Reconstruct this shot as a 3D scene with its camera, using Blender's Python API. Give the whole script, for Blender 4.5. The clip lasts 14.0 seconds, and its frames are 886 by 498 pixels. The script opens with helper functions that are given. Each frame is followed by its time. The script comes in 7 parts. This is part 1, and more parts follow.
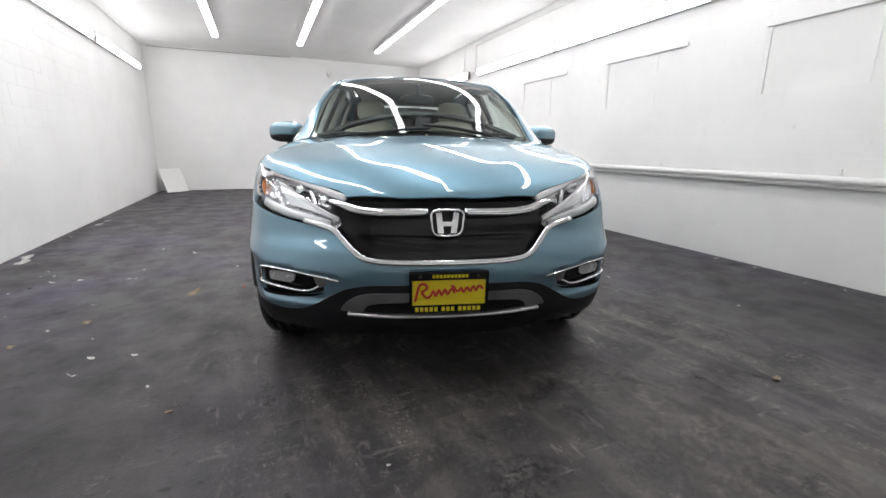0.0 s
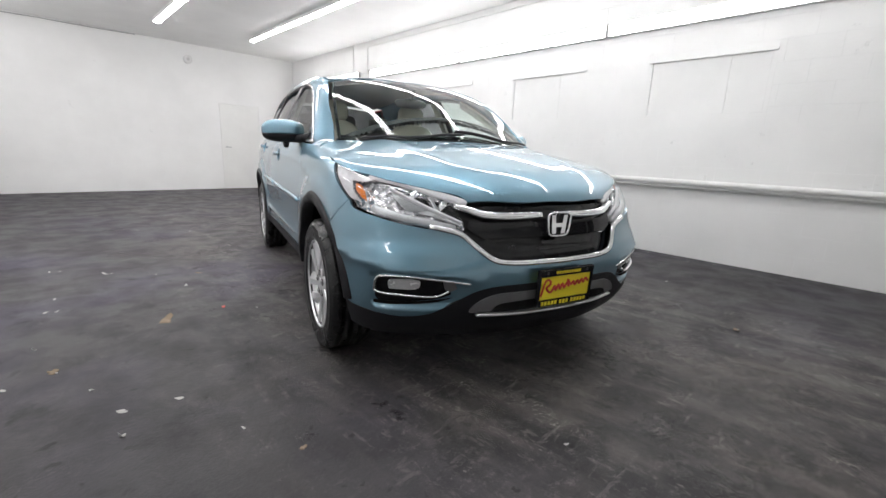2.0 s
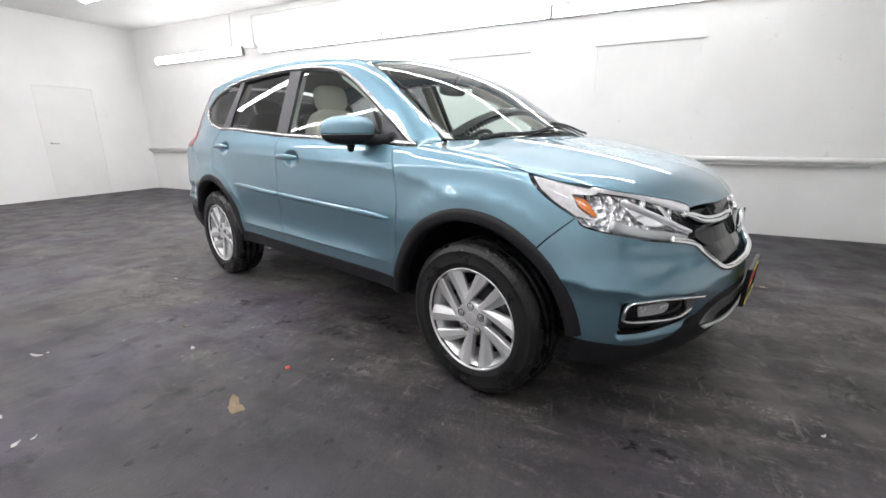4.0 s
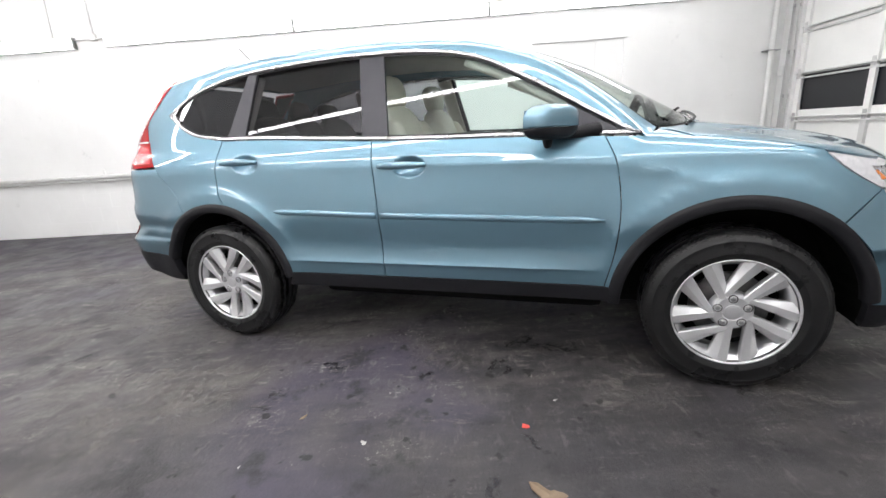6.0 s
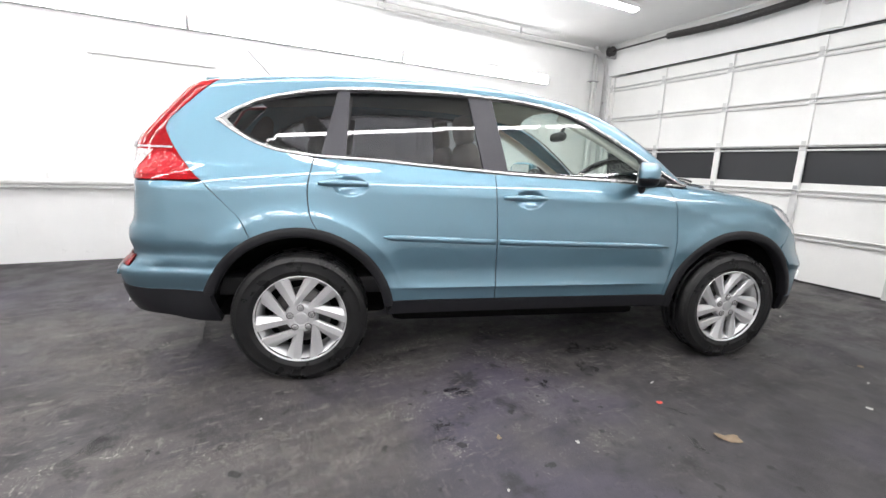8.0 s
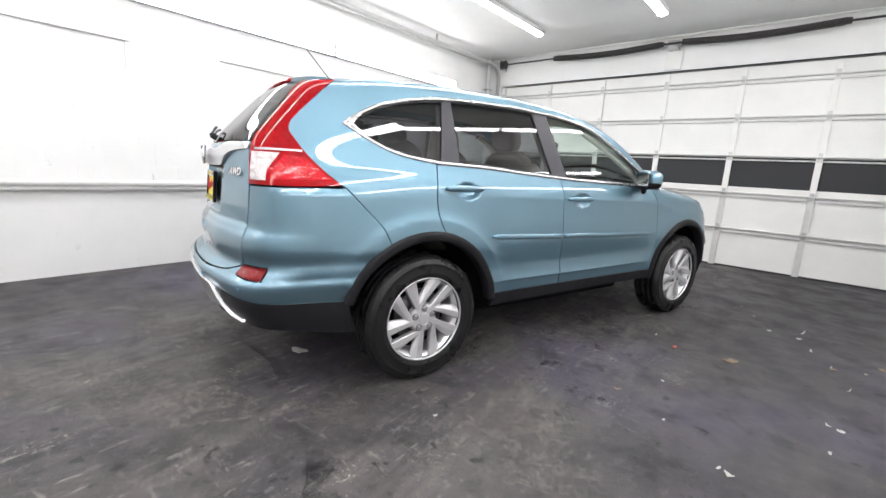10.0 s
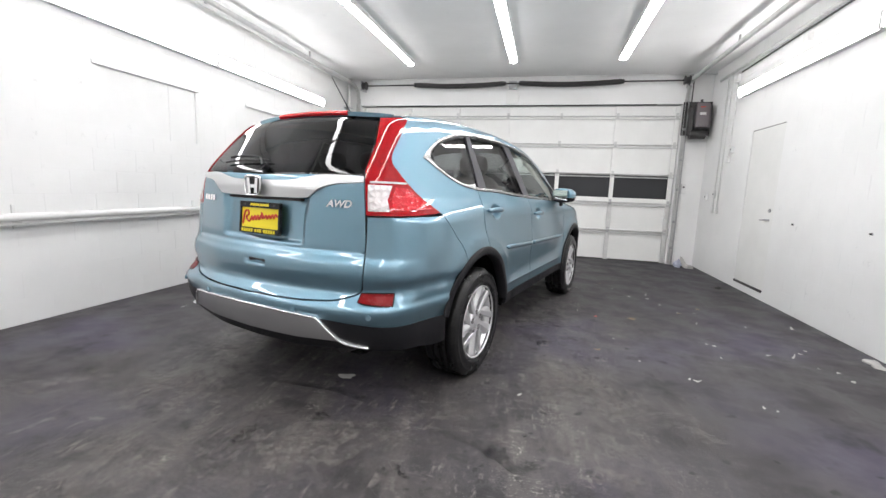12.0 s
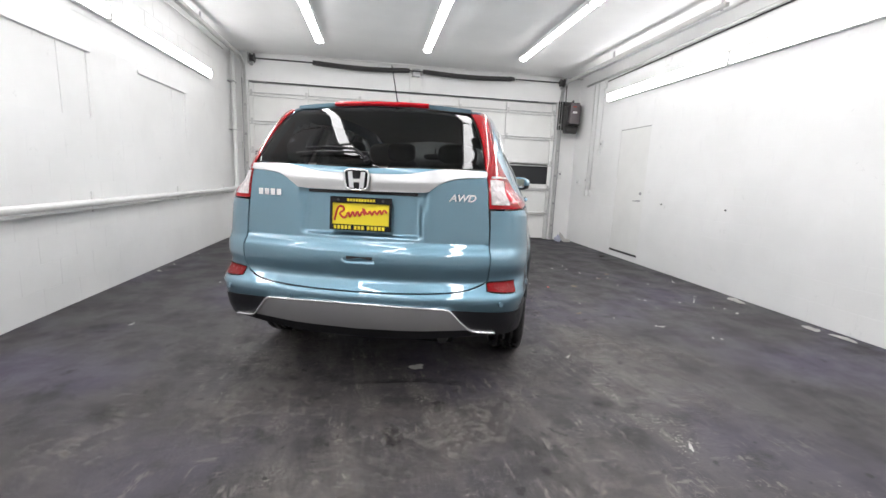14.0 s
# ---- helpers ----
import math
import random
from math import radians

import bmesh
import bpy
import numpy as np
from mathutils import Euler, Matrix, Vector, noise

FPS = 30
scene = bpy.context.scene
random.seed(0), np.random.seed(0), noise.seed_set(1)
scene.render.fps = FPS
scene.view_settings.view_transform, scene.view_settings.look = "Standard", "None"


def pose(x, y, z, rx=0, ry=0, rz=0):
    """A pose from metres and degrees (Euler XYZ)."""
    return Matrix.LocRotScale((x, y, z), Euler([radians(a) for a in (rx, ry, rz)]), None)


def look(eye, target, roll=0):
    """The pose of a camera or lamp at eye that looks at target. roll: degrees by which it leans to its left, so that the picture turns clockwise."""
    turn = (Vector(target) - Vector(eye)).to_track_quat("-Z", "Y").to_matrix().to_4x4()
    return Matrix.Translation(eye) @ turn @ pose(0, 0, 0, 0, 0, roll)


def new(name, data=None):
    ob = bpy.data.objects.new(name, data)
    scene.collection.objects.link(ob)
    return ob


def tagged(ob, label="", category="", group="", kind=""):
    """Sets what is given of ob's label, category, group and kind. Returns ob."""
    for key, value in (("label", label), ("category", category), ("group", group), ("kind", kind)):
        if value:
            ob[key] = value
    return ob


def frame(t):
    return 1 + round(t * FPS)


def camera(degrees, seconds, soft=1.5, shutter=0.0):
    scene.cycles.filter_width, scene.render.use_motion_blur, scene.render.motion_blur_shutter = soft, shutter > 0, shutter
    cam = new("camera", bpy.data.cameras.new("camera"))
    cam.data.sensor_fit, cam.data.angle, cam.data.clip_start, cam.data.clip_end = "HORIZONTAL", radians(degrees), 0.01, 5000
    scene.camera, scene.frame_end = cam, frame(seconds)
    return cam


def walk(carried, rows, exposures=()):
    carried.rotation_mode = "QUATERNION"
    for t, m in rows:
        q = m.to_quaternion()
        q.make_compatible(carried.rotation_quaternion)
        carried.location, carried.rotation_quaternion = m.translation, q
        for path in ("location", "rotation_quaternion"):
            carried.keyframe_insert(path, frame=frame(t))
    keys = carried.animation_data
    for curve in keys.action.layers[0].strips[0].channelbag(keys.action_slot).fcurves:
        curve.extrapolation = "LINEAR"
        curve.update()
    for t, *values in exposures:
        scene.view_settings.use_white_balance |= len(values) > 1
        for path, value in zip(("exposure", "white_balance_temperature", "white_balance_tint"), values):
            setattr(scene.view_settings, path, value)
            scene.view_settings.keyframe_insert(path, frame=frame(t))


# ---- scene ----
cam = camera(92.7, 14.0)

PATH = [
    (0, (-1.2504, -3.6045, 1.049), (-0.4851, -1.8154, 0.586), 0.7),
    (0.5, (-1.4797, -3.5073, 1.037), (-0.556, -1.7904, 0.592), 3.5),
    (1, (-1.6963, -3.3461, 1.053), (-0.6248, -1.7172, 0.607), 2.2),
    (1.5, (-2.0092, -3.2432, 1.055), (-0.7664, -1.7296, 0.65), 1.8),
    (2, (-2.2548, -3.0593, 1.047), (-0.8905, -1.6649, 0.607), 2.3),
    (2.5, (-2.4774, -2.7522, 1.067), (-0.9901, -1.5083, 0.573), 2),
    (5, (-2.8921, -0.8797, 1.147), (-1.0318, -0.3712, 0.615), -2.4),
    (5.5, (-2.933, -0.4311, 1.149), (-1.0347, -0.1285, 0.599), -3.5),
    (6, (-2.8686, 0.0264, 1.137), (-0.943, 0.1366, 0.606), -3.8),
    (6.5, (-2.8571, 0.5174, 1.125), (-0.9253, 0.2854, 0.663), -0.3),
    (7, (-2.807, 0.9125, 1.119), (-0.9073, 0.4579, 0.687), -1),
    (7.5, (-2.731, 1.3408, 1.135), (-0.9116, 0.621, 0.721), 0.7),
    (8, (-2.6949, 1.7564, 1.153), (-0.9462, 0.8653, 0.768), 2.3),
    (8.5, (-2.5569, 2.1467, 1.151), (-0.8989, 1.0868, 0.793), 2.5),
    (11, (-1.4857, 3.6406, 1.168), (-0.6146, 1.8743, 0.816), 3),
    (11.5, (-1.2026, 3.9146, 1.178), (-0.5688, 2.0422, 0.87), 2.1),
    (12, (-0.8714, 4.0485, 1.179), (-0.4235, 2.12, 0.893), 2.2),
    (12.5, (-0.5236, 4.16, 1.179), (-0.2391, 2.2004, 0.894), 2.7),
    (13, (-0.1976, 4.2715, 1.194), (-0.0891, 2.2986, 0.88), 3.1),
    (13.5, (0.1574, 4.2451, 1.193), (0.0579, 2.2711, 0.88), 3.1),
    (14, (0.5131, 4.2475, 1.185), (0.1931, 2.3019, 0.85), 2.4),
]
walk(cam, [(t, look(eye, target, roll)) for t, eye, target, roll in PATH],
     exposures=((0, 0.0), (2.5, 0.05), (5, 0.36), (8.5, 0.42), (11, 0.22), (14, 0.1)))

# ---- light: fluorescent strips only, in a closed garage ----
world = bpy.data.worlds.new("world")
world.use_nodes = True
world.node_tree.nodes["Background"].inputs[0].default_value = (0.5, 0.6, 0.8, 1)
world.node_tree.nodes["Background"].inputs[1].default_value = 0.02
scene.world = world
LAMP_POWER = 25.0      # emission of the ceiling diffusers
WALL_LAMP_POWER = 18.5

# ---- materials ----


def nodes_of(name):
    m = bpy.data.materials.new(name)
    m.use_nodes = True
    nt = m.node_tree
    return m, nt, nt.nodes["Principled BSDF"]


def coords(nt, scale=(1, 1, 1)):
    tc = nt.nodes.new("ShaderNodeTexCoord")
    mp = nt.nodes.new("ShaderNodeMapping")
    mp.inputs["Scale"].default_value = scale
    nt.links.new(tc.outputs["Object"], mp.inputs["Vector"])
    return mp.outputs["Vector"]


def noise_fac(nt, vec, scale, detail=4.0, rough=0.6, lo=0.4, hi=0.6, out_lo=0.0, out_hi=1.0):
    n = nt.nodes.new("ShaderNodeTexNoise")
    n.inputs["Scale"].default_value = scale
    n.inputs["Detail"].default_value = detail
    n.inputs["Roughness"].default_value = rough
    nt.links.new(vec, n.inputs["Vector"])
    r = nt.nodes.new("ShaderNodeMapRange")
    r.inputs[1].default_value, r.inputs[2].default_value = lo, hi
    r.inputs[3].default_value, r.inputs[4].default_value = out_lo, out_hi
    nt.links.new(n.outputs["Fac"], r.inputs[0])
    return r.outputs[0]


def mix(nt, fac, a, b):
    m = nt.nodes.new("ShaderNodeMix")
    m.data_type = "RGBA"
    if isinstance(fac, float):
        m.inputs[0].default_value = fac
    else:
        nt.links.new(fac, m.inputs[0])
    for i, c in ((6, a), (7, b)):
        if isinstance(c, tuple):
            m.inputs[i].default_value = (*c, 1)
        else:
            nt.links.new(c, m.inputs[i])
    return m.outputs[2]


def bump(nt, bsdf, height, strength=0.2, distance=0.01):
    b = nt.nodes.new("ShaderNodeBump")
    b.inputs["Strength"].default_value = strength
    b.inputs["Distance"].default_value = distance
    nt.links.new(height, b.inputs["Height"])
    nt.links.new(b.outputs["Normal"], bsdf.inputs["Normal"])


def surface(name, a, b=None, rough=(0.4, 0.6), metal=0.0, scale=6.0, fine=80.0, relief=0.1, coat=0.0, lo=0.35, hi=0.65, spec=0.5):
    """A plain surface with two scales of variation between the colours a and b."""
    m, nt, p = nodes_of(name)
    v = coords(nt)
    f1 = noise_fac(nt, v, scale, lo=lo, hi=hi)
    f2 = noise_fac(nt, v, fine, detail=3.0, lo=0.3, hi=0.7)
    if b is None:
        b = tuple(min(1, c * 0.86) for c in a)
    big = mix(nt, f1, a, b)
    col = mix(nt, f2, big, tuple(0.5 * (x + y) for x, y in zip(a, b)))
    nt.links.new(col, p.inputs["Base Color"])
    r = nt.nodes.new("ShaderNodeMapRange")
    r.inputs[3].default_value, r.inputs[4].default_value = rough
    nt.links.new(f1, r.inputs[0])
    nt.links.new(r.outputs[0], p.inputs["Roughness"])
    p.inputs["Metallic"].default_value = metal
    p.inputs["Coat Weight"].default_value = coat
    p.inputs["Specular IOR Level"].default_value = spec
    if relief:
        bump(nt, p, f2, relief, 0.003)
    return m


def glow(name, colour, power):
    m, nt, p = nodes_of(name)
    p.inputs["Base Color"].default_value = (0.8, 0.8, 0.8, 1)
    p.inputs["Emission Color"].default_value = (*colour, 1)
    p.inputs["Emission Strength"].default_value = power
    return m


def floor_material():
    m, nt, p = nodes_of("worn_dark_floor")
    v = coords(nt)
    vs = coords(nt, (1.0, 0.45, 1.0))
    vt = coords(nt, (0.55, 1.0, 1.0))
    broad = noise_fac(nt, v, 0.8, 5.0, 0.6, 0.38, 0.62)
    tint = noise_fac(nt, v, 0.9, 3.0, 0.5, 0.48, 0.66)
    streak = noise_fac(nt, vs, 1.9, 8.0, 0.68, 0.52, 0.68)
    cross = noise_fac(nt, vt, 2.6, 8.0, 0.68, 0.50, 0.70)
    cloud = noise_fac(nt, v, 3.4, 6.0, 0.62, 0.42, 0.66)
    grit = noise_fac(nt, v, 70.0, 4.0, 0.7, 0.35, 0.7)
    speck = noise_fac(nt, v, 30.0, 7.0, 0.8, 0.56, 0.66)
    mottle = noise_fac(nt, v, 15.0, 14.0, 0.88, 0.53, 0.61)
    smear = noise_fac(nt, coords(nt, (1.0, 0.22, 1.0)), 5.0, 10.0, 0.74, 0.50, 0.68)
    dark = noise_fac(nt, v, 2.6, 6.0, 0.66, 0.55, 0.64)
    drip = noise_fac(nt, v, 11.0, 3.0, 0.5, 0.66, 0.70)
    # the base colour runs from dark at the front to paler towards the back
    sep = nt.nodes.new("ShaderNodeSeparateXYZ")
    nt.links.new(v, sep.inputs[0])

    def ramp(source, a, b, lo, hi):
        n = nt.nodes.new("ShaderNodeMapRange")
        n.interpolation_type = "SMOOTHSTEP"
        n.inputs[1].default_value, n.inputs[2].default_value = a, b
        n.inputs[3].default_value, n.inputs[4].default_value = lo, hi
        nt.links.new(source, n.inputs[0])
        return n.outputs[0]
    tone_mix = ramp(sep.outputs["Y"], -1.9, 0.6, 0.0, 1.0)
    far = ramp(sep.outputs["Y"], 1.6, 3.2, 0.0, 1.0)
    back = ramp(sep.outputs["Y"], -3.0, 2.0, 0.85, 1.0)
    # tyres drag pale grit along the way in
    turn = nt.nodes.new("ShaderNodeMapping")
    turn.inputs["Rotation"].default_value = (0, 0, radians(-8))
    nt.links.new(v, turn.inputs["Vector"])
    drag = nt.nodes.new("ShaderNodeMapping")
    drag.inputs["Scale"].default_value = (1.0, 0.16, 1.0)
    nt.links.new(turn.outputs[0], drag.inputs["Vector"])
    drawn = noise_fac(nt, drag.outputs[0], 4.2, 5.0, 0.62, 0.50, 0.62)
    fleck = noise_fac(nt, v, 62.0, 3.0, 0.75, 0.57, 0.63)
    patch = noise_fac(nt, v, 4.6, 5.0, 0.7, 0.46, 0.60)
    blot = noise_fac(nt, v, 7.5, 5.0, 0.68, 0.58, 0.66)
    scrape = noise_fac(nt, coords(nt, (1.0, 0.28, 1.0)), 24.0, 6.0, 0.7, 0.56, 0.63)
    graze = noise_fac(nt, coords(nt, (0.30, 1.0, 1.0)), 19.0, 6.0, 0.7, 0.57, 0.64)
    patch_b = noise_fac(nt, v, 3.1, 4.0, 0.65, 0.45, 0.60)
    # the pale wear is strongest in the middle lane and fades to both sides
    mid = nt.nodes.new("ShaderNodeMath")
    mid.operation = "ABSOLUTE"
    nt.links.new(sep.outputs["X"], mid.inputs[0])
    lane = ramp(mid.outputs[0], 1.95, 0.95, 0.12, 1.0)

    def times(a, b):
        n = nt.nodes.new("ShaderNodeMath")
        n.operation = "MULTIPLY"
        nt.links.new(a, n.inputs[0])
        if isinstance(b, float):
            n.inputs[1].default_value = b
        else:
            nt.links.new(b, n.inputs[1])
        return n.outputs[0]
    worn = times(back, lane)
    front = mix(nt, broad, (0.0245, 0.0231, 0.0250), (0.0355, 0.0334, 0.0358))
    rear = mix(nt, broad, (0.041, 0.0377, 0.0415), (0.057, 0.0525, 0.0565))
    c = mix(nt, tone_mix, front, rear)
    c = mix(nt, times(streak, times(worn, 0.80)), c, (0.145, 0.134, 0.129))
    c = mix(nt, times(cross, times(worn, 0.45)), c, (0.135, 0.119, 0.106))
    c = mix(nt, times(cloud, 0.30), c, (0.028, 0.026, 0.029))
    c = mix(nt, times(mottle, times(worn, 0.80)), c, (0.175, 0.162, 0.153))
    c = mix(nt, times(smear, times(worn, 0.40)), c, (0.135, 0.124, 0.114))
    c = mix(nt, times(drawn, times(worn, 0.45)), c, (0.155, 0.142, 0.131))
    c = mix(nt, times(grit, 0.20), c, (0.060, 0.057, 0.058))
    violet = times(times(tint, ramp(sep.outputs["Y"], -2.6, 0.4, 0.25, 1.0)), 0.75)
    c = mix(nt, violet, c, (0.066, 0.058, 0.087))
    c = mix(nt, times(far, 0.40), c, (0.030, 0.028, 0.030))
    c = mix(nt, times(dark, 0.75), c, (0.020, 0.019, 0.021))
    c = mix(nt, times(blot, times(worn, 0.8)), c, (0.022, 0.020, 0.022))
    c = mix(nt, times(times(scrape, patch), times(worn, 0.8)), c, (0.200, 0.184, 0.170))
    c = mix(nt, times(times(graze, patch_b), times(worn, 0.7)), c, (0.190, 0.176, 0.166))
    c = mix(nt, times(times(fleck, patch), times(drawn, worn)), c, (0.46, 0.43, 0.40))
    c = mix(nt, times(speck, times(streak, times(worn, 0.8))), c, (0.30, 0.28, 0.255))
    c = mix(nt, times(drip, 0.8), c, (0.014, 0.013, 0.014))
    nt.links.new(c, p.inputs["Base Color"])
    r = nt.nodes.new("ShaderNodeMapRange")
    r.inputs[3].default_value, r.inputs[4].default_value = 0.50, 0.74
    nt.links.new(cloud, r.inputs[0])
    nt.links.new(r.outputs[0], p.inputs["Roughness"])
    p.inputs["Specular IOR Level"].default_value = 0.34
    bump(nt, p, grit, 0.3, 0.004)
    return m


def wall_material(name, a, b):
    """White paint over masonry: roller texture, faint grime, a few scuffs."""
    m, nt, p = nodes_of(name)
    v = nt.nodes.new("ShaderNodeNewGeometry").outputs["Position"]   # one coat of paint runs on from block to block
    f1 = noise_fac(nt, v, 1.1, 4.0, 0.6, 0.35, 0.7)
    f2 = noise_fac(nt, v, 38.0, 4.0, 0.65, 0.3, 0.7)
    scuff = noise_fac(nt, v, 5.0, 7.0, 0.72, 0.64, 0.74)
    c = mix(nt, f1, a, b)
    c = mix(nt, scuff, c, tuple(x * 0.82 for x in b))
    nt.links.new(c, p.inputs["Base Color"])
    p.inputs["Roughness"].default_value = 0.55
    p.inputs["Specular IOR Level"].default_value = 0.3
    bump(nt, p, f2, 0.14, 0.004)
    return m


WALL = wall_material("white_painted_block", (0.80, 0.80, 0.79), (0.74, 0.74, 0.73))
CEIL = wall_material("white_painted_ceiling", (0.82, 0.82, 0.81), (0.76, 0.76, 0.75))
FLOOR = floor_material()
LAMP = glow("lamp_diffuser", (1.0, 0.985, 1.0), LAMP_POWER)
WALL_LAMP = glow("wall_lamp_diffuser", (1.0, 0.985, 1.0), WALL_LAMP_POWER)
WHITE_METAL = surface("white_enamel", (0.74, 0.74, 0.73), (0.66, 0.66, 0.65), rough=(0.3, 0.5))
PIPE_WHITE = surface("white_painted_pipe", (0.76, 0.76, 0.75), (0.66, 0.66, 0.64), rough=(0.35, 0.55), scale=9)
DOOR_WHITE = surface("white_door_panel", (0.78, 0.78, 0.76), (0.71, 0.71, 0.69), rough=(0.4, 0.55), scale=2.5)
DOOR_RIB = surface("grey_white_rib", (0.60, 0.60, 0.59), (0.48, 0.48, 0.47), rough=(0.35, 0.5), scale=12)
STEEL = surface("galvanised_steel", (0.50, 0.50, 0.50), (0.34, 0.34, 0.35), rough=(0.3, 0.55), metal=0.8, scale=25)
DARK_STEEL = surface("oily_black_steel", (0.030, 0.030, 0.032), (0.055, 0.052, 0.05), rough=(0.35, 0.6), metal=0.3, scale=40)
NIGHT_PANE = surface("black_window_pane", (0.012, 0.013, 0.016), (0.015, 0.016, 0.019), rough=(0.38, 0.42), scale=1.5, relief=0.0)
GREY_BOX = surface("dark_grey_enamel", (0.10, 0.095, 0.10), (0.07, 0.06, 0.065), rough=(0.35, 0.5), scale=10)
SCRIPT_RED = surface("red_print", (0.50, 0.03, 0.02), (0.42, 0.03, 0.02), rough=(0.4, 0.5))
RED_BROWN = surface("grey_brown_enamel", (0.17, 0.15, 0.155), (0.13, 0.112, 0.118), rough=(0.35, 0.5), scale=10)

# ---- mesh helpers ----


def mesh_from(name, bm, material=None, smooth=False):
    me = bpy.data.meshes.new(name)
    bm.to_mesh(me)
    bm.free()
    if smooth:
        me.shade_smooth()
    if material:
        me.materials.append(material)
    return me


def part(name, bm, material, parent=None, label="", smooth=False):
    me = bm if isinstance(bm, bpy.types.Mesh) else mesh_from(name, bm, material, smooth)
    ob = new(name, me)
    if parent is not None:
        ob.parent = parent
    if label:
        tagged(ob, label)
    return ob


def box_into(bm, lo, hi, bevel=0.0, segs=2):
    made = bmesh.ops.create_cube(bm, size=1.0)["verts"]
    for v in made:
        v.co = Vector([(lo[i] + hi[i]) / 2 + v.co[i] * (hi[i] - lo[i]) for i in range(3)])
    if bevel > 0:
        edges = list({e for v in made for e in v.link_edges})
        bmesh.ops.bevel(bm, geom=edges, offset=bevel, segments=segs, affect="EDGES", profile=0.6)


def box(lo, hi, bevel=0.0, segs=2):
    bm = bmesh.new()
    box_into(bm, lo, hi, bevel, segs)
    return bm


def tube_into(bm, points, radius, sides=12, caps=True):
    """A pipe along points; radius is one number or one a point."""
    pts = [Vector(p) for p in points]
    rad = [radius] * len(pts) if isinstance(radius, (int, float)) else list(radius)
    rings, side = [], None
    for i, p in enumerate(pts):
        d = (pts[min(i + 1, len(pts) - 1)] - pts[max(i - 1, 0)]).normalized()
        if side is None:
            side = d.orthogonal().normalized()
        side = (side - d * side.dot(d)).normalized()
        other = d.cross(side)
        rings.append([bm.verts.new(p + rad[i] * (math.cos(a) * side + math.sin(a) * other))
                      for a in [2 * math.pi * k / sides for k in range(sides)]])
    for a, b in zip(rings, rings[1:]):
        for k in range(sides):
            bm.faces.new((a[k], a[(k + 1) % sides], b[(k + 1) % sides], b[k]))
    if caps:
        bm.faces.new(rings[0][::-1])
        bm.faces.new(rings[-1])


def tube(points, radius, sides=12):
    bm = bmesh.new()
    tube_into(bm, points, radius, sides)
    return bm


def bend(points, radius, steps=5):
    """Round the corners of a polyline."""
    pts = [Vector(p) for p in points]
    out = [pts[0]]
    for a, b, c in zip(pts, pts[1:], pts[2:]):
        p, q = b + (a - b).normalized() * radius, b + (c - b).normalized() * radius
        for k in range(steps + 1):
            t = k / steps
            out.append((1 - t) ** 2 * p + 2 * t * (1 - t) * b + t * t * q)
    return out + [pts[-1]]


def spline_points(points, steps=6):
    """Points along a gently sagging polyline."""
    out = []
    for a, b in zip(points, points[1:]):
        for k in range(steps):
            t = k / steps
            out.append(Vector(a).lerp(Vector(b), t) - Vector((0, 0, 0.01 * math.sin(math.pi * t))))
    return out + [Vector(points[-1])]


def cyl_into(bm, a, b, radius, sides=16):
    tube_into(bm, [a, b], radius, sides)


# ---- the garage: axis aligned, floor at z = 0 ----
XL, XR, YD, YB, ZC = -3.45, 3.02, -4.0, 8.2, 3.20
DOOR_X0, DOOR_X1, DOOR_TOP = -3.02, 2.75, 2.72
WINDOWS = [(1.83, 2.95), (-0.14, 1.0), (-2.10, -0.95)]
WIN_Z0, WIN_Z1 = 1.57, 2.155
SIDE_DOOR = (-2.36, -1.58, 0.10, 2.06)


def grid_floor():
    bm = bmesh.new()
    bmesh.ops.create_grid(bm, x_segments=60, y_segments=110, size=0.5)
    for v in bm.verts:
        v.co.x = XL - 0.3 + (v.co.x + 0.5) * (XR - XL + 0.6)
        v.co.y = YD - 0.4 + (v.co.y + 0.5) * (YB - YD + 0.8)
        v.co.z = 0.0
    return bm


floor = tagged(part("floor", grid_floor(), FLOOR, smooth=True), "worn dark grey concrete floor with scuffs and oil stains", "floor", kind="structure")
tagged(part("ceiling", box((XL - 0.2, YD - 0.3, ZC), (XR + 0.2, YB + 0.2, ZC + 0.15)), CEIL), "flat white painted ceiling carrying rows of strip lights", "ceiling", kind="structure")


def slab_with_holes(axis, at, depth, u0, u1, z0, z1, holes):
    """A wall in strips round its openings. axis 'x' lies in the plane x = at and runs along y; depth is its signed thickness."""
    bm = bmesh.new()

    def put(a, b, c, d):
        if b - a < 1e-4 or d - c < 1e-4:
            return
        n0, n1 = min(at, at + depth), max(at, at + depth)
        box_into(bm, (n0, a, c), (n1, b, d)) if axis == "x" else box_into(bm, (a, n0, c), (b, n1, d))
    edge = u0
    for a, b, c, d in sorted(holes):
        put(edge, a, z0, z1)
        put(a, b, z0, c)
        put(a, b, d, z1)
        edge = b
    put(edge, u1, z0, z1)
    return bm


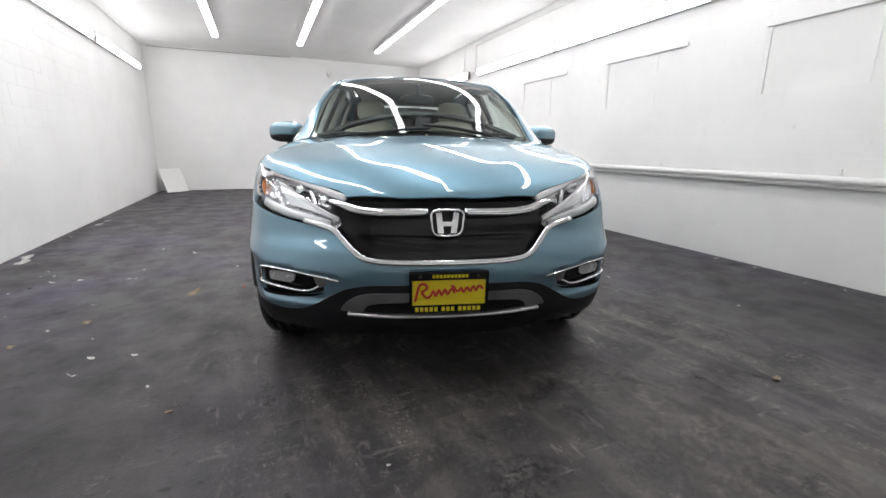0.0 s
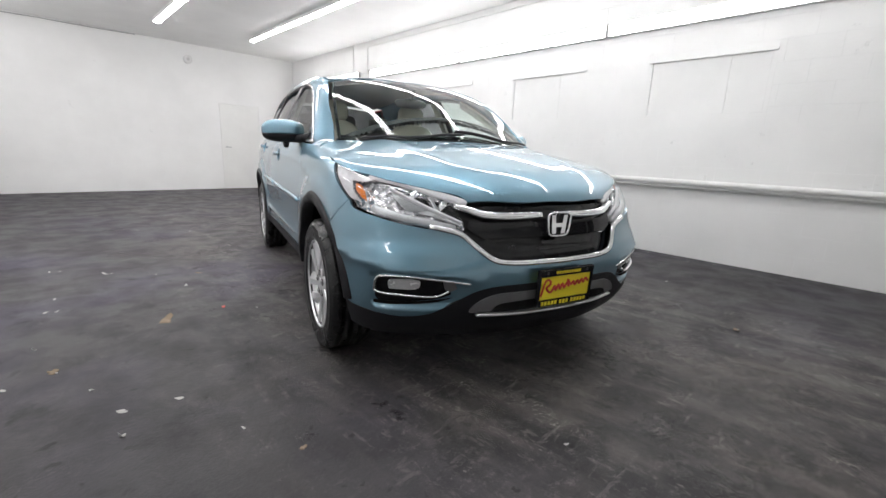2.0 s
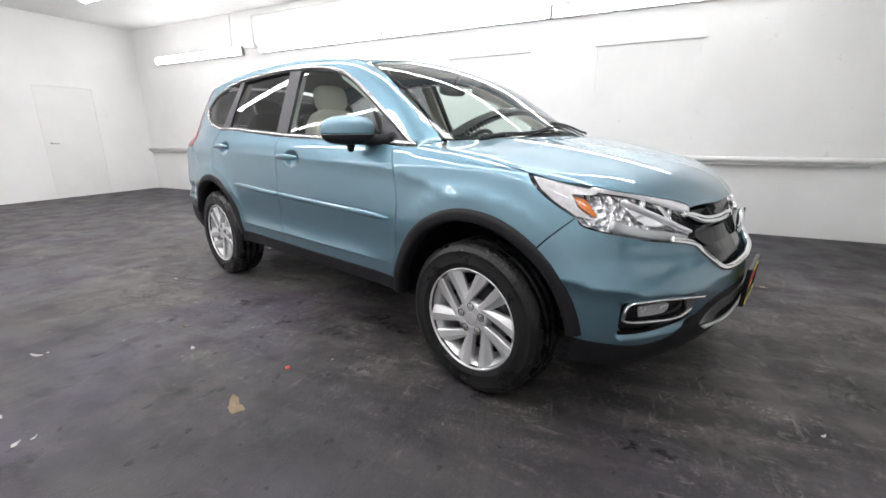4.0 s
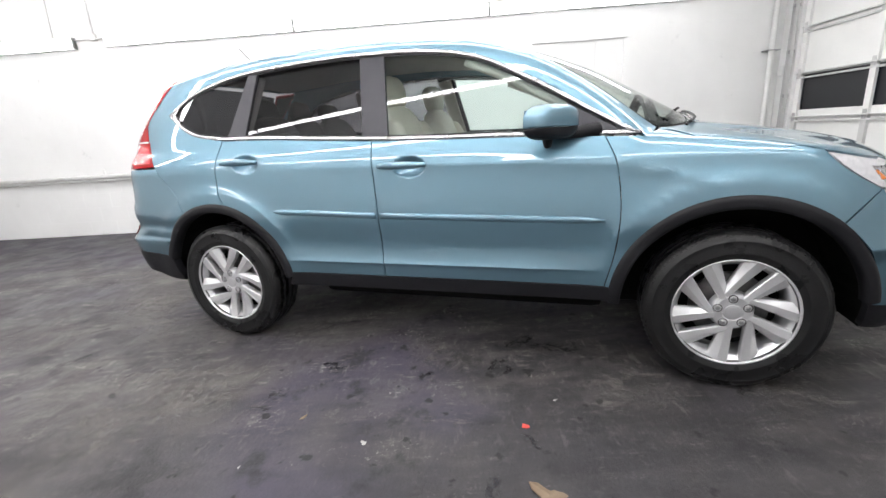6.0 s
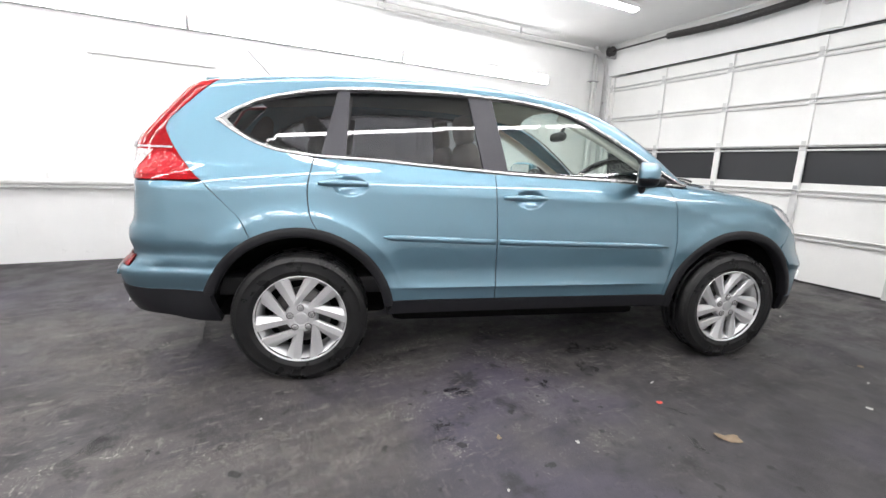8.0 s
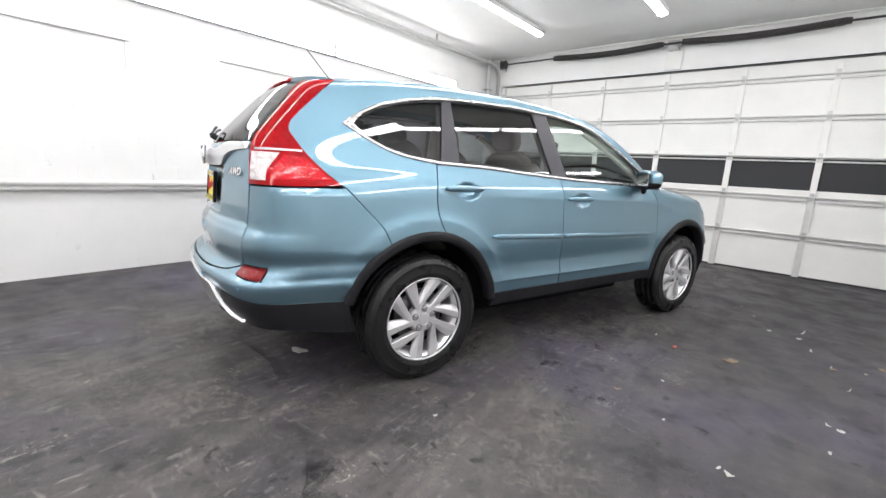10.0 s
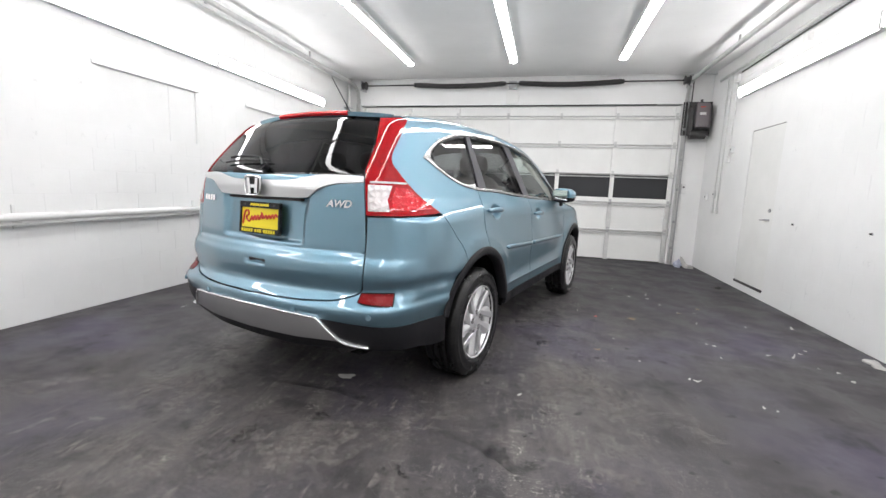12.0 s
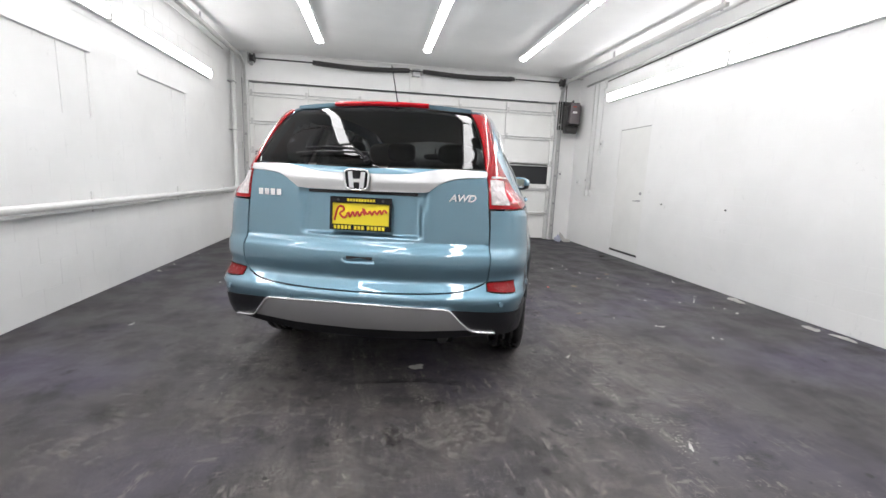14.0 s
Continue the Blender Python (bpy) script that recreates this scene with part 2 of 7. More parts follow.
BACK = 0.0012   # the block faces stand this far proud of the walls' cores
wall_east = tagged(part("wall_east", slab_with_holes("x", XR + BACK, 0.2, YD - 0.3, YB + 0.2, 0, ZC, [(a, b, WIN_Z0, WIN_Z1) for a, b in WINDOWS]), WALL),
                   "white painted concrete block wall with three blocked-up windows", "wall", kind="structure")
wall_west = tagged(part("wall_west", slab_with_holes("x", XL - BACK, -0.2, YD - 0.3, YB + 0.2, 0, ZC, [SIDE_DOOR]), WALL),
                   "white painted concrete block wall with a flush side door", "wall", kind="structure")
BACK_DOOR = (1.17, 2.08, 0.03, 2.0)
wall_north = tagged(part("wall_north", slab_with_holes("y", YB, 0.2, XL, XR, 0, ZC, [BACK_DOOR]), WALL), "plain white painted back wall", "wall", kind="structure")
wall_south = tagged(part("wall_south", slab_with_holes("y", YD, -0.3, XL, XR, 0, ZC, [(DOOR_X0, DOOR_X1, -0.01, DOOR_TOP)]), WALL), "white painted wall round the garage door", "wall", kind="structure")

for i, (a, b) in enumerate(WINDOWS):
    w = new("window_%d" % (i + 1))
    w.location = (XR, 0, 0)
    tagged(w, "blocked-up window recess, painted over in white", "window", kind="structure")
    part("infill_panel", box((0.018, a - 0.01, WIN_Z0 - 0.01), (0.09, b + 0.01, WIN_Z1 + 0.01)), WALL, w)
    part("lintel", box((-0.012, a - 0.02, WIN_Z1 - 0.018), (0.05, b + 0.02, WIN_Z1 + 0.012), 0.003), WALL, w)
    part("jamb", box((0.004, a - 0.002, WIN_Z0), (0.045, a + 0.022, WIN_Z1 - 0.02), 0.003), WALL, w)
    part("jamb", box((0.004, b - 0.022, WIN_Z0), (0.045, b + 0.002, WIN_Z1 - 0.02), 0.003), WALL, w)
    part("batten", box((0.013, a + 0.36, WIN_Z0), (0.03, a + 0.372, WIN_Z1 - 0.02), 0.002), WALL, w)

d = new("door_1")
tagged(d, "flush white painted side door with a lever handle", "door", kind="structure")
y0, y1, z0, z1 = SIDE_DOOR
part("door_leaf", box((XL - 0.06, y0 + 0.004, z0 + 0.006), (XL - 0.004, y1 - 0.004, z1 - 0.008), 0.003), DOOR_WHITE, d)
part("threshold", box((XL - 0.1, y0, 0.0), (XL - 0.03, y1, z0 - 0.01), 0.004), DARK_STEEL, d)
part("sill_gap", box((XL - 0.03, y0 + 0.012, 0.086), (XL + 0.003, y1 - 0.012, 0.118)), DARK_STEEL, d)
part("head_gap", box((XL - 0.05, y0, z1 - 0.012), (XL - 0.006, y1, z1 + 0.002)), DARK_STEEL, d)
part("lock", tube([(XL - 0.004, -1.66, 1.06), (XL + 0.012, -1.66, 1.06)], 0.022, 16), STEEL, d, "round deadbolt")
bm = bmesh.new()
cyl_into(bm, (XL - 0.004, -1.66, 0.95), (XL + 0.05, -1.66, 0.95), 0.012)
tube_into(bm, [(XL + 0.045, -1.66, 0.95), (XL + 0.045, -1.76, 0.945)], 0.009)
part("door_handle", bm, STEEL, d)

for y, z, h in ((-3.69, 1.20, 0.055), (-3.36, 1.24, 0.055), (-2.92, 1.88, 0.05)):
    b = new("wall_switch")
    tagged(b, "white plastic switch box on the white wall", "switch", group="switch boxes")
    part("back_box", box((XL, y - 0.035, z - h), (XL + 0.03, y + 0.035, z + h), 0.004), WHITE_METAL, b)
    part("toggle", box((XL + 0.03, y - 0.006, z - 0.012), (XL + 0.038, y + 0.006, z + 0.012), 0.002), GREY_BOX, b)

d = new("door_2")
tagged(d, "plain white flush door in the back wall", "door", kind="structure")
part("door_leaf", box((BACK_DOOR[0] + 0.004, YB + 0.004, BACK_DOOR[2] + 0.004), (BACK_DOOR[1] - 0.004, YB + 0.05, BACK_DOOR[3] - 0.004), 0.003), DOOR_WHITE, d)
bm = bmesh.new()
cyl_into(bm, (1.27, YB + 0.004, 1.0), (1.27, YB - 0.05, 1.0), 0.014)
tube_into(bm, [(1.27, YB - 0.045, 1.0), (1.37, YB - 0.045, 0.995)], 0.009)
part("door_handle", bm, STEEL, d)

# overhead sectional door
SECTIONS = [0.0, 0.55, 1.045, 1.54, 2.045, 2.53, 2.70]
gd = new("garage_door")
tagged(gd, "closed white sectional garage door with black window band", "garage door", kind="structure")
yf = YD - 0.07
STILES = [-2.97 + 0.947 * k for k in range(7)]
for k, (a, b) in enumerate(zip(SECTIONS, SECTIONS[1:])):
    if k == 2:
        part("panel", box((DOOR_X0, yf - 0.03, a + 0.004), (DOOR_X1, yf, a + 0.08), 0.003), DOOR_WHITE, gd)
        part("panel", box((DOOR_X0, yf - 0.03, b - 0.02), (DOOR_X1, yf, b - 0.003), 0.003), DOOR_WHITE, gd)
        for s, e in zip(STILES, STILES[1:] + [DOOR_X1]):
            part("pane", box((s + 0.03, yf - 0.025, a + 0.075), (min(e, DOOR_X1) - 0.03, yf - 0.018, b - 0.015)), NIGHT_PANE, gd)
            part("glazing_bead", box((s + 0.03, yf - 0.018, b - 0.03), (min(e, DOOR_X1) - 0.03, yf - 0.006, b - 0.018)), DARK_STEEL, gd)
    else:
        part("panel", box((DOOR_X0, yf - 0.03, a + 0.003), (DOOR_X1, yf, b - 0.003), 0.004), DOOR_WHITE, gd)
    for s in STILES:
        part("stile", box((s - 0.035, yf - 0.002, a + 0.006), (s + 0.035, yf + 0.028, b - 0.006), 0.003), DOOR_WHITE if k != 0 and k != 1 else DOOR_RIB, gd)
    # ledge and stiffening rail at the head of the section
    bm = bmesh.new()
    if k < 5:
        box_into(bm, (DOOR_X0, yf, b - 0.062), (DOOR_X1, yf + 0.03, b - 0.042), 0.003)
        box_into(bm, (DOOR_X0, yf, b - 0.008), (DOOR_X1, yf + 0.045, b + 0.006), 0.003)
        part("rail", bm, DOOR_RIB, gd)
        for s in STILES:
            bm = bmesh.new()
            box_into(bm, (s - 0.022, yf + 0.02, b - 0.05), (s + 0.022, yf + 0.034, b + 0.05), 0.003)
            cyl_into(bm, (s - 0.025, yf + 0.035, b), (s + 0.025, yf + 0.035, b), 0.008, 8)
            part("hinge", bm, STEEL if k in (0, 1) else DOOR_RIB, gd)
    else:
        bm.free()
part("bottom_seal", box((DOOR_X0, yf - 0.03, 0.0), (DOOR_X1, yf + 0.004, 0.022), 0.004), DARK_STEEL, gd)
part("top_gap", box((DOOR_X0 + 0.4, yf, 2.715), (DOOR_X1 - 0.3, yf + 0.04, 2.728)), DARK_STEEL, gd)
for x, sgn in ((DOOR_X0, -1), (DOOR_X1, 1)):
    tr = new("door_track")
    tagged(tr, "galvanised steel roller track beside the garage door", "door track", group="garage door tracks")
    pts = bend([(x + sgn * 0.045, YD + 0.03, 0.02), (x + sgn * 0.045, YD + 0.05, 3.06), (x + sgn * 0.045, 0.0, 3.08)], 0.3, 8)
    prof = [(-0.025, -0.02), (-0.025, 0.02), (0.025, 0.02), (0.025, -0.02), (0.021, -0.02), (0.021, 0.016), (-0.021, 0.016), (-0.021, -0.02)]
    bm = bmesh.new()
    rows = []
    for i, p in enumerate(pts):
        t = (Vector(pts[min(i + 1, len(pts) - 1)]) - Vector(pts[max(i - 1, 0)])).normalized()
        nrm = Vector((1, 0, 0)).cross(t)
        rows.append([bm.verts.new(Vector(p) + Vector((u, 0, 0)) * 1.0 + nrm * w) for u, w in prof])
    for r, s in zip(rows, rows[1:]):
        for q in range(8):
            bm.faces.new((r[q], r[(q + 1) % 8], s[(q + 1) % 8], s[q]))
    bmesh.ops.recalc_face_normals(bm, faces=bm.faces[:])
    part("channel", bm, DOOR_RIB, tr)
    part("angle", box((x + sgn * 0.08 - 0.012, YD + 0.002, 0.02), (x + sgn * 0.08 + 0.012, YD + 0.05, 2.75), 0.002), STEEL, tr)
    for z in (0.3, 0.75, 1.3, 1.8, 2.3):
        part("bracket", box((x + sgn * 0.06 - 0.03, YD + 0.001, z - 0.02), (x + sgn * 0.06 + 0.03, YD + 0.055, z + 0.02), 0.003), STEEL, tr)
    for y in (-2.2, -0.1):
        part("hanger", box((x + sgn * 0.075 - 0.008, y - 0.015, 3.05), (x + sgn * 0.075 + 0.008, y + 0.015, ZC), 0.002), STEEL, tr)

ts = new("torsion_spring_shaft")
tagged(ts, "black torsion springs on a steel shaft above the garage door", "torsion spring")
yz = (YD + 0.17, 3.055)
part("shaft", tube([(-3.05, *yz), (2.68, *yz)], 0.013), DARK_STEEL, ts)
for a, b in ((-0.02, 1.57), (-1.99, -0.36)):
    bm = bmesh.new()
    turns = int((b - a) / 0.011)
    tube_into(bm, [(a + (b - a) * i / (turns * 7), yz[0] + 0.040 * math.cos(2 * math.pi * i / 7), yz[1] - 0.030 * math.sin(math.pi * i / (turns * 7)) + 0.040 * math.sin(2 * math.pi * i / 7)) for i in range(turns * 7 + 1)], 0.0066, 5)
    part("spring", bm, DARK_STEEL, ts, smooth=True)
    for x in (a, b):
        part("winding_cone", tube([(x - 0.05, *yz), (x + 0.05, *yz)], [0.034, 0.042]), DARK_STEEL, ts)
for x in (-3.0, 2.62):
    bm = bmesh.new()
    tube_into(bm, [(x - 0.04, *yz), (x - 0.03, *yz), (x - 0.029, *yz), (x + 0.03, *yz), (x + 0.031, *yz), (x + 0.04, *yz)], [0.075, 0.075, 0.055, 0.05, 0.07, 0.07], 24)
    part("cable_drum", bm, DARK_STEEL, ts)
    part("bearing_plate", box((x * 1.02 - 0.02, YD + 0.002, 2.97), (x * 1.02 + 0.02, YD + 0.2, 3.14), 0.004), STEEL, ts)
part("centre_bracket", box((-0.26, YD + 0.03, 2.98), (-0.12, YD + 0.16, 3.1), 0.004), STEEL, ts)
tagged(part("spring_pad", box((-0.30, YD - 0.0, 2.73), (-0.08, YD + 0.03, ZC), 0.004), DOOR_WHITE), "white painted timber pad behind the spring bracket", "timber pad", kind="structure")



def lathe_disc(c, r, w):
    """A toothed disc on an axle along x."""
    bm = bmesh.new()
    rows = []
    for x in (-w / 2, w / 2):
        rows.append([bm.verts.new((c[0] + x, c[1] + r * k * math.cos(a), c[2] + r * k * math.sin(a))) for a, k in [(2 * math.pi * i / 32, 1.0 if i % 2 else 0.88) for i in range(32)]])
    for i in range(32):
        bm.faces.new((rows[0][i], rows[0][(i + 1) % 32], rows[1][(i + 1) % 32], rows[1][i]))
    bm.faces.new(rows[0][::-1])
    bm.faces.new(rows[1])
    return bm


# motor box of the door opener
op = new("door_opener")
tagged(op, "dark grey motor unit of the garage door opener", "door opener")
part("housing", box((-3.40, -3.95, 2.29), (-3.18, -3.76, 2.66), 0.012, 3), GREY_BOX, op)
part("cover", box((-3.345, -3.765, 2.30), (-3.155, -3.690, 2.68), 0.016, 3), RED_BROWN, op, "grey-brown enamelled cover")
part("label_plate", box((-3.29, -3.693, 2.49), (-3.20, -3.688, 2.53)), DOOR_WHITE, op)
part("warning_label", box((-3.27, -3.693, 2.605), (-3.20, -3.688, 2.622)), SCRIPT_RED, op, "thin red label")
part("mounting_plate", box((-3.47, -3.97, 2.20), (-3.02, -3.95, 2.74), 0.003), DARK_STEEL, op, "black mounting plate")
part("sprocket", lathe_disc((-3.09, -3.82, 2.58), 0.07, 0.03), DARK_STEEL, op)
part("sprocket", lathe_disc((-3.09, -3.82, 2.30), 0.05, 0.03), DARK_STEEL, op)
part("fuse_knob", tube([(-3.24, -3.80, 2.68), (-3.24, -3.80, 2.745)], 0.02, 12), DARK_STEEL, op)
bm = bmesh.new()
cyl_into(bm, (-3.33, -3.78, 2.19), (-3.10, -3.78, 2.19), 0.072, 20)
part("motor", bm, DARK_STEEL, op)
part("chain_guard", box((-3.13, -3.86, 2.2), (-3.08, -3.74, 2.62), 0.008), DARK_STEEL, op)
tagged(part("drive_chain", tube([(-3.1, -3.83, 2.6), (-3.1, -3.83, 3.05)], 0.008, 6), DARK_STEEL), "oily drive chain between opener and shaft", "chain")

# ---- strip lights ----


def strip_light(y0, y1, where, wall):
    """A batten with a wrapped diffuser between y0 and y1; wall: 0 on the ceiling, -1 west wall, 1 east wall."""
    lamp = new("strip_light")
    n = 10
    bm = bmesh.new()
    half = 0.058 if wall == 0 else 0.064
    prof = [(-half + 2 * half * k / n, -0.05 - 0.032 * math.sin(math.pi * k / n)) for k in range(n + 1)]

    def place(u, w, y):
        if wall == 0:
            return Vector((where + u, y, ZC + w))
        x = XR + w if wall > 0 else XL - w
        return Vector((x, y, where + u))
    a = [bm.verts.new(place(u, w, y0 + 0.02)) for u, w in prof]
    b = [bm.verts.new(place(u, w, y1 - 0.02)) for u, w in prof]
    for k in range(n):
        bm.faces.new((a[k], a[k + 1], b[k + 1], b[k]))
    bm.faces.new(a[::-1])
    bm.faces.new(b)
    bm.faces.new((a[0], b[0], b[n], a[n]))
    bmesh.ops.recalc_face_normals(bm, faces=bm.faces[:])
    part("diffuser", bm, LAMP if wall == 0 else WALL_LAMP, lamp, "glowing white diffuser")
    lo, hi = place(-half - 0.010, 0.0, y0), place(half + 0.010, -0.049, y1)
    part("housing", box([min(p, q) for p, q in zip(lo, hi)], [max(p, q) for p, q in zip(lo, hi)], 0.004), WHITE_METAL, lamp)
    for y in (y0, y1 - 0.02):
        lo, hi = place(-half - 0.008, -0.002, y), place(half + 0.008, -0.076, y + 0.02)
        part("end_cap", box([min(p, q) for p, q in zip(lo, hi)], [max(p, q) for p, q in zip(lo, hi)], 0.006), WHITE_METAL, lamp)
    tagged(lamp, "lit white fluorescent strip light on the " + ("ceiling" if wall == 0 else "wall"), "strip light", group="ceiling strip lights" if wall == 0 else "wall strip lights")
    return lamp


for x in (1.39, -0.27, -1.86):
    for k in range(4):
        strip_light(-2.88 + 2.35 * k, -2.88 + 2.35 * (k + 1) - 0.01, x, 0)
for a, b in ((-2.89, -0.41), (-0.40, 2.06), (2.07, 4.58), (5.0, 7.46)):
    strip_light(a, b, 2.565, 1)
for a, b in ((-2.81, -0.24), (-0.23, 2.26), (2.27, 4.76), (4.86, 7.55)):
    strip_light(a, b, 2.64, -1)

# ---- pipes and conduits on the walls ----
PX = XR - 0.075
pw = new("water_pipe")
tagged(pw, "white painted pipe clipped along the block wall", "pipe")
part("main_pipe", tube(bend([(PX, 8.15, 0.84), (PX, -3.84, 0.84), (PX, -3.84, ZC)], 0.1), 0.031, 16), PIPE_WHITE, pw, smooth=True)
part("thin_pipe", tube([(PX + 0.02, 8.15, 0.785), (PX + 0.02, -3.7, 0.785)], 0.012), PIPE_WHITE, pw, smooth=True)
for y in (-3.35, -1.69, 0.0, 1.69, 3.4, 5.1, 6.8):
    bm = bmesh.new()
    box_into(bm, (PX - 0.035, y - 0.012, 0.80), (PX + 0.07, y + 0.012, 0.806), 0.001)
    box_into(bm, (PX + 0.062, y - 0.012, 0.75), (PX + 0.074, y + 0.012, 0.93), 0.002)
    part("clip", bm, PIPE_WHITE, pw)
for z in (1.85, 2.65):
    part("clip", box((PX - 0.04, -3.92, z - 0.006), (PX + 0.075, -3.76, z + 0.006), 0.002), STEEL, pw)

cd = new("conduit")
tagged(cd, "thin white painted electrical conduit on the east wall", "conduit", group="wall conduits")
part("run", tube(bend([(XR - 0.015, 4.74, 2.62), (XR - 0.015, 4.74, 3.1), (XR - 0.015, -3.6, 3.11)], 0.05), 0.011, 8), PIPE_WHITE, cd, smooth=True)
part("drop", tube([(XR - 0.015, 5.27, ZC), (XR - 0.015, 5.3, 2.6)], 0.009, 8), PIPE_WHITE, cd, smooth=True)
part("link", tube([(XR - 0.03, 4.58, 2.6), (XR - 0.03, 5.0, 2.6)], 0.008, 8), PIPE_WHITE, cd, smooth=True)
part("junction_box", box((XR - 0.04, 4.70, 2.58), (XR, 4.78, 2.66), 0.005), PIPE_WHITE, cd)

cd = new("conduit")
tagged(cd, "grey conduit bundle and fittings along the west wall", "conduit", group="wall conduits")
part("run", tube(bend([(XL + 0.04, -3.6, 2.98), (XL + 0.04, 3.2, 3.06)], 0.05), 0.019, 8), DOOR_RIB, cd, smooth=True)
part("run", tube([(XL + 0.02, -2.9, 2.93), (XL + 0.02, 1.5, 3.02)], 0.01, 8), DARK_STEEL, cd, smooth=True)
for y in (-3.0, -1.35):
    part("junction_box", box((XL, y - 0.05, 2.82), (XL + 0.05, y + 0.05, 2.92), 0.006), PIPE_WHITE, cd)
cd = new("conduit")
tagged(cd, "white conduit across the ceiling above the garage door", "conduit", group="wall conduits")
part("run", tube([(XL, YD + 0.10, 3.165), (XR - 0.1, YD + 0.10, 3.165)], 0.014, 8), PIPE_WHITE, cd, smooth=True)
for x, y, z0, z1, kind in ((XL + 0.015, -3.35, 1.0, 3.0, 0), (XL + 0.015, -3.2, 1.0, 3.0, 0), (XL + 0.015, -3.0, 1.75, 2.95, 1)):
    cd = new("conduit")
    tagged(cd, "white vertical conduit ending in a small box", "conduit", group="wall conduits")
    part("drop", tube([(x, y, z0), (x, y, z1)], 0.009, 8), PIPE_WHITE, cd, smooth=True)
    part("outlet_box", box((XL, y - 0.035, z0 - 0.05), (XL + 0.035, y + 0.035, z0 + 0.05), 0.005), PIPE_WHITE, cd)
sw = new("door_switch")
tagged(sw, "small white switch box beside the garage door", "switch")
part("box", box((-3.20, YD, 1.24), (-3.13, YD + 0.045, 1.40), 0.006), WHITE_METAL, sw)
part("button", box((-3.18, YD + 0.044, 1.33), (-3.15, YD + 0.05, 1.36), 0.002), GREY_BOX, sw)
eb = new("electrical_box")
tagged(eb, "small white electrical box with a looped cable", "electrical box")
part("box", box((2.86, YD, 1.55), (2.96, YD + 0.05, 1.66), 0.006), WHITE_METAL, eb)
part("cable", tube([(2.88, YD + 0.03, 1.55), (2.86, YD + 0.03, 1.4), (2.85, YD + 0.03, 1.25), (2.82, YD + 0.03, 1.18), (2.78, YD + 0.03, 1.16)], 0.006, 6), PIPE_WHITE, eb)

sm = new("smoke_detector")
tagged(sm, "round white smoke detector on the back wall", "smoke detector")
bm = bmesh.new()
tube_into(bm, [(0.59, YB, 2.865), (0.59, YB - 0.03, 2.865), (0.59, YB - 0.045, 2.865)], [0.09, 0.09, 0.06], 24)
part("body", bm, WHITE_METAL, sm)
part("sensor_ring", tube([(0.59, YB - 0.044, 2.865), (0.59, YB - 0.055, 2.865)], 0.035, 16), DOOR_RIB, sm)
cb = new("ceiling_cable")
tagged(cb, "thin grey cable stapled under the ceiling on the back wall", "cable")
part("run", tube(spline_points([(XL + 0.1, YB - 0.012, 3.165), (-1.8, YB - 0.012, 3.175), (-0.35, YB - 0.012, 3.188)]), 0.008, 6), STEEL, cb, smooth=True)
for x, z in ((-2.6, 3.170), (-1.2, 3.181), (-0.36, 3.188)):
    part("staple", box((x - 0.012, YB - 0.024, z - 0.012), (x + 0.012, YB, z + 0.012), 0.003), STEEL, cb)
for y, z in ((-1.144, 0.937), (-0.03, 0.943)):
    an = new("wall_anchor")
    tagged(an, "small dark anchor bolt set in the white wall", "anchor bolt", group="wall anchors")
    part("sleeve", tube([(XL - 0.004, y, z), (XL + 0.006, y, z)], 0.013, 12), STEEL, an)
    part("bolt", tube([(XL + 0.005, y, z), (XL + 0.018, y, z)], 0.008, 6), DARK_STEEL, an)
bd = tagged(part("white_board", box((-0.26, -0.012, 0), (0.26, 0.012, 0.56), 0.002), DOOR_WHITE), "white panel board leaning against the wall corner", "board")
bd.matrix_world = Matrix.Translation((-3.03, 7.80, 0.004)) @ Matrix.Rotation(radians(44), 4, "Z") @ Matrix.Rotation(radians(-24), 4, "X")

# ---- the car's outer form: one smooth solid, x across (right side negative), y from front (-) to rear (+), z up ----


def smooth_table(xs, ys, lo, hi, sigma):
    """A curve through a few stations, softened over sigma metres."""
    xs, ys = np.array(xs, float), np.array(ys, float)
    h, d = np.diff(xs), np.diff(ys) / np.diff(xs)
    m = np.zeros(len(xs))
    for i in range(1, len(xs) - 1):
        if d[i - 1] * d[i] > 0:
            w1, w2 = 2 * h[i] + h[i - 1], h[i] + 2 * h[i - 1]
            m[i] = (w1 + w2) / (w1 / d[i - 1] + w2 / d[i])
    m[0], m[-1] = d[0], d[-1]
    n = 3000
    t = np.linspace(lo, hi, n)
    k = np.clip(np.searchsorted(xs, t) - 1, 0, len(xs) - 2)
    s = (t - xs[k]) / h[k]
    v = (ys[k] * (1 + 2 * s) * (1 - s) ** 2 + m[k] * h[k] * s * (1 - s) ** 2 + ys[k + 1] * s * s * (3 - 2 * s) + m[k + 1] * h[k] * s * s * (s - 1))
    v = np.where(t < xs[0], ys[0] + m[0] * (t - xs[0]), np.where(t > xs[-1], ys[-1] + m[-1] * (t - xs[-1]), v))
    if sigma > 0:
        step = (hi - lo) / (n - 1)
        r = int(4 * sigma / step) + 1
        g = np.exp(-0.5 * (np.arange(-r, r + 1) * step / sigma) ** 2)
        p = np.concatenate((v[0] + (v[1] - v[0]) * np.arange(-r, 0), v, v[-1] + (v[-1] - v[-2]) * np.arange(1, r + 1)))
        v = np.convolve(p, g / g.sum(), "valid")
    return lambda q: np.interp(q, t, v)


WHEEL_Y, WHEEL_R, WHEEL_X = (-1.345, 1.265), 0.345, 0.79
ARCH_IN, ARCH_OUT = (0.438, 0.434), (0.490, 0.482)

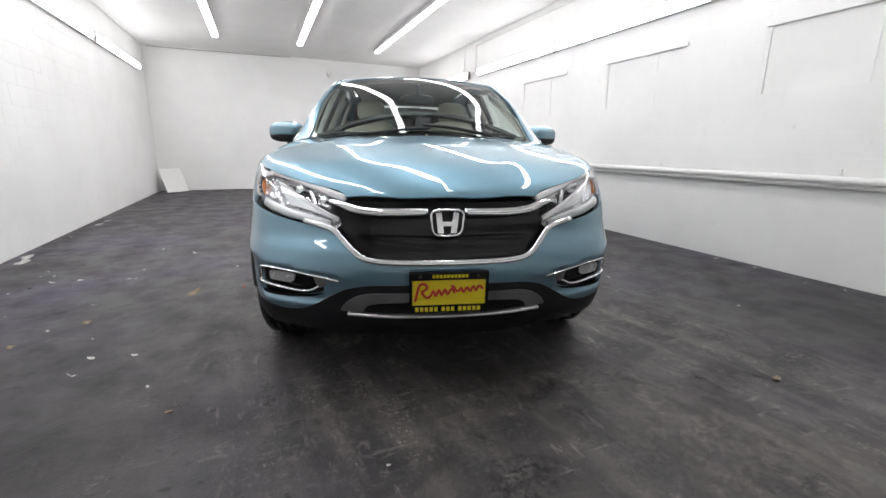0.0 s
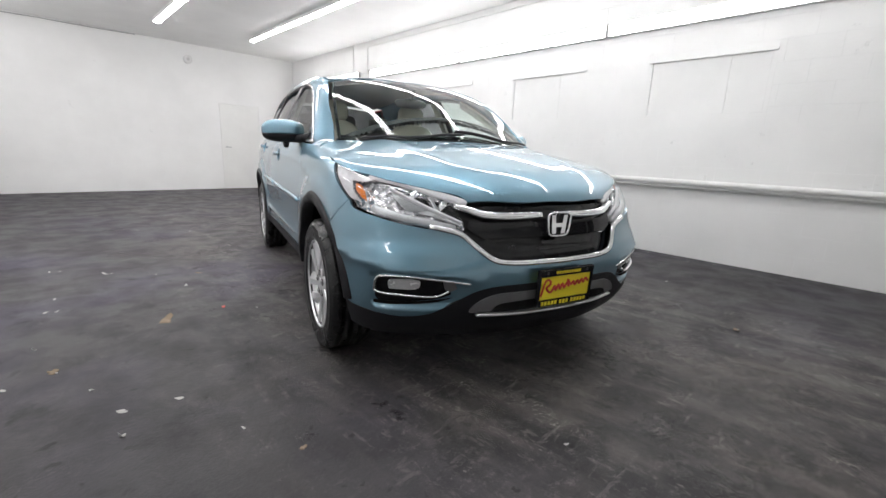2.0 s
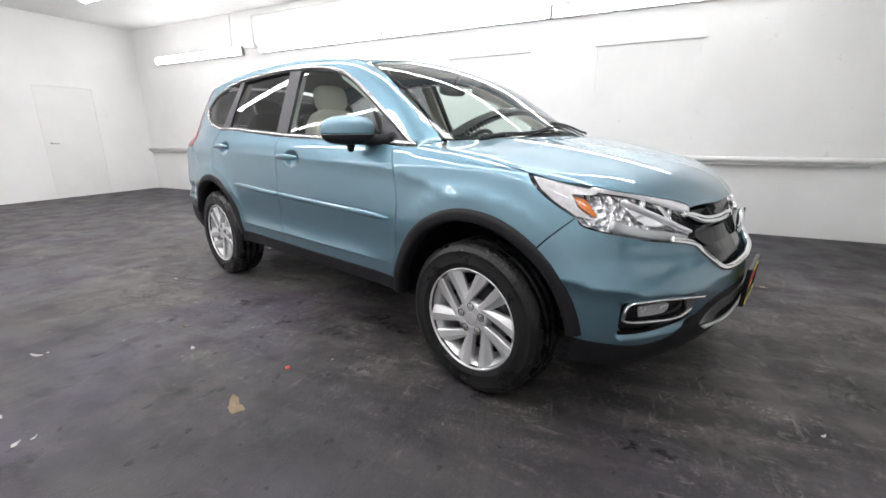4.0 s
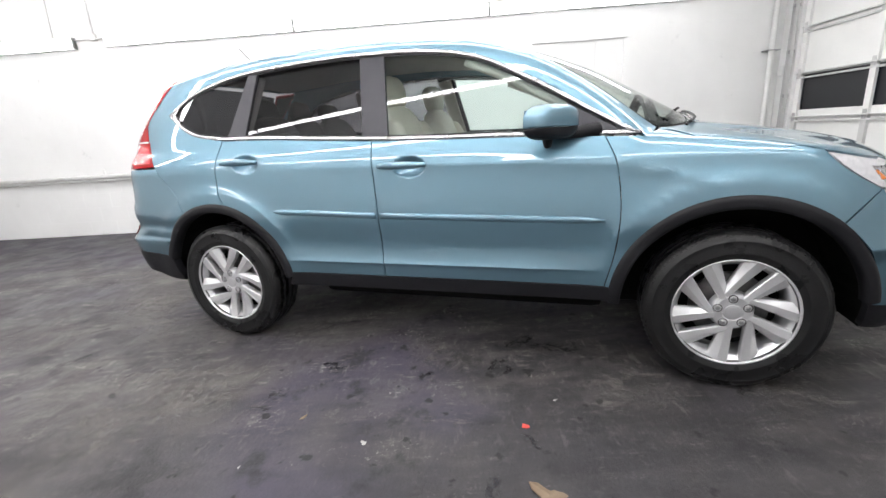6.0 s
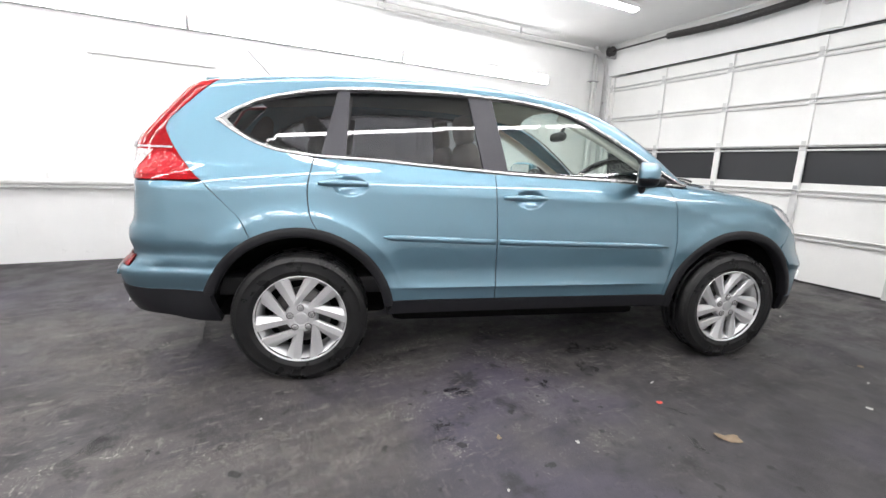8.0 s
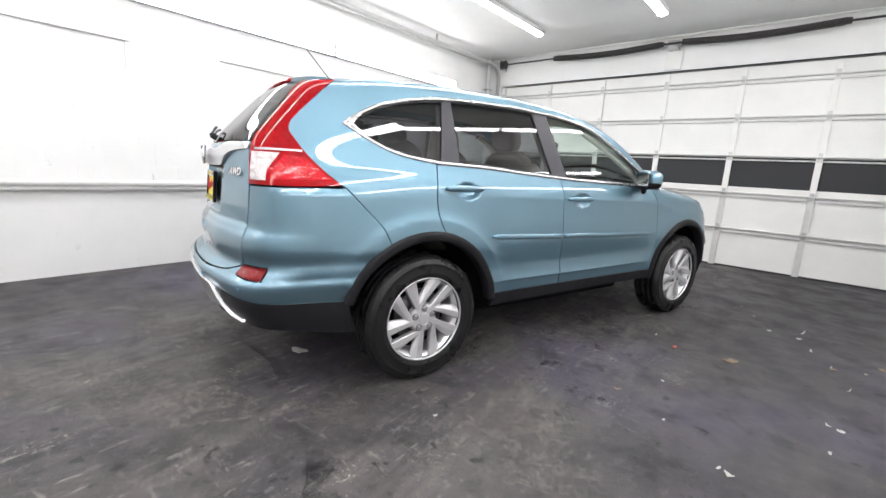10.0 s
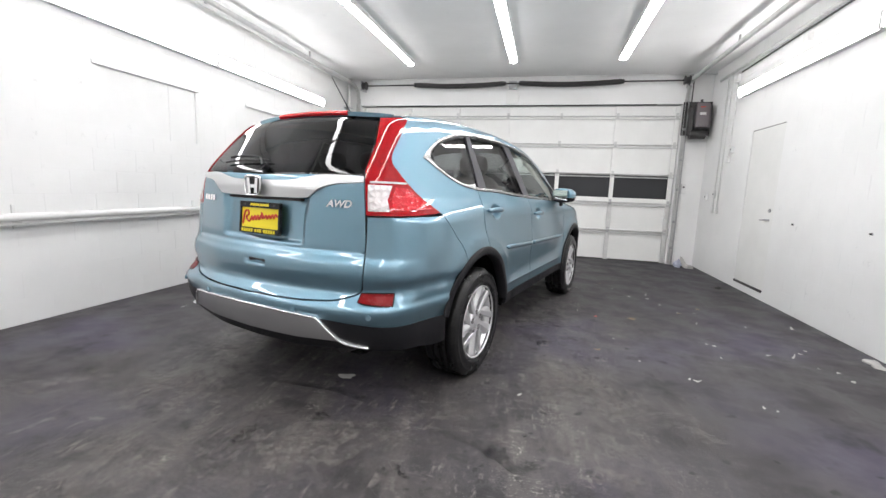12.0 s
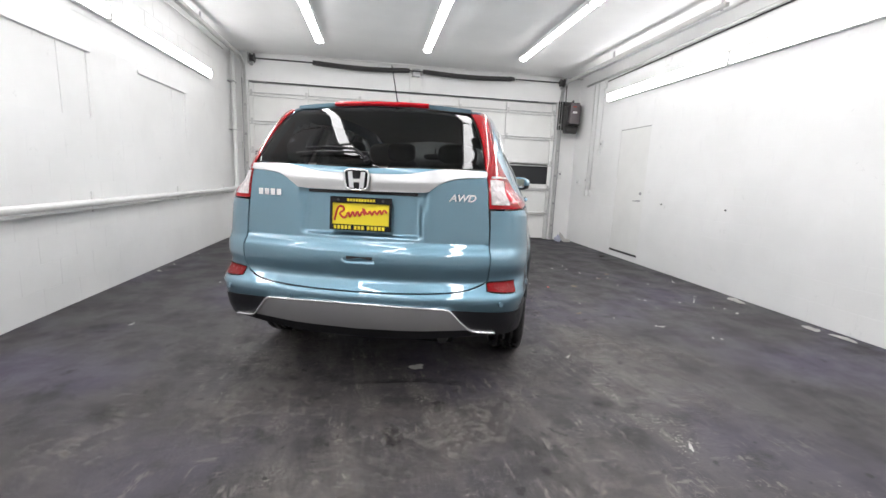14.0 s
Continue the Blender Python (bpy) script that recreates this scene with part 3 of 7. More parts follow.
plan_w = smooth_table((-2.4, -2.1, -1.9, -1.7, -1.4, -0.9, 0.0, 0.9, 1.3, 1.7, 2.0, 2.2, 2.4), (0.76, 0.815, 0.85, 0.878, 0.893, 0.893, 0.895, 0.90, 0.90, 0.882, 0.85, 0.815, 0.77), -2.6, 2.6, 0.06)
section_w = smooth_table((0.15, 0.28, 0.36, 0.43, 0.5, 0.6, 0.68, 0.74, 0.82, 0.90, 0.97, 1.03, 1.06, 1.09, 1.13, 1.3, 1.5, 1.6, 1.8), (0.075, 0.04, 0.02, 0.010, 0.008, 0.012, 0.006, 0.002, 0.0055, 0.012, 0.0175, 0.0235, 0.031, 0.0440, 0.066, 0.144, 0.236, 0.284, 0.375), 0.0, 2.0, 0.014)
crease_z = smooth_table((-1.6, -1.24, -1.1, -0.95, -0.8, -0.45, 0.2, 0.9, 1.3), (0.85, 0.89, 0.922, 0.955, 0.973, 0.988, 0.998, 1.004, 1.0), -2.6, 2.6, 0.03)
crease_a = smooth_table((-1.5, -1.3, -1.1, -0.2, 0.3, 0.7, 1.0), (0.0, 0.0045, 0.0065, 0.0065, 0.0042, 0.002, 0.0), -2.6, 2.6, 0.05)
house_w = smooth_table((-1.4, -1.0, -0.5, 0.0, 1.0, 1.6, 1.9, 2.1, 2.3), (0.06, 0.035, 0.012, 0.0, 0.0, 0.02, 0.055, 0.09, 0.13), -2.6, 2.6, 0.06)
front_y = smooth_table((0.15, 0.25, 0.33, 0.42, 0.5, 0.57, 0.63, 0.7, 0.77, 0.85, 0.9, 0.95, 1.0, 1.1, 2.0), (-2.03, -2.11, -2.17, -2.198, -2.206, -2.210, -2.197, -2.160, -2.138, -2.10, -2.065, -2.01, -1.95, -1.85, -1.8), 0.0, 2.0, 0.010)
front_plan = smooth_table((0.0, 0.2, 0.43, 0.6, 0.72, 0.8, 0.86, 0.92, 1.1), (0.0, 0.012, 0.068, 0.132, 0.195, 0.255, 0.335, 0.50, 1.1), -0.4, 1.3, 0.03)
rear_y = smooth_table((0.15, 0.3, 0.38, 0.46, 0.54, 0.60, 0.635, 0.66, 0.745, 0.80, 0.83, 0.9, 1.0, 1.1, 1.2, 1.25, 1.3, 1.4, 1.5, 1.56, 1.7), (2.08, 2.17, 2.22, 2.262, 2.278, 2.268, 2.238, 2.212, 2.223, 2.216, 2.196, 2.186, 2.176, 2.168, 2.158, 2.135, 2.095, 2.005, 1.91, 1.85, 1.7), 0.0, 2.0, 0.008)
rear_plan = smooth_table((0.0, 0.3, 0.5, 0.64, 0.75, 0.8, 0.86, 0.92, 1.1), (0.0, 0.015, 0.055, 0.09, 0.135, 0.175, 0.26, 0.43, 1.0), -0.4, 1.3, 0.03)
hood_z = smooth_table((-2.4, -2.2, -2.1, -2.0, -1.8, -1.5, -1.2, -0.8, -0.4), (0.74, 0.858, 0.91, 0.955, 1.02, 1.085, 1.13, 1.17, 1.20), -2.6, 2.6, 0.04)
roof_z = smooth_table((-1.8, -1.4, -1.2, -1.0, -0.8, -0.6, -0.4, -0.2, 0.1, 0.5, 0.9, 1.3, 1.6, 1.85, 2.0, 2.3), (0.82, 1.062, 1.182, 1.30, 1.412, 1.495, 1.557, 1.600, 1.633, 1.654, 1.652, 1.632, 1.602, 1.565, 1.535, 1.45), -2.6, 2.6, 0.05)
roof_crown = smooth_table((-1.4, -1.0, -0.5, -0.2, 0.2, 1.0, 1.8, 2.2), (0.40, 0.35, 0.165, 0.11, 0.10, 0.10, 0.105, 0.12), -2.6, 2.6, 0.06)


def smax(a, b, k):
    h = np.maximum(k - np.abs(a - b), 0.0)
    return np.maximum(a, b) + h * h / (4 * k)


def half_width(y, z):
    w = plan_w(y) - section_w(z) - house_w(y) * np.clip((z - 1.0) / 0.12, 0, 1)
    for wy, r in zip(WHEEL_Y, ARCH_OUT):
        d = np.hypot(y - wy, z - WHEEL_R)
        w = w + 0.010 * np.exp(-((d - r + 0.02) / 0.085) ** 2)
        e = d - r - 0.062              # a crease runs round each arch, with a flat lip inside it
        w = w + 0.010 * np.clip((z - 0.50) / 0.2, 0, 1) * np.exp(-(np.sqrt(e * e + 4e-5) - 0.006) / np.where(e > 0, 0.036, 0.16))
    d = z - crease_z(y)                # the character line through the front handle
    return w + np.clip(crease_a(np.clip(y, -1.5, 1.0)), 0, 1) * np.exp(-(np.sqrt(d * d + 4e-5) - 0.006) / 0.032)


def form(x, y, z):
    """Negative inside the car."""
    s = np.sqrt(x * x + 1e-6)
    side = s - half_width(y, z)
    front = front_y(z) + front_plan(s) - y
    rear = y - rear_y(z) + rear_plan(s)
    ridge = 0.008 * np.exp(-((s - 0.42 - 0.16 * (y + 1.6)) / 0.09) ** 2)
    hood = z - (hood_z(y) - 0.10 * s * s + ridge)
    roof = z - (roof_z(y) - roof_crown(y) * s * s)
    top = -smax(-hood, -roof, 0.012)
    f = smax(side, front, 0.10)
    f = smax(f, rear, 0.07)
    return smax(f, top, 0.05)


AXIS = 1.1   # the bumpers are laid out round upright axes this far from the middle


def solve(chart, u, v):
    """Places on the form: side (y, z), front and rear (turn about the axis, z), top (x, y), nose and tail (x, z)."""
    u, v = np.asarray(u, float), np.asarray(v, float)
    lo, hi = np.zeros_like(u), np.full_like(u, 1.7)
    if chart == "side":
        at = lambda r: (-r, u, v)
    elif chart == "front":
        at = lambda r: (r * np.sin(u), -AXIS - r * np.cos(u), v)
    elif chart == "rear":
        at = lambda r: (r * np.sin(u), AXIS + r * np.cos(u), v)
    elif chart == "top":
        at = lambda r: (u, v, 0.5 + r)
    elif chart == "nose":
        at = lambda r: (u, -0.9 - r, v)
    else:
        at = lambda r: (u, 0.9 + r, v)
    for _ in range(34):
        mid = (lo + hi) / 2
        inside = form(*at(mid)) < 0
        lo, hi = np.where(inside, mid, lo), np.where(inside, hi, mid)
    return np.stack(np.broadcast_arrays(*at((lo + hi) / 2)), -1)


def gradient(p, e=0.0015):
    g = np.stack([form(*(p + d).T) - form(*(p - d).T) for d in np.eye(3) * e], -1)
    return g / np.linalg.norm(g, axis=-1, keepdims=True)


def chart_of(chart, p):
    p = np.asarray(p, float)
    if chart == "side":
        return p[..., 1:3]
    if chart == "front":
        return np.stack((np.arctan2(p[..., 0], -AXIS - p[..., 1]), p[..., 2]), -1)
    if chart == "rear":
        return np.stack((np.arctan2(p[..., 0], p[..., 1] - AXIS), p[..., 2]), -1)
    return p[..., 0:2] if chart == "top" else p[..., [0, 2]]

# ---- the car's materials ----


def paint_material():
    m, nt, p = nodes_of("metallic_blue_paint")
    v = coords(nt)
    flake = nt.nodes.new("ShaderNodeTexVoronoi")
    flake.inputs["Scale"].default_value = 900.0
    nt.links.new(v, flake.inputs["Vector"])
    r = nt.nodes.new("ShaderNodeMapRange")
    r.inputs[3].default_value, r.inputs[4].default_value = 0.0, 1.0
    nt.links.new(flake.outputs["Distance"], r.inputs[0])
    tone_mix = noise_fac(nt, v, 3.0, 4.0, 0.6, 0.35, 0.7, 0.0, 0.25)
    c = mix(nt, r.outputs[0], (0.166, 0.300, 0.380), (0.126, 0.236, 0.306))
    c = mix(nt, tone_mix, c, (0.155, 0.278, 0.352))
    nt.links.new(c, p.inputs["Base Color"])
    p.inputs["Metallic"].default_value = 0.96
    p.inputs["Roughness"].default_value = 0.44
    p.inputs["Coat Weight"].default_value = 1.0
    p.inputs["Coat IOR"].default_value = 1.7
    p.inputs["Coat Roughness"].default_value = 0.012
    return m


def clear_glass(name, tint, roughness=0.0, ior=1.65):
    """A thin pane: tinted see-through, with a mirror sheen by Fresnel."""
    m = bpy.data.materials.new(name)
    m.use_nodes = True
    nt = m.node_tree
    nt.nodes.remove(nt.nodes["Principled BSDF"])
    tr = nt.nodes.new("ShaderNodeBsdfTransparent")
    tr.inputs[0].default_value = (*tint, 1)
    gl = nt.nodes.new("ShaderNodeBsdfGlossy")
    gl.inputs["Roughness"].default_value = roughness
    facing = nt.nodes.new("ShaderNodeLayerWeight")
    facing.inputs["Blend"].default_value = 0.5
    steep = nt.nodes.new("ShaderNodeMath")
    steep.operation = "POWER"
    steep.inputs[1].default_value = 5.0
    nt.links.new(facing.outputs["Facing"], steep.inputs[0])
    fr = nt.nodes.new("ShaderNodeMapRange")
    fr.inputs[3].default_value, fr.inputs[4].default_value = ((ior - 1) / (ior + 1)) ** 2, 1.0
    nt.links.new(steep.outputs[0], fr.inputs[0])
    mx = nt.nodes.new("ShaderNodeMixShader")
    nt.links.new(fr.outputs[0], mx.inputs[0])
    nt.links.new(tr.outputs[0], mx.inputs[1])
    nt.links.new(gl.outputs[0], mx.inputs[2])
    nt.links.new(mx.outputs[0], nt.nodes["Material Output"].inputs[0])
    return m


def lens_material(name, colour, rough=0.05, cell=60.0, relief=0.0):
    """Moulded lamp plastic with small optic cells under a smooth face."""
    m, nt, p = nodes_of(name)
    v = coords(nt)
    w = nt.nodes.new("ShaderNodeTexVoronoi")
    w.inputs["Scale"].default_value = cell
    nt.links.new(v, w.inputs["Vector"])
    big = noise_fac(nt, v, 9.0, 3.0, 0.5, 0.4, 0.6)
    c = mix(nt, w.outputs["Distance"], colour, tuple(x * 0.62 for x in colour))
    c = mix(nt, big, c, tuple(x * 0.8 for x in colour))
    nt.links.new(c, p.inputs["Base Color"])
    p.inputs["Roughness"].default_value = rough
    p.inputs["Specular IOR Level"].default_value = 0.25
    p.inputs["Coat Weight"].default_value = 0.28
    p.inputs["Coat Roughness"].default_value = 0.03
    if relief:
        bump(nt, p, w.outputs["Distance"], relief, 0.01)
    return m


PAINT = paint_material()
GLASS = clear_glass("clear_green_glass", (0.82, 0.90, 0.87))
SHIELD = clear_glass("windscreen_glass", (0.84, 0.91, 0.87), ior=1.45)
PRIVACY = clear_glass("dark_privacy_glass", (0.28, 0.28, 0.295), ior=1.70)
REAR_GLASS = clear_glass("dark_rear_glass", (0.09, 0.09, 0.095), ior=1.42)
LENS = clear_glass("clear_lens", (0.96, 0.97, 0.98), ior=1.55)
CHROME = surface("chrome", (0.84, 0.85, 0.86), (0.82, 0.83, 0.84), rough=(0.06, 0.09), metal=1.0, scale=20, relief=0.0)
WINDOW_TRIM = surface("window_trim_metal", (0.50, 0.485, 0.48), (0.46, 0.45, 0.445), rough=(0.22, 0.28), metal=1.0, scale=9, relief=0.0)
SATIN = surface("satin_silver_trim", (0.58, 0.585, 0.59), (0.56, 0.565, 0.57), rough=(0.32, 0.34), metal=0.75, scale=4, relief=0.0)
ALLOY = surface("silver_alloy", (0.66, 0.66, 0.67), (0.64, 0.64, 0.65), rough=(0.28, 0.33), metal=0.6, scale=6, relief=0.02, coat=0.4)
CLAD = surface("black_textured_plastic", (0.009, 0.009, 0.011), (0.014, 0.014, 0.016), rough=(0.42, 0.55), spec=0.2, scale=9, fine=300, relief=0.12)
GLOSS_BLACK = surface("gloss_black_plastic", (0.007, 0.007, 0.008), (0.011, 0.011, 0.012), rough=(0.04, 0.08), spec=0.28, scale=8, relief=0.0)
PILLAR = surface("satin_black_pillar", (0.040, 0.039, 0.046), (0.05, 0.049, 0.056), rough=(0.34, 0.45), spec=0.3, scale=8, relief=0.02)
RUBBER = surface("tyre_rubber", (0.009, 0.009, 0.010), (0.014, 0.014, 0.014), rough=(0.22, 0.40), spec=0.30, scale=12, fine=160, relief=0.15)
UNDER = surface("underbody_black", (0.005, 0.005, 0.005), (0.009, 0.009, 0.009), rough=(0.7, 0.9), scale=8, spec=0.1)
RED_LENS = lens_material("red_lens", (0.38, 0.006, 0.010))
BRIGHT_RED = lens_material("bright_red_lens", (0.58, 0.014, 0.024), 0.05, 50.0, 0.35)
AMBER = lens_material("amber_lens", (0.80, 0.22, 0.04))
CLEAR_LAMP = lens_material("clear_ribbed_lens", (0.72, 0.70, 0.70))
REVERSE_LENS = lens_material("pale_reversing_lens", (0.78, 0.72, 0.72), 0.08, 40.0, 0.9)
BEIGE = surface("beige_leather", (0.62, 0.575, 0.50), (0.55, 0.505, 0.44), rough=(0.45, 0.6), scale=6, fine=140, relief=0.2)
# beige seat leather darkened in colour to paint in the shade behind tinted glass
DIM_LEATHER = surface("shaded_leather", (0.085, 0.08, 0.072), (0.065, 0.06, 0.055), rough=(0.5, 0.65), scale=6, fine=140, relief=0.2)
GREY_TRIM = surface("grey_cabin_plastic", (0.10, 0.10, 0.10), (0.08, 0.08, 0.08), rough=(0.5, 0.7), scale=8, fine=200)
HEADLINER = surface("pale_headliner", (0.55, 0.53, 0.49), (0.50, 0.48, 0.45), rough=(0.8, 0.95), scale=8, fine=220)
BLACK_TRIM = surface("black_cabin_plastic", (0.022, 0.022, 0.024), (0.03, 0.03, 0.032), rough=(0.5, 0.7), scale=8, fine=200)
SKID_SILVER = surface("grey_silver_skid", (0.40, 0.40, 0.405), (0.37, 0.37, 0.375), rough=(0.30, 0.36), metal=0.7, scale=5, relief=0.0)
BRIGHT_EDGE = surface("bright_satin_edge", (0.80, 0.80, 0.81), (0.76, 0.76, 0.77), rough=(0.18, 0.24), metal=0.8, scale=5, relief=0.0)
YELLOW = surface("yellow_plate", (0.80, 0.66, 0.02), (0.75, 0.60, 0.02), rough=(0.35, 0.5), scale=9, relief=0.02)
LAMP_BOWL = surface("bright_lamp_housing", (0.66, 0.66, 0.67), (0.50, 0.50, 0.52), rough=(0.15, 0.3), metal=0.4, scale=30, relief=0.0)
DEEP_RED = surface("deep_red_reflector", (0.20, 0.004, 0.006), (0.15, 0.003, 0.005), rough=(0.18, 0.3), spec=0.2, scale=60, relief=0.05)

def reflector_material():
    """Aluminised lamp bowl, pressed in fine flutes."""
    m, nt, p = nodes_of("fluted_reflector")
    v = coords(nt)
    cells = nt.nodes.new("ShaderNodeTexVoronoi")
    cells.inputs["Scale"].default_value = 46.0
    nt.links.new(v, cells.inputs["Vector"])
    tone = noise_fac(nt, v, 14.0, 3.0, 0.5, 0.35, 0.65)
    nt.links.new(mix(nt, tone, (0.93, 0.92, 0.93), (0.80, 0.78, 0.79)), p.inputs["Base Color"])
    p.inputs["Metallic"].default_value = 0.8
    p.inputs["Roughness"].default_value = 0.24
    bump(nt, p, cells.outputs["Distance"], 0.9, 0.02)
    return m


BOWL = reflector_material()
PEARL = surface("pearl_light_guide", (0.86, 0.84, 0.85), (0.80, 0.78, 0.79), rough=(0.12, 0.2), scale=40, relief=0.0)
GREY_SKID = surface("dark_silver_skid", (0.16, 0.16, 0.165), (0.13, 0.13, 0.135), rough=(0.32, 0.45), metal=0.5, scale=9, relief=0.02)

# ---- panels laid on the form ----


def spline(points, n=8):
    """A smooth open curve through the points."""
    p = np.array(points, float)
    if len(p) < 3:
        return [tuple(p[0] + (p[-1] - p[0]) * k / n) for k in range(n + 1)]
    q = np.vstack((2 * p[0] - p[1], p, 2 * p[-1] - p[-2]))
    out = []
    for i in range(1, len(q) - 2):
        a, b, c, d = q[i - 1], q[i], q[i + 1], q[i + 2]
        for k in range(n):
            t = k / n
            out.append(tuple(0.5 * (2 * b + (c - a) * t + (2 * a - 5 * b + 4 * c - d) * t * t + (3 * b - a - 3 * c + d) * t ** 3)))
    return out + [tuple(p[-1])]


def loop(*runs, n=8):
    """A closed outline: smooth runs, with a corner where one run meets the next."""
    out = []
    for r in runs:
        s = spline(r, n)
        if out and np.hypot(s[0][0] - out[-1][0], s[0][1] - out[-1][1]) < 1e-6:
            s = s[1:]
        out += s
    if np.hypot(out[0][0] - out[-1][0], out[0][1] - out[-1][1]) < 1e-6:
        out = out[:-1]
    return out


def clip_line(poly, axis, at, keep_less):
    out = []
    for a, b in zip(poly, poly[1:] + poly[:1]):
        ina = (a[axis] <= at) if keep_less else (a[axis] >= at)
        inb = (b[axis] <= at) if keep_less else (b[axis] >= at)
        if ina:
            out.append(a)
        if ina != inb:
            t = (at - a[axis]) / (b[axis] - a[axis])
            out.append((a[0] + (b[0] - a[0]) * t, a[1] + (b[1] - a[1]) * t))
    return out


def tile(poly, step):
    """Cut a flat outline into small cells that follow its edge exactly: places and faces."""
    p = np.array(poly)
    u0, v0 = p.min(0)
    u1, v1 = p.max(0)
    nu, nv = max(1, int(np.ceil((u1 - u0) / step[0]))), max(1, int(np.ceil((v1 - v0) / step[1])))
    us, vs = np.linspace(u0, u1, nu + 1), np.linspace(v0, v1, nv + 1)
    index, places, faces = {}, [], []

    def vert(q):
        key = (round(q[0] * 2e4), round(q[1] * 2e4))
        if key not in index:
            index[key] = len(places)
            places.append(q)
        return index[key]
    for i in range(nu):
        col = clip_line(clip_line(list(poly), 0, us[i], False), 0, us[i + 1], True)
        if len(col) < 3:
            continue
        for j in range(nv):
            cell = clip_line(clip_line(col, 1, vs[j], False), 1, vs[j + 1], True)
            if len(cell) < 3:
                continue
            ids = []
            for q in cell:
                k = vert(q)
                if not ids or ids[-1] != k:
                    ids.append(k)
            if len(ids) > 1 and ids[0] == ids[-1]:
                ids.pop()
            if len(ids) >= 3 and len(set(ids)) == len(ids):
                a = np.array([places[k] for k in ids])
                area = 0.5 * np.sum(a[:, 0] * np.roll(a[:, 1], -1) - a[:, 1] * np.roll(a[:, 0], -1))
                if abs(area) > 1e-8:
                    faces.append(ids)
    return np.array(places), faces


def skin(name, material, chart, outline, step=0.03, lift=0.0, thick=0.012, mirror=False, shape=None):
    """A panel: the outline in a chart, laid on the form, lifted by lift and turned in by thick at its rim. shape(u, v) adds relief."""
    st = (step / (1.0 if chart in ("side", "top", "nose", "tail") else 0.9), step)
    uv, faces = tile(outline, st)
    p = solve(chart, uv[:, 0], uv[:, 1])
    n = gradient(p)
    rise = lift + (shape(uv[:, 0], uv[:, 1]) if shape else 0.0)
    q = p + n * np.reshape(rise, (-1, 1))
    if shape:
        e = 0.002
        pu, pv = solve(chart, uv[:, 0] + e, uv[:, 1]), solve(chart, uv[:, 0], uv[:, 1] + e)
        qu = pu + gradient(pu) * np.reshape(lift + shape(uv[:, 0] + e, uv[:, 1]), (-1, 1))
        qv = pv + gradient(pv) * np.reshape(lift + shape(uv[:, 0], uv[:, 1] + e), (-1, 1))
        c = np.cross(qu - q, qv - q)
        c /= np.linalg.norm(c, axis=1, keepdims=True) + 1e-12
        c *= np.sign(np.sum(c * n, axis=1, keepdims=True))
        n = c
    count = {}
    for f in faces:
        for a, b in zip(f, f[1:] + f[:1]):
            count[(min(a, b), max(a, b))] = count.get((min(a, b), max(a, b)), 0) + 1
    oriented = []
    for f in faces:
        a = q[f]
        c = np.sum(np.cross(a - a[0], np.roll(a, -1, 0) - a[0]), axis=0)
        oriented.append(f if c @ n[f].mean(0) > 0 else f[::-1])
    verts, norms, polys = list(map(tuple, q)), list(map(tuple, n)), list(oriented)
    if thick:
        rim = {}

        def rim_pair(k, out):
            rim.setdefault(k, [np.zeros(3), None])
            rim[k][0] += out
        edges = []
        for f in oriented:
            for a, b in zip(f, f[1:] + f[:1]):
                if count[(min(a, b), max(a, b))] == 1:
                    out = np.cross(q[b] - q[a], n[a])
                    edges.append((a, b))
                    rim_pair(a, out)
                    rim_pair(b, out)
        for k, r in rim.items():
            o = r[0] / (np.linalg.norm(r[0]) + 1e-12)
            r[1] = len(verts)
            verts += [tuple(q[k]), tuple(q[k] - n[k] * thick)]
            norms += [tuple(o), tuple(o)]
        for a, b in edges:
            ia, ib = rim[a][1], rim[b][1]
            polys.append([ib, ia, ia + 1, ib + 1])
    if mirror:
        verts = [(-x, y, z) for x, y, z in verts]
        norms = [(-x, y, z) for x, y, z in norms]
        polys = [f[::-1] for f in polys]
    me = bpy.data.meshes.new(name)
    me.from_pydata(verts, [], polys)
    me.shade_smooth()
    me.normals_split_custom_set_from_vertices(norms)
    me.materials.append(material)
    return me


def both(name, material, chart, outline, parent, label="", **kw):
    """The same panel on the right side and, mirrored, on the left."""
    made = []
    for m in (False, True):
        made.append(part(name, skin(name, material, chart, outline, mirror=m, **kw), None, parent, label))
    return made


def on_form(chart, pts, lift=0.0, mirror=False):
    a = np.array(pts)
    p = solve(chart, a[:, 0], a[:, 1])
    p = p + gradient(p) * lift
    if mirror:
        p = p * np.array((-1, 1, 1))
    return [Vector(v) for v in p]


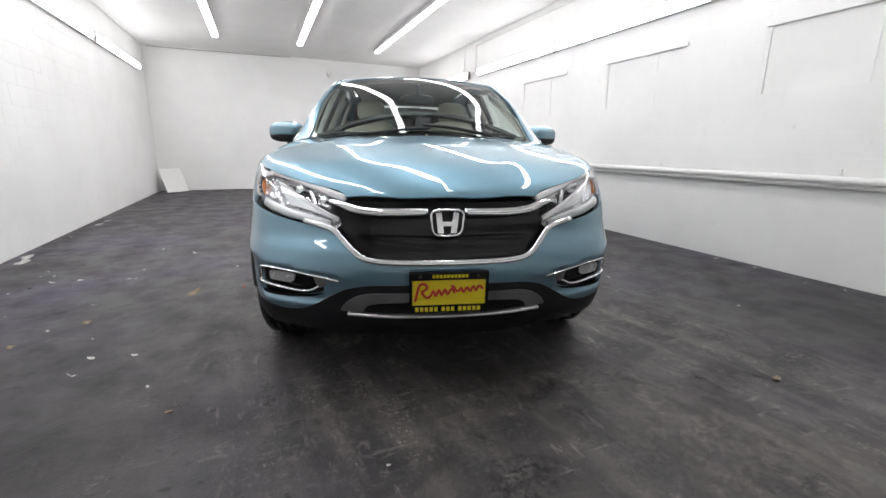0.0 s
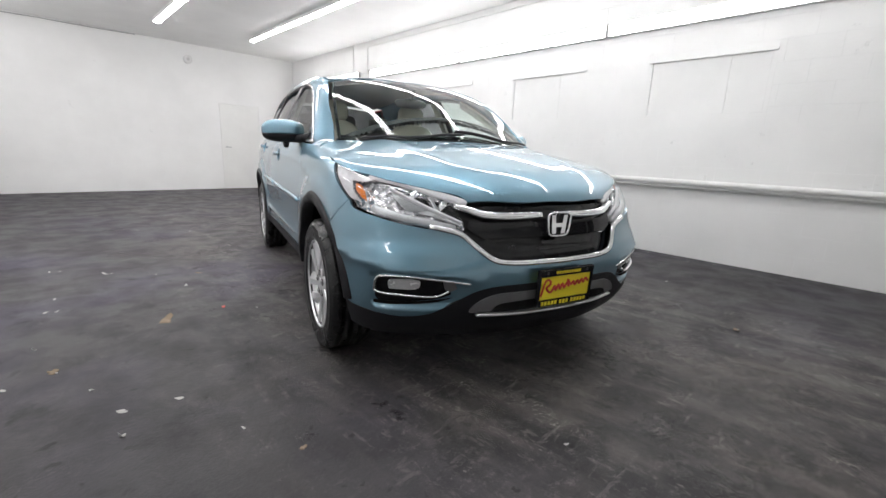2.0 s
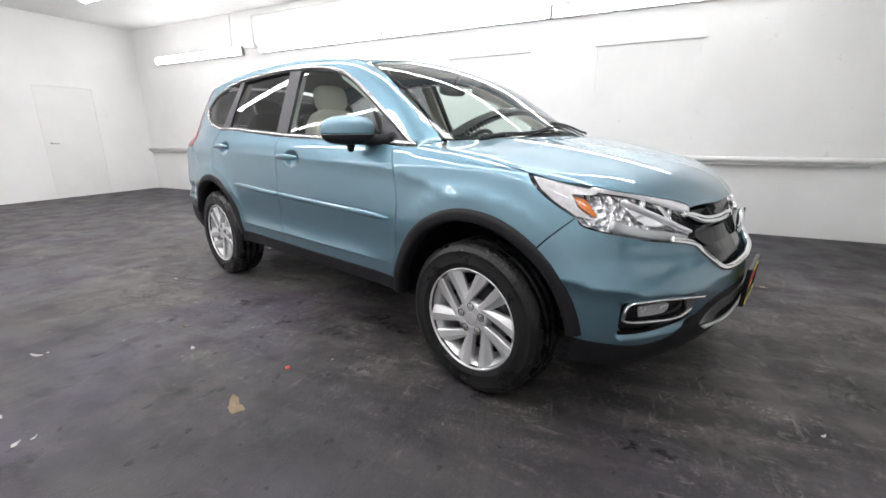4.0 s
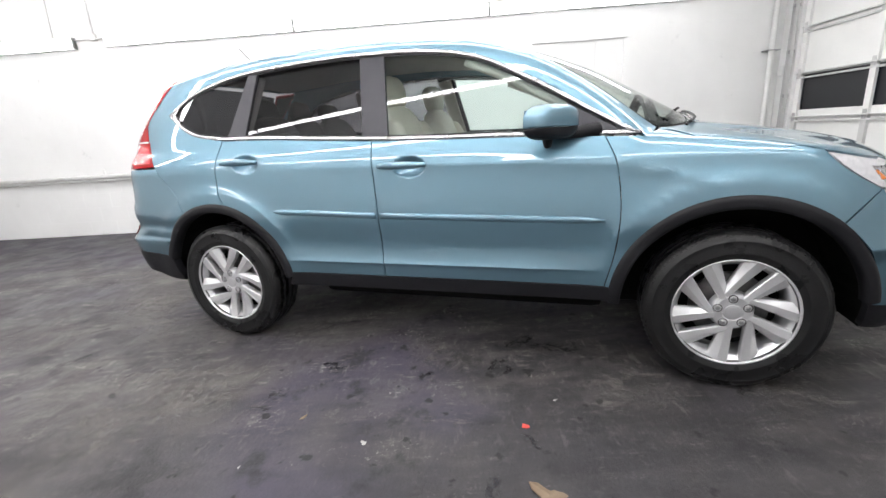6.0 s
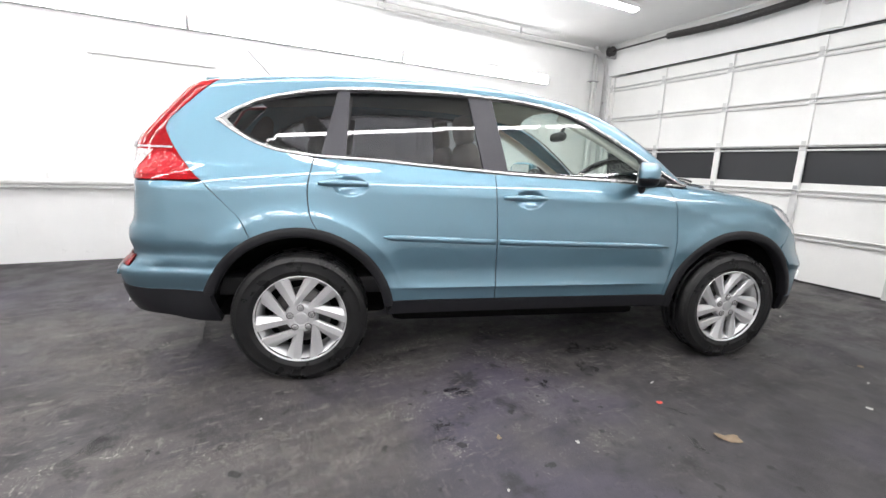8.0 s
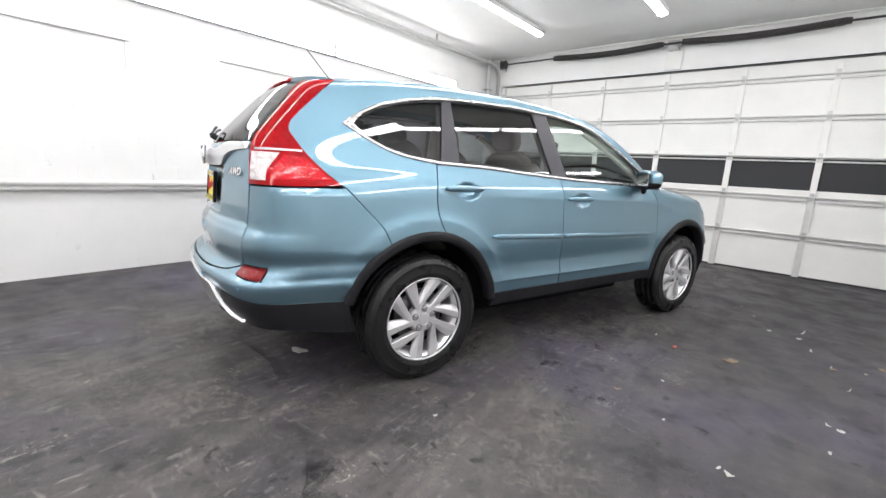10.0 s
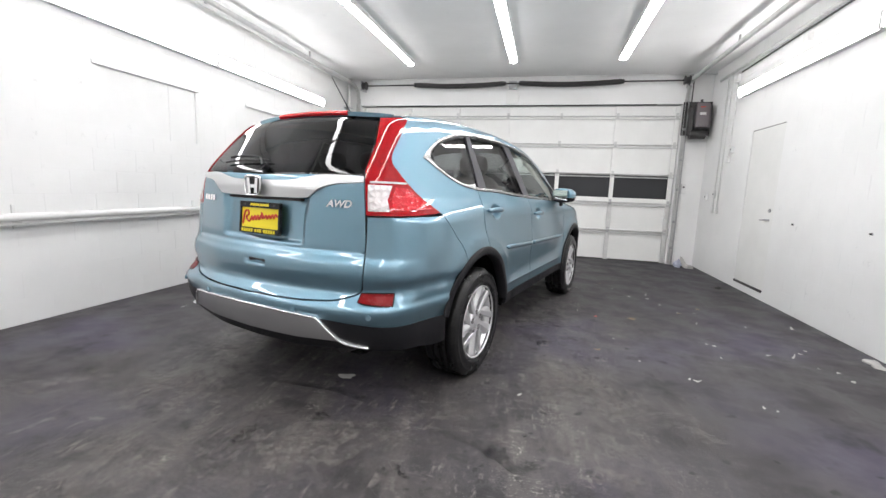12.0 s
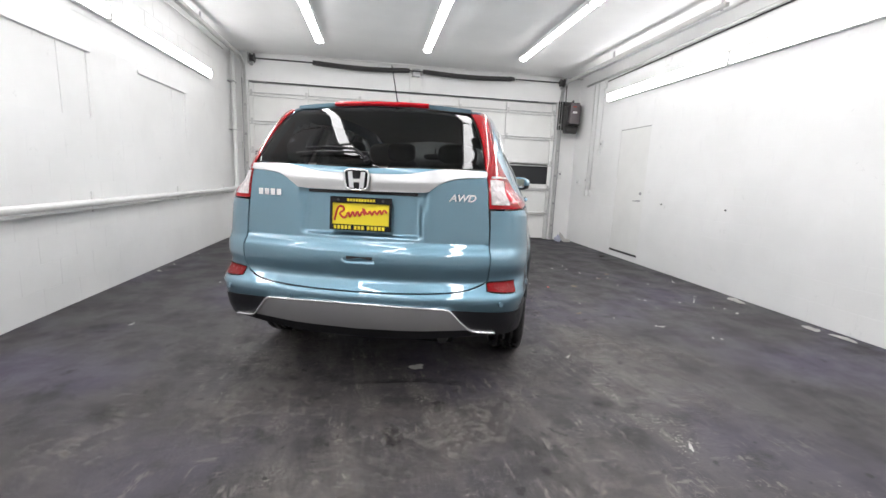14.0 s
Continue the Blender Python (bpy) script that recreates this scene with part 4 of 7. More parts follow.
def strip(points, normals, width, height, closed=False, round_edge=0.35):
    """A moulding of that width lying on a surface, with softened edges."""
    bm = bmesh.new()
    n = len(points)
    prof = [(-0.5, -0.3), (-0.5, 1 - round_edge), (-0.5 + round_edge / 2, 1.0), (0.5 - round_edge / 2, 1.0), (0.5, 1 - round_edge), (0.5, -0.3)]
    rows = []
    for i in range(n):
        a = points[(i - 1) % n] if closed or i > 0 else points[i]
        b = points[(i + 1) % n] if closed or i < n - 1 else points[i]
        t = (b - a).normalized()
        nn = Vector(normals[i])
        s = t.cross(nn).normalized()
        wd = width[i] if isinstance(width, (list, tuple)) else width
        rows.append([bm.verts.new(points[i] + s * (u * wd) + nn * (w * height)) for u, w in prof])
    m = n if closed else n - 1
    for i in range(m):
        r, q = rows[i], rows[(i + 1) % n]
        for k in range(len(prof) - 1):
            bm.faces.new((r[k], q[k], q[k + 1], r[k + 1]))
    if not closed:
        bm.faces.new(rows[0])
        bm.faces.new(rows[-1][::-1])
    bmesh.ops.recalc_face_normals(bm, faces=bm.faces[:])
    return bm


def trim_strip(name, material, chart, pts, width, height, parent, closed=False, label="", lift=0.0, sides=(False, True)):
    a = np.array(pts)
    p = solve(chart, a[:, 0], a[:, 1])
    g = gradient(p)
    for m in sides:
        f = np.array((-1, 1, 1)) if m else np.ones(3)
        ob = part(name, strip([Vector(v) for v in (p + g * lift) * f], (g * f).tolist(), width, height, closed), material, parent, label)
        ob.data.shade_smooth()


def at3(chart, kind, pts):
    """Outline points given as (y, z) on the side or (x, z) at the nose or tail, brought into a chart."""
    a = np.array(pts, float)
    return [tuple(q) for q in chart_of(chart, solve(kind, a[:, 0], a[:, 1]))]

# ---- the car ----
TURN = radians(-15.6)
car = new("car")
car.rotation_euler = (0, 0, TURN)
tagged(car, "metallic light blue compact suv parked on the garage floor", "car")


def arc(k, r, a0, a1, n=14):
    """Points (y, z) on a circle round wheel k, angles in degrees from the rear, upwards."""
    return [(WHEEL_Y[k] + r * math.cos(radians(a0 + (a1 - a0) * i / n)), WHEEL_R + r * math.sin(radians(a0 + (a1 - a0) * i / n))) for i in range(n + 1)]


def angle_at(k, y, z):
    return math.degrees(math.atan2(z - WHEEL_R, y - WHEEL_Y[k]))


def top_to_side(pts):
    a = np.array(pts, float)
    return [tuple(q) for q in solve("top", a[:, 0], a[:, 1])[:, 1:3]]


def inset(pts, d):
    """Shrink a closed outline by d."""
    a = np.array(pts)
    area = np.sum(a[:, 0] * np.roll(a[:, 1], -1) - a[:, 1] * np.roll(a[:, 0], -1))
    t = np.roll(a, -1, 0) - np.roll(a, 1, 0)
    t /= np.linalg.norm(t, axis=1, keepdims=True) + 1e-9
    n = np.stack((-t[:, 1], t[:, 0]), 1) * np.sign(area)
    return [tuple(q) for q in a + n * d]


SHOULDER = [(-0.970, 1.082), (-0.52, 1.100), (0.0, 1.114), (0.24, 1.124), (0.62, 1.146), (0.87, 1.162), (1.19, 1.172)]
DLO_REAR = [(1.19, 1.172), (1.39, 1.20), (1.54, 1.258), (1.672, 1.34)]
DLO_TOP = [(1.672, 1.34), (1.575, 1.402), (1.42, 1.47), (1.10, 1.534), (0.62, 1.557), (0.32, 1.553), (0.03, 1.535), (-0.255, 1.478), (-0.52, 1.348), (-0.77, 1.200), (-0.970, 1.082)]
dlo = loop(SHOULDER, DLO_REAR, DLO_TOP, n=6)

ROOF_SIDE = [(-0.565, -0.37), (-0.555, -0.1), (-0.55, 0.3), (-0.55, 0.8), (-0.54, 1.3), (-0.52, 1.56), (-0.505, 1.68)]
PILLAR_A = [(-0.715, -1.035), (-0.675, -0.82), (-0.625, -0.58), (-0.565, -0.37)]
HOOD_SIDE = [(-0.715, -1.05)] + [tuple(q) for q in solve("side", (-1.17, -1.30, -1.45, -1.575), (1.058, 1.036, 1.016, 0.990))[:, :2]]
LAMP_TOP = [(-0.735, 0.942), (-0.64, 0.918), (-0.535, 0.896), (-0.44, 0.876), (-0.402, 0.852)]
HOOD_REAR = [(0.0, -1.315), (-0.3, -1.285), (-0.55, -1.185), (-0.70, -1.055)]
TAIL_OUT = [(1.672, 1.548), (1.805, 1.428), (1.908, 1.315), (1.888, 1.238), (1.815, 1.138), (1.720, 1.046)]

# hood
lamp_top_xy = [tuple(solve("side", [-1.70], [0.963])[0][:2])] + [tuple(q) for q in solve("nose", *np.array(LAMP_TOP).T)[:, :2]]
front_xy = [tuple(q) for q in solve("nose", *np.array([(-0.402, 0.852), (-0.2, 0.853), (0.0, 0.856)]).T)[:, :2]]
half = spline(HOOD_REAR)[:-1] + spline([HOOD_REAR[-1]] + HOOD_SIDE[1:])[:-1] + spline([HOOD_SIDE[-1]] + lamp_top_xy)[:-1] + spline(front_xy)
hood_outline = half + [(-x, y) for x, y in half[::-1][1:-1]]
part("hood", skin("hood", PAINT, "top", hood_outline, step=0.03), None, car)

# fenders
fender = loop(top_to_side([HOOD_SIDE[0]] + HOOD_SIDE[1:]), [(-1.575, 0.990), (-1.625, 0.935), (-1.69, 0.888), (-1.768, 0.842)],
              [(-1.768, 0.842), (-1.70, 0.777), (-1.658, 0.733)],
              arc(0, ARCH_OUT[0], angle_at(0, -1.658, 0.733), 10.0), [(-0.845, 0.437), (-0.883, 0.593), (-0.900, 0.78), (-0.880, 0.958), (-0.845, 1.05), (-0.83, 1.078)],
              [(-0.83, 1.078), (-0.97, 1.072)], [(-0.97, 1.072)] + top_to_side([HOOD_SIDE[0]]), n=5)
both("fender", PAINT, "side", fender, car)

# doors
front_door = loop([(-0.826, 1.080), (-0.841, 1.05), (-0.876, 0.958), (-0.896, 0.78), (-0.879, 0.593), (-0.841, 0.437)], [(-0.841, 0.437), (0.218, 0.437)],
                  [(0.218, 0.437), (0.225, 0.755), (0.238, 1.0), (0.243, 1.118)], [(0.243, 1.118), (0.0, 1.108), (-0.52, 1.094), (-0.826, 1.080)], n=6)
ra = ARCH_OUT[1] + 0.002
rear_door = loop([(0.223, 0.437), (0.23, 0.755), (0.243, 1.0), (0.249, 1.118)][::-1], [(0.223, 0.437), (0.797, 0.437)], arc(1, ra, 169.0, 101.0),
                 [(1.173, 0.819), (1.20, 0.87), (1.214, 0.94), (1.216, 1.03), (1.19, 1.166)], [(1.19, 1.166), (0.87, 1.156), (0.62, 1.140), (0.249, 1.118)], n=6)


HANDLES = [(1.035, 1.040), (0.070, 0.993)]


def sculpt(y, z):
    """The raised line low on the doors, and the hollows behind the handles."""
    d = z - 0.510
    h = 0.011 * np.exp(-np.abs(d) / np.where(d > 0, 0.030, 0.010)) * np.clip((y + 0.84) / 0.3, 0, 1) * np.clip((0.86 - y) / 0.2, 0, 1)
    for yc, zc in HANDLES:
        h = h - 0.034 * np.clip(1 - ((y - yc + 0.022) / 0.092) ** 2 - ((z - zc + 0.002) / 0.052) ** 2, 0, 1) ** 1.5
    return h


both("front_door", PAINT, "side", front_door, car, step=0.0105, shape=sculpt)
both("rear_door", PAINT, "side", rear_door, car, step=0.0105, shape=sculpt)

# side frame: windscreen pillar, cant rail, rear pillar and quarter panel in one
seam = [(1.70, 1.035), (1.60, 0.93), (1.53, 0.855), (1.492, 0.777)]
frame_outline = loop(top_to_side(PILLAR_A), top_to_side(ROOF_SIDE), [top_to_side(ROOF_SIDE)[-1], TAIL_OUT[0]], TAIL_OUT, [TAIL_OUT[-1], seam[0]], seam,
                     arc(1, ARCH_OUT[1], angle_at(1, *seam[-1]), 100.5), [(1.178, 0.82), (1.205, 0.87), (1.220, 0.94), (1.222, 1.03), (1.196, 1.168)],
                     [(1.196, 1.168)] + DLO_REAR[1:], DLO_TOP, [(-0.970, 1.082), (-0.99, 1.075), top_to_side([PILLAR_A[0]])[0]], n=5)
both("side_frame", PAINT, "side", frame_outline, car, step=0.025)

# roof, windscreen, cowl
roof_half = spline([(0.0, -0.265), (-0.3, -0.29), (-0.565, -0.37)])[:-1] + spline(ROOF_SIDE)[:-1] + spline([(-0.505, 1.68), (-0.25, 1.715), (0.0, 1.725)])
part("roof", skin("roof", PAINT, "top", roof_half + [(-x, y) for x, y in roof_half[::-1][1:-1]], step=0.035), None, car)
ws_half = spline([(0.0, -1.275), (-0.3, -1.245), (-0.53, -1.155), (-0.69, -1.03)])[:-1] + spline([(-0.69, -1.03), (-0.655, -0.82), (-0.605, -0.58), (-0.555, -0.385)])[:-1] + spline([(-0.555, -0.385), (-0.3, -0.305), (0.0, -0.28)])
windscreen = part("windscreen", skin("windscreen", SHIELD, "top", ws_half + [(-x, y) for x, y in ws_half[::-1][1:-1]], step=0.04, lift=-0.004, thick=0.0), None, car, "clear windscreen glass")
border = ws_half + [(-x, y) for x, y in ws_half[::-1][1:-1]]
inner_half = spline([(0.0, -1.243), (-0.3, -1.213), (-0.525, -1.125), (-0.668, -1.01)])[:-1] + spline([(-0.668, -1.01), (-0.637, -0.82), (-0.588, -0.58), (-0.538, -0.405)])[:-1] + spline([(-0.538, -0.405), (-0.3, -0.335), (0.0, -0.31)])


def band(outer, inner, name, material, chart, lift, parent):
    """A flat border between two outlines with the same number of points."""
    a, b = np.array(outer), np.array(inner)
    p, q = solve(chart, a[:, 0], a[:, 1]), solve(chart, b[:, 0], b[:, 1])
    p, q = p + gradient(p) * lift, q + gradient(q) * lift
    n = len(a)
    me = bpy.data.meshes.new(name)
    me.from_pydata([tuple(v) for v in np.vstack((p, q))], [], [(i, (i + 1) % n, n + (i + 1) % n, n + i) for i in range(n)])
    me.materials.append(material)
    me.shade_smooth()
    return part(name, me, None, parent)


band(border, inner_half + [(-x, y) for x, y in inner_half[::-1][1:-1]], "frit_band", GLOSS_BLACK, "top", -0.0075, windscreen)
cowl_half = spline(HOOD_REAR)
cowl_in = spline([(0.0, -1.255), (-0.3, -1.225), (-0.53, -1.135), (-0.70, -1.02)])
cowl = cowl_half + [(-x, y) for x, y in cowl_half[::-1][1:]]
cowl_b = cowl_in + [(-x, y) for x, y in cowl_in[::-1][1:]]
part("cowl", skin("cowl", CLAD, "top", cowl + cowl_b[::-1], step=0.03, lift=-0.012, thick=0.02), None, car, "black plastic cowl below the windscreen")
for x0, x1, lift in ((0.55, -0.02, 0.02), (0.02, -0.60, 0.018)):
    pts = [(x0 + (x1 - x0) * k / 10, -1.255 + 0.45 * max(0, abs(x0 + (x1 - x0) * k / 10) - 0.15) ** 2 + 0.03 * (k / 10) * (1 if x0 > 0.3 else -0.6)) for k in range(11)]
    w = part("wiper", tube(on_form("top", pts, lift), 0.007, 8), BLACK_TRIM, car, "black windscreen wiper")
    part("blade", tube(on_form("top", [(u, v + 0.012) for u, v in pts], 0.004), 0.005, 6), RUBBER, w)

# side glass and pillars
zt = lambda y: float(np.interp(y, [p[0] for p in DLO_TOP[::-1]], [p[1] for p in DLO_TOP[::-1]]))
zb = lambda y: float(np.interp(y, [p[0] for p in SHOULDER + DLO_REAR[1:]], [p[1] for p in SHOULDER + DLO_REAR[1:]]))
E1 = 0.012


def run_top(a, b, n=12):
    return [(a + (b - a) * k / n, zt(a + (b - a) * k / n) - E1) for k in range(n + 1)]


def run_bottom(a, b, n=10):
    return [(a + (b - a) * k / n, zb(a + (b - a) * k / n) + E1) for k in range(n + 1)]


front_glass = loop(run_bottom(-0.72, 0.165), [(0.165, zb(0.165) + E1), (0.23, zt(0.23) - E1)], run_top(0.23, -0.665), [(-0.665, zt(-0.665) - E1), (-0.72, zb(-0.72) + E1)], n=2)
rear_glass = loop(run_bottom(0.305, 1.035), [(1.035, zb(1.035) + E1), (1.015, zt(1.015) - E1)], run_top(1.015, 0.370), [(0.37, zt(0.37) - E1), (0.305, zb(0.305) + E1)], n=2)
quarter_glass = loop(run_bottom(1.16, 1.64), [(1.64, zb(1.64) + E1), (1.645, 1.34), (1.62, zt(1.62) - E1)], run_top(1.62, 1.078), [(1.078, zt(1.078) - E1), (1.16, zb(1.16) + E1)], n=2)
b_pillar = loop(run_bottom(0.165, 0.305, 4), [(0.305, zb(0.305) + E1), (0.37, zt(0.37) - E1)], run_top(0.37, 0.23, 4), [(0.23, zt(0.23) - E1), (0.165, zb(0.165) + E1)], n=2)
c_pillar = loop(run_bottom(1.035, 1.16, 4), [(1.16, zb(1.16) + E1), (1.078, zt(1.078) - E1)], run_top(1.078, 1.015, 3), [(1.015, zt(1.015) - E1), (1.035, zb(1.035) + E1)], n=2)
sail = loop([(-0.72, zb(-0.72) + E1), (-0.665, zt(-0.665) - E1)], run_top(-0.665, -0.95, 5), [(-0.95, zt(-0.95) - E1), (-0.93, zb(-0.93) + E1)], [(-0.93, zb(-0.93) + E1), (-0.72, zb(-0.72) + E1)], n=2)


def flat_glass(y, z):
    """Side glass runs straight from the waist to the roof rail, inside the rounder body."""
    bow = 0.005 - (z - 1.33) ** 2 / 2.6
    return np.clip(glass_terms(y, z) @ GLASS_FIT + bow - np.abs(solve("side", y, z)[:, 0]), -0.04, 0.006)


def glass_terms(y, z):
    return np.stack((np.ones_like(y), y, y * y, z, y * z), 1)


GLASS_Y = np.linspace(-0.70, 1.45, 40)
GLASS_YZ = np.array([(y, zb(y) + E1 + (zt(y) - zb(y) - 2 * E1) * k / 6) for y in GLASS_Y for k in range(7)])
GLASS_FIT = np.linalg.lstsq(glass_terms(*GLASS_YZ.T), np.abs(solve("side", *GLASS_YZ.T)[:, 0]), rcond=None)[0]
both("front_window", GLASS, "side", front_glass, car, "clear side window", lift=-0.010, thick=0.0, step=0.03, shape=flat_glass)
both("rear_window", PRIVACY, "side", rear_glass, car, "dark privacy glass", lift=-0.010, thick=0.0, step=0.03, shape=flat_glass)
both("quarter_window", PRIVACY, "side", quarter_glass, car, "dark privacy glass", lift=-0.010, thick=0.0, step=0.03, shape=flat_glass)
both("pillar_cover", PILLAR, "side", inset(b_pillar, 0.001), car, "satin dark grey pillar cover", lift=-0.004, thick=0.02, step=0.03)
both("pillar_cover", PILLAR, "side", inset(c_pillar, 0.001), car, "satin dark grey pillar cover", lift=-0.004, thick=0.02, step=0.03)
both("mirror_sail", PILLAR, "side", sail, car, "black mirror sail panel", lift=-0.006, thick=0.01)
trim_strip("window_frame", WINDOW_TRIM, "side", inset(dlo, 0.006), 0.018, 0.007, car, closed=True, label="chrome window surround", lift=-0.001)
wedge = loop([(1.50, zb(1.50) + 0.004), (1.585, 1.282), (1.668, 1.338)], [(1.668, 1.338), (1.60, 1.386), (1.53, zt(1.53) - 0.004)], [(1.53, zt(1.53) - 0.004), (1.585, 1.374), (1.618, 1.342)], [(1.618, 1.342), (1.57, 1.296), (1.50, zb(1.50) + 0.004)], n=4)
both("window_corner", WINDOW_TRIM, "side", wedge, car, "broad chrome corner behind the quarter window", step=0.02, lift=0.003, thick=0.01)
inner_seal = inset(dlo, 0.019)
trim_strip("window_seal", RUBBER, "side", inner_seal, 0.010, 0.004, car, closed=True, lift=-0.008)

# arches and sills


def ring(k, r0, r1, a0, a1, name):
    n, m = 48, 5
    for mir in (False, True):
        verts, faces = [], []
        u, v, h = [], [], []
        for i in range(n + 1):
            a = radians(a0 + (a1 - a0) * i / n)
            for j in range(m + 1):
                r = r0 + (r1 - r0) * j / m
                u.append(WHEEL_Y[k] + r * math.cos(a))
                v.append(WHEEL_R + r * math.sin(a))
                h.append(0.012 * math.sqrt(max(0.0, 1 - (1 - 2 * min(1.0, 0.12 + j / m * 0.95)) ** 4)) if j < m else 0.001)
        p = solve("side", u, v)
        p = p + gradient(p) * np.array(h)[:, None]
        q = p.reshape(n + 1, m + 1, 3)
        rows = [np.vstack((q[i, 0] + np.array((0.06, 0, 0)), q[i])) for i in range(n + 1)]
        w = m + 2
        f = -1 if mir else 1
        verts = [(c[0] * f, c[1], c[2]) for r in rows for c in r]
        faces = [(i * w + j, (i + 1) * w + j, (i + 1) * w + j + 1, i * w + j + 1) for i in range(n) for j in range(w - 1)]
        if (a1 > a0) != mir:
            faces = [c[::-1] for c in faces]
        me = bpy.data.meshes.new(name)
        me.from_pydata(verts, [], faces)
        me.shade_smooth()
        me.materials.append(CLAD)
        part(name, me, None, car, "black plastic wheel arch")


ring(0, ARCH_IN[0], ARCH_OUT[0] + 0.001, 2.0, 172.0, "arch_trim")
ring(1, ARCH_IN[1], ARCH_OUT[1] + 0.001, 18.0, 172.0, "arch_trim")
sill = loop([(-0.86, 0.434), (0.79, 0.434)], [(0.79, 0.434), (0.797, 0.41), (0.812, 0.38), (0.818, 0.362)], [(0.818, 0.362), (-0.89, 0.368)], [(-0.89, 0.368), (-0.885, 0.385), (-0.86, 0.434)], n=6)
both("sill_trim", CLAD, "side", sill, car, "black plastic sill", step=0.03, lift=0.006, thick=0.03)

# door mouldings and handles
for nm, a, b in (("moulding", (0.845, 0.780), (0.24, 0.757)), ("moulding", (0.213, 0.757), (-0.838, 0.733))):
    n = 16
    pts = [(a[0] + (b[0] - a[0]) * i / n, a[1] + (b[1] - a[1]) * i / n) for i in range(n + 1)]
    wd = [0.030] * (n + 1)
    if a[0] > 0.5:
        wd[0], wd[1] = 0.008, 0.026
    else:
        wd[-1], wd[-2] = 0.010, 0.024
    trim_strip(nm, PAINT, "side", pts, wd, 0.013, car, label="body-coloured door moulding")


def handle(yc, zc):
    for mir in (False, True):
        f = -1 if mir else 1
        pts = [(yc - 0.112 + 0.246 * i / 14, zc + 0.004) for i in range(15)]
        p = solve("side", *np.array(pts).T)
        g = gradient(p)
        lift = np.array([0.012 + 0.014 * math.sin(math.pi * i / 14) for i in range(15)])[:, None]
        q = (p + g * lift) * np.array((f, 1, 1))
        bm = bmesh.new()
        rows = []
        for i in range(15):
            taper = math.sin(math.pi * (0.06 + 0.88 * i / 14)) ** 0.35
            rows.append([bm.verts.new(Vector(q[i]) + Vector((f * -0.010 * math.cos(t), 0, 0.0175 * taper * math.sin(t)))) for t in [2 * math.pi * s / 12 for s in range(12)]])
        for r, s in zip(rows, rows[1:]):
            for k in range(12):
                bm.faces.new((r[k], r[(k + 1) % 12], s[(k + 1) % 12], s[k]))
        bm.faces.new(rows[0][::-1])
        bm.faces.new(rows[-1])
        bmesh.ops.recalc_face_normals(bm, faces=bm.faces[:])
        part("door_handle", bm, PAINT, car, "body-coloured door handle", smooth=True)


for yc, zc in HANDLES:
    handle(yc, zc)


# ---- front ----
def F(*pts):
    return at3("front", "nose", pts)


def S(*pts):
    return at3("front", "side", pts)


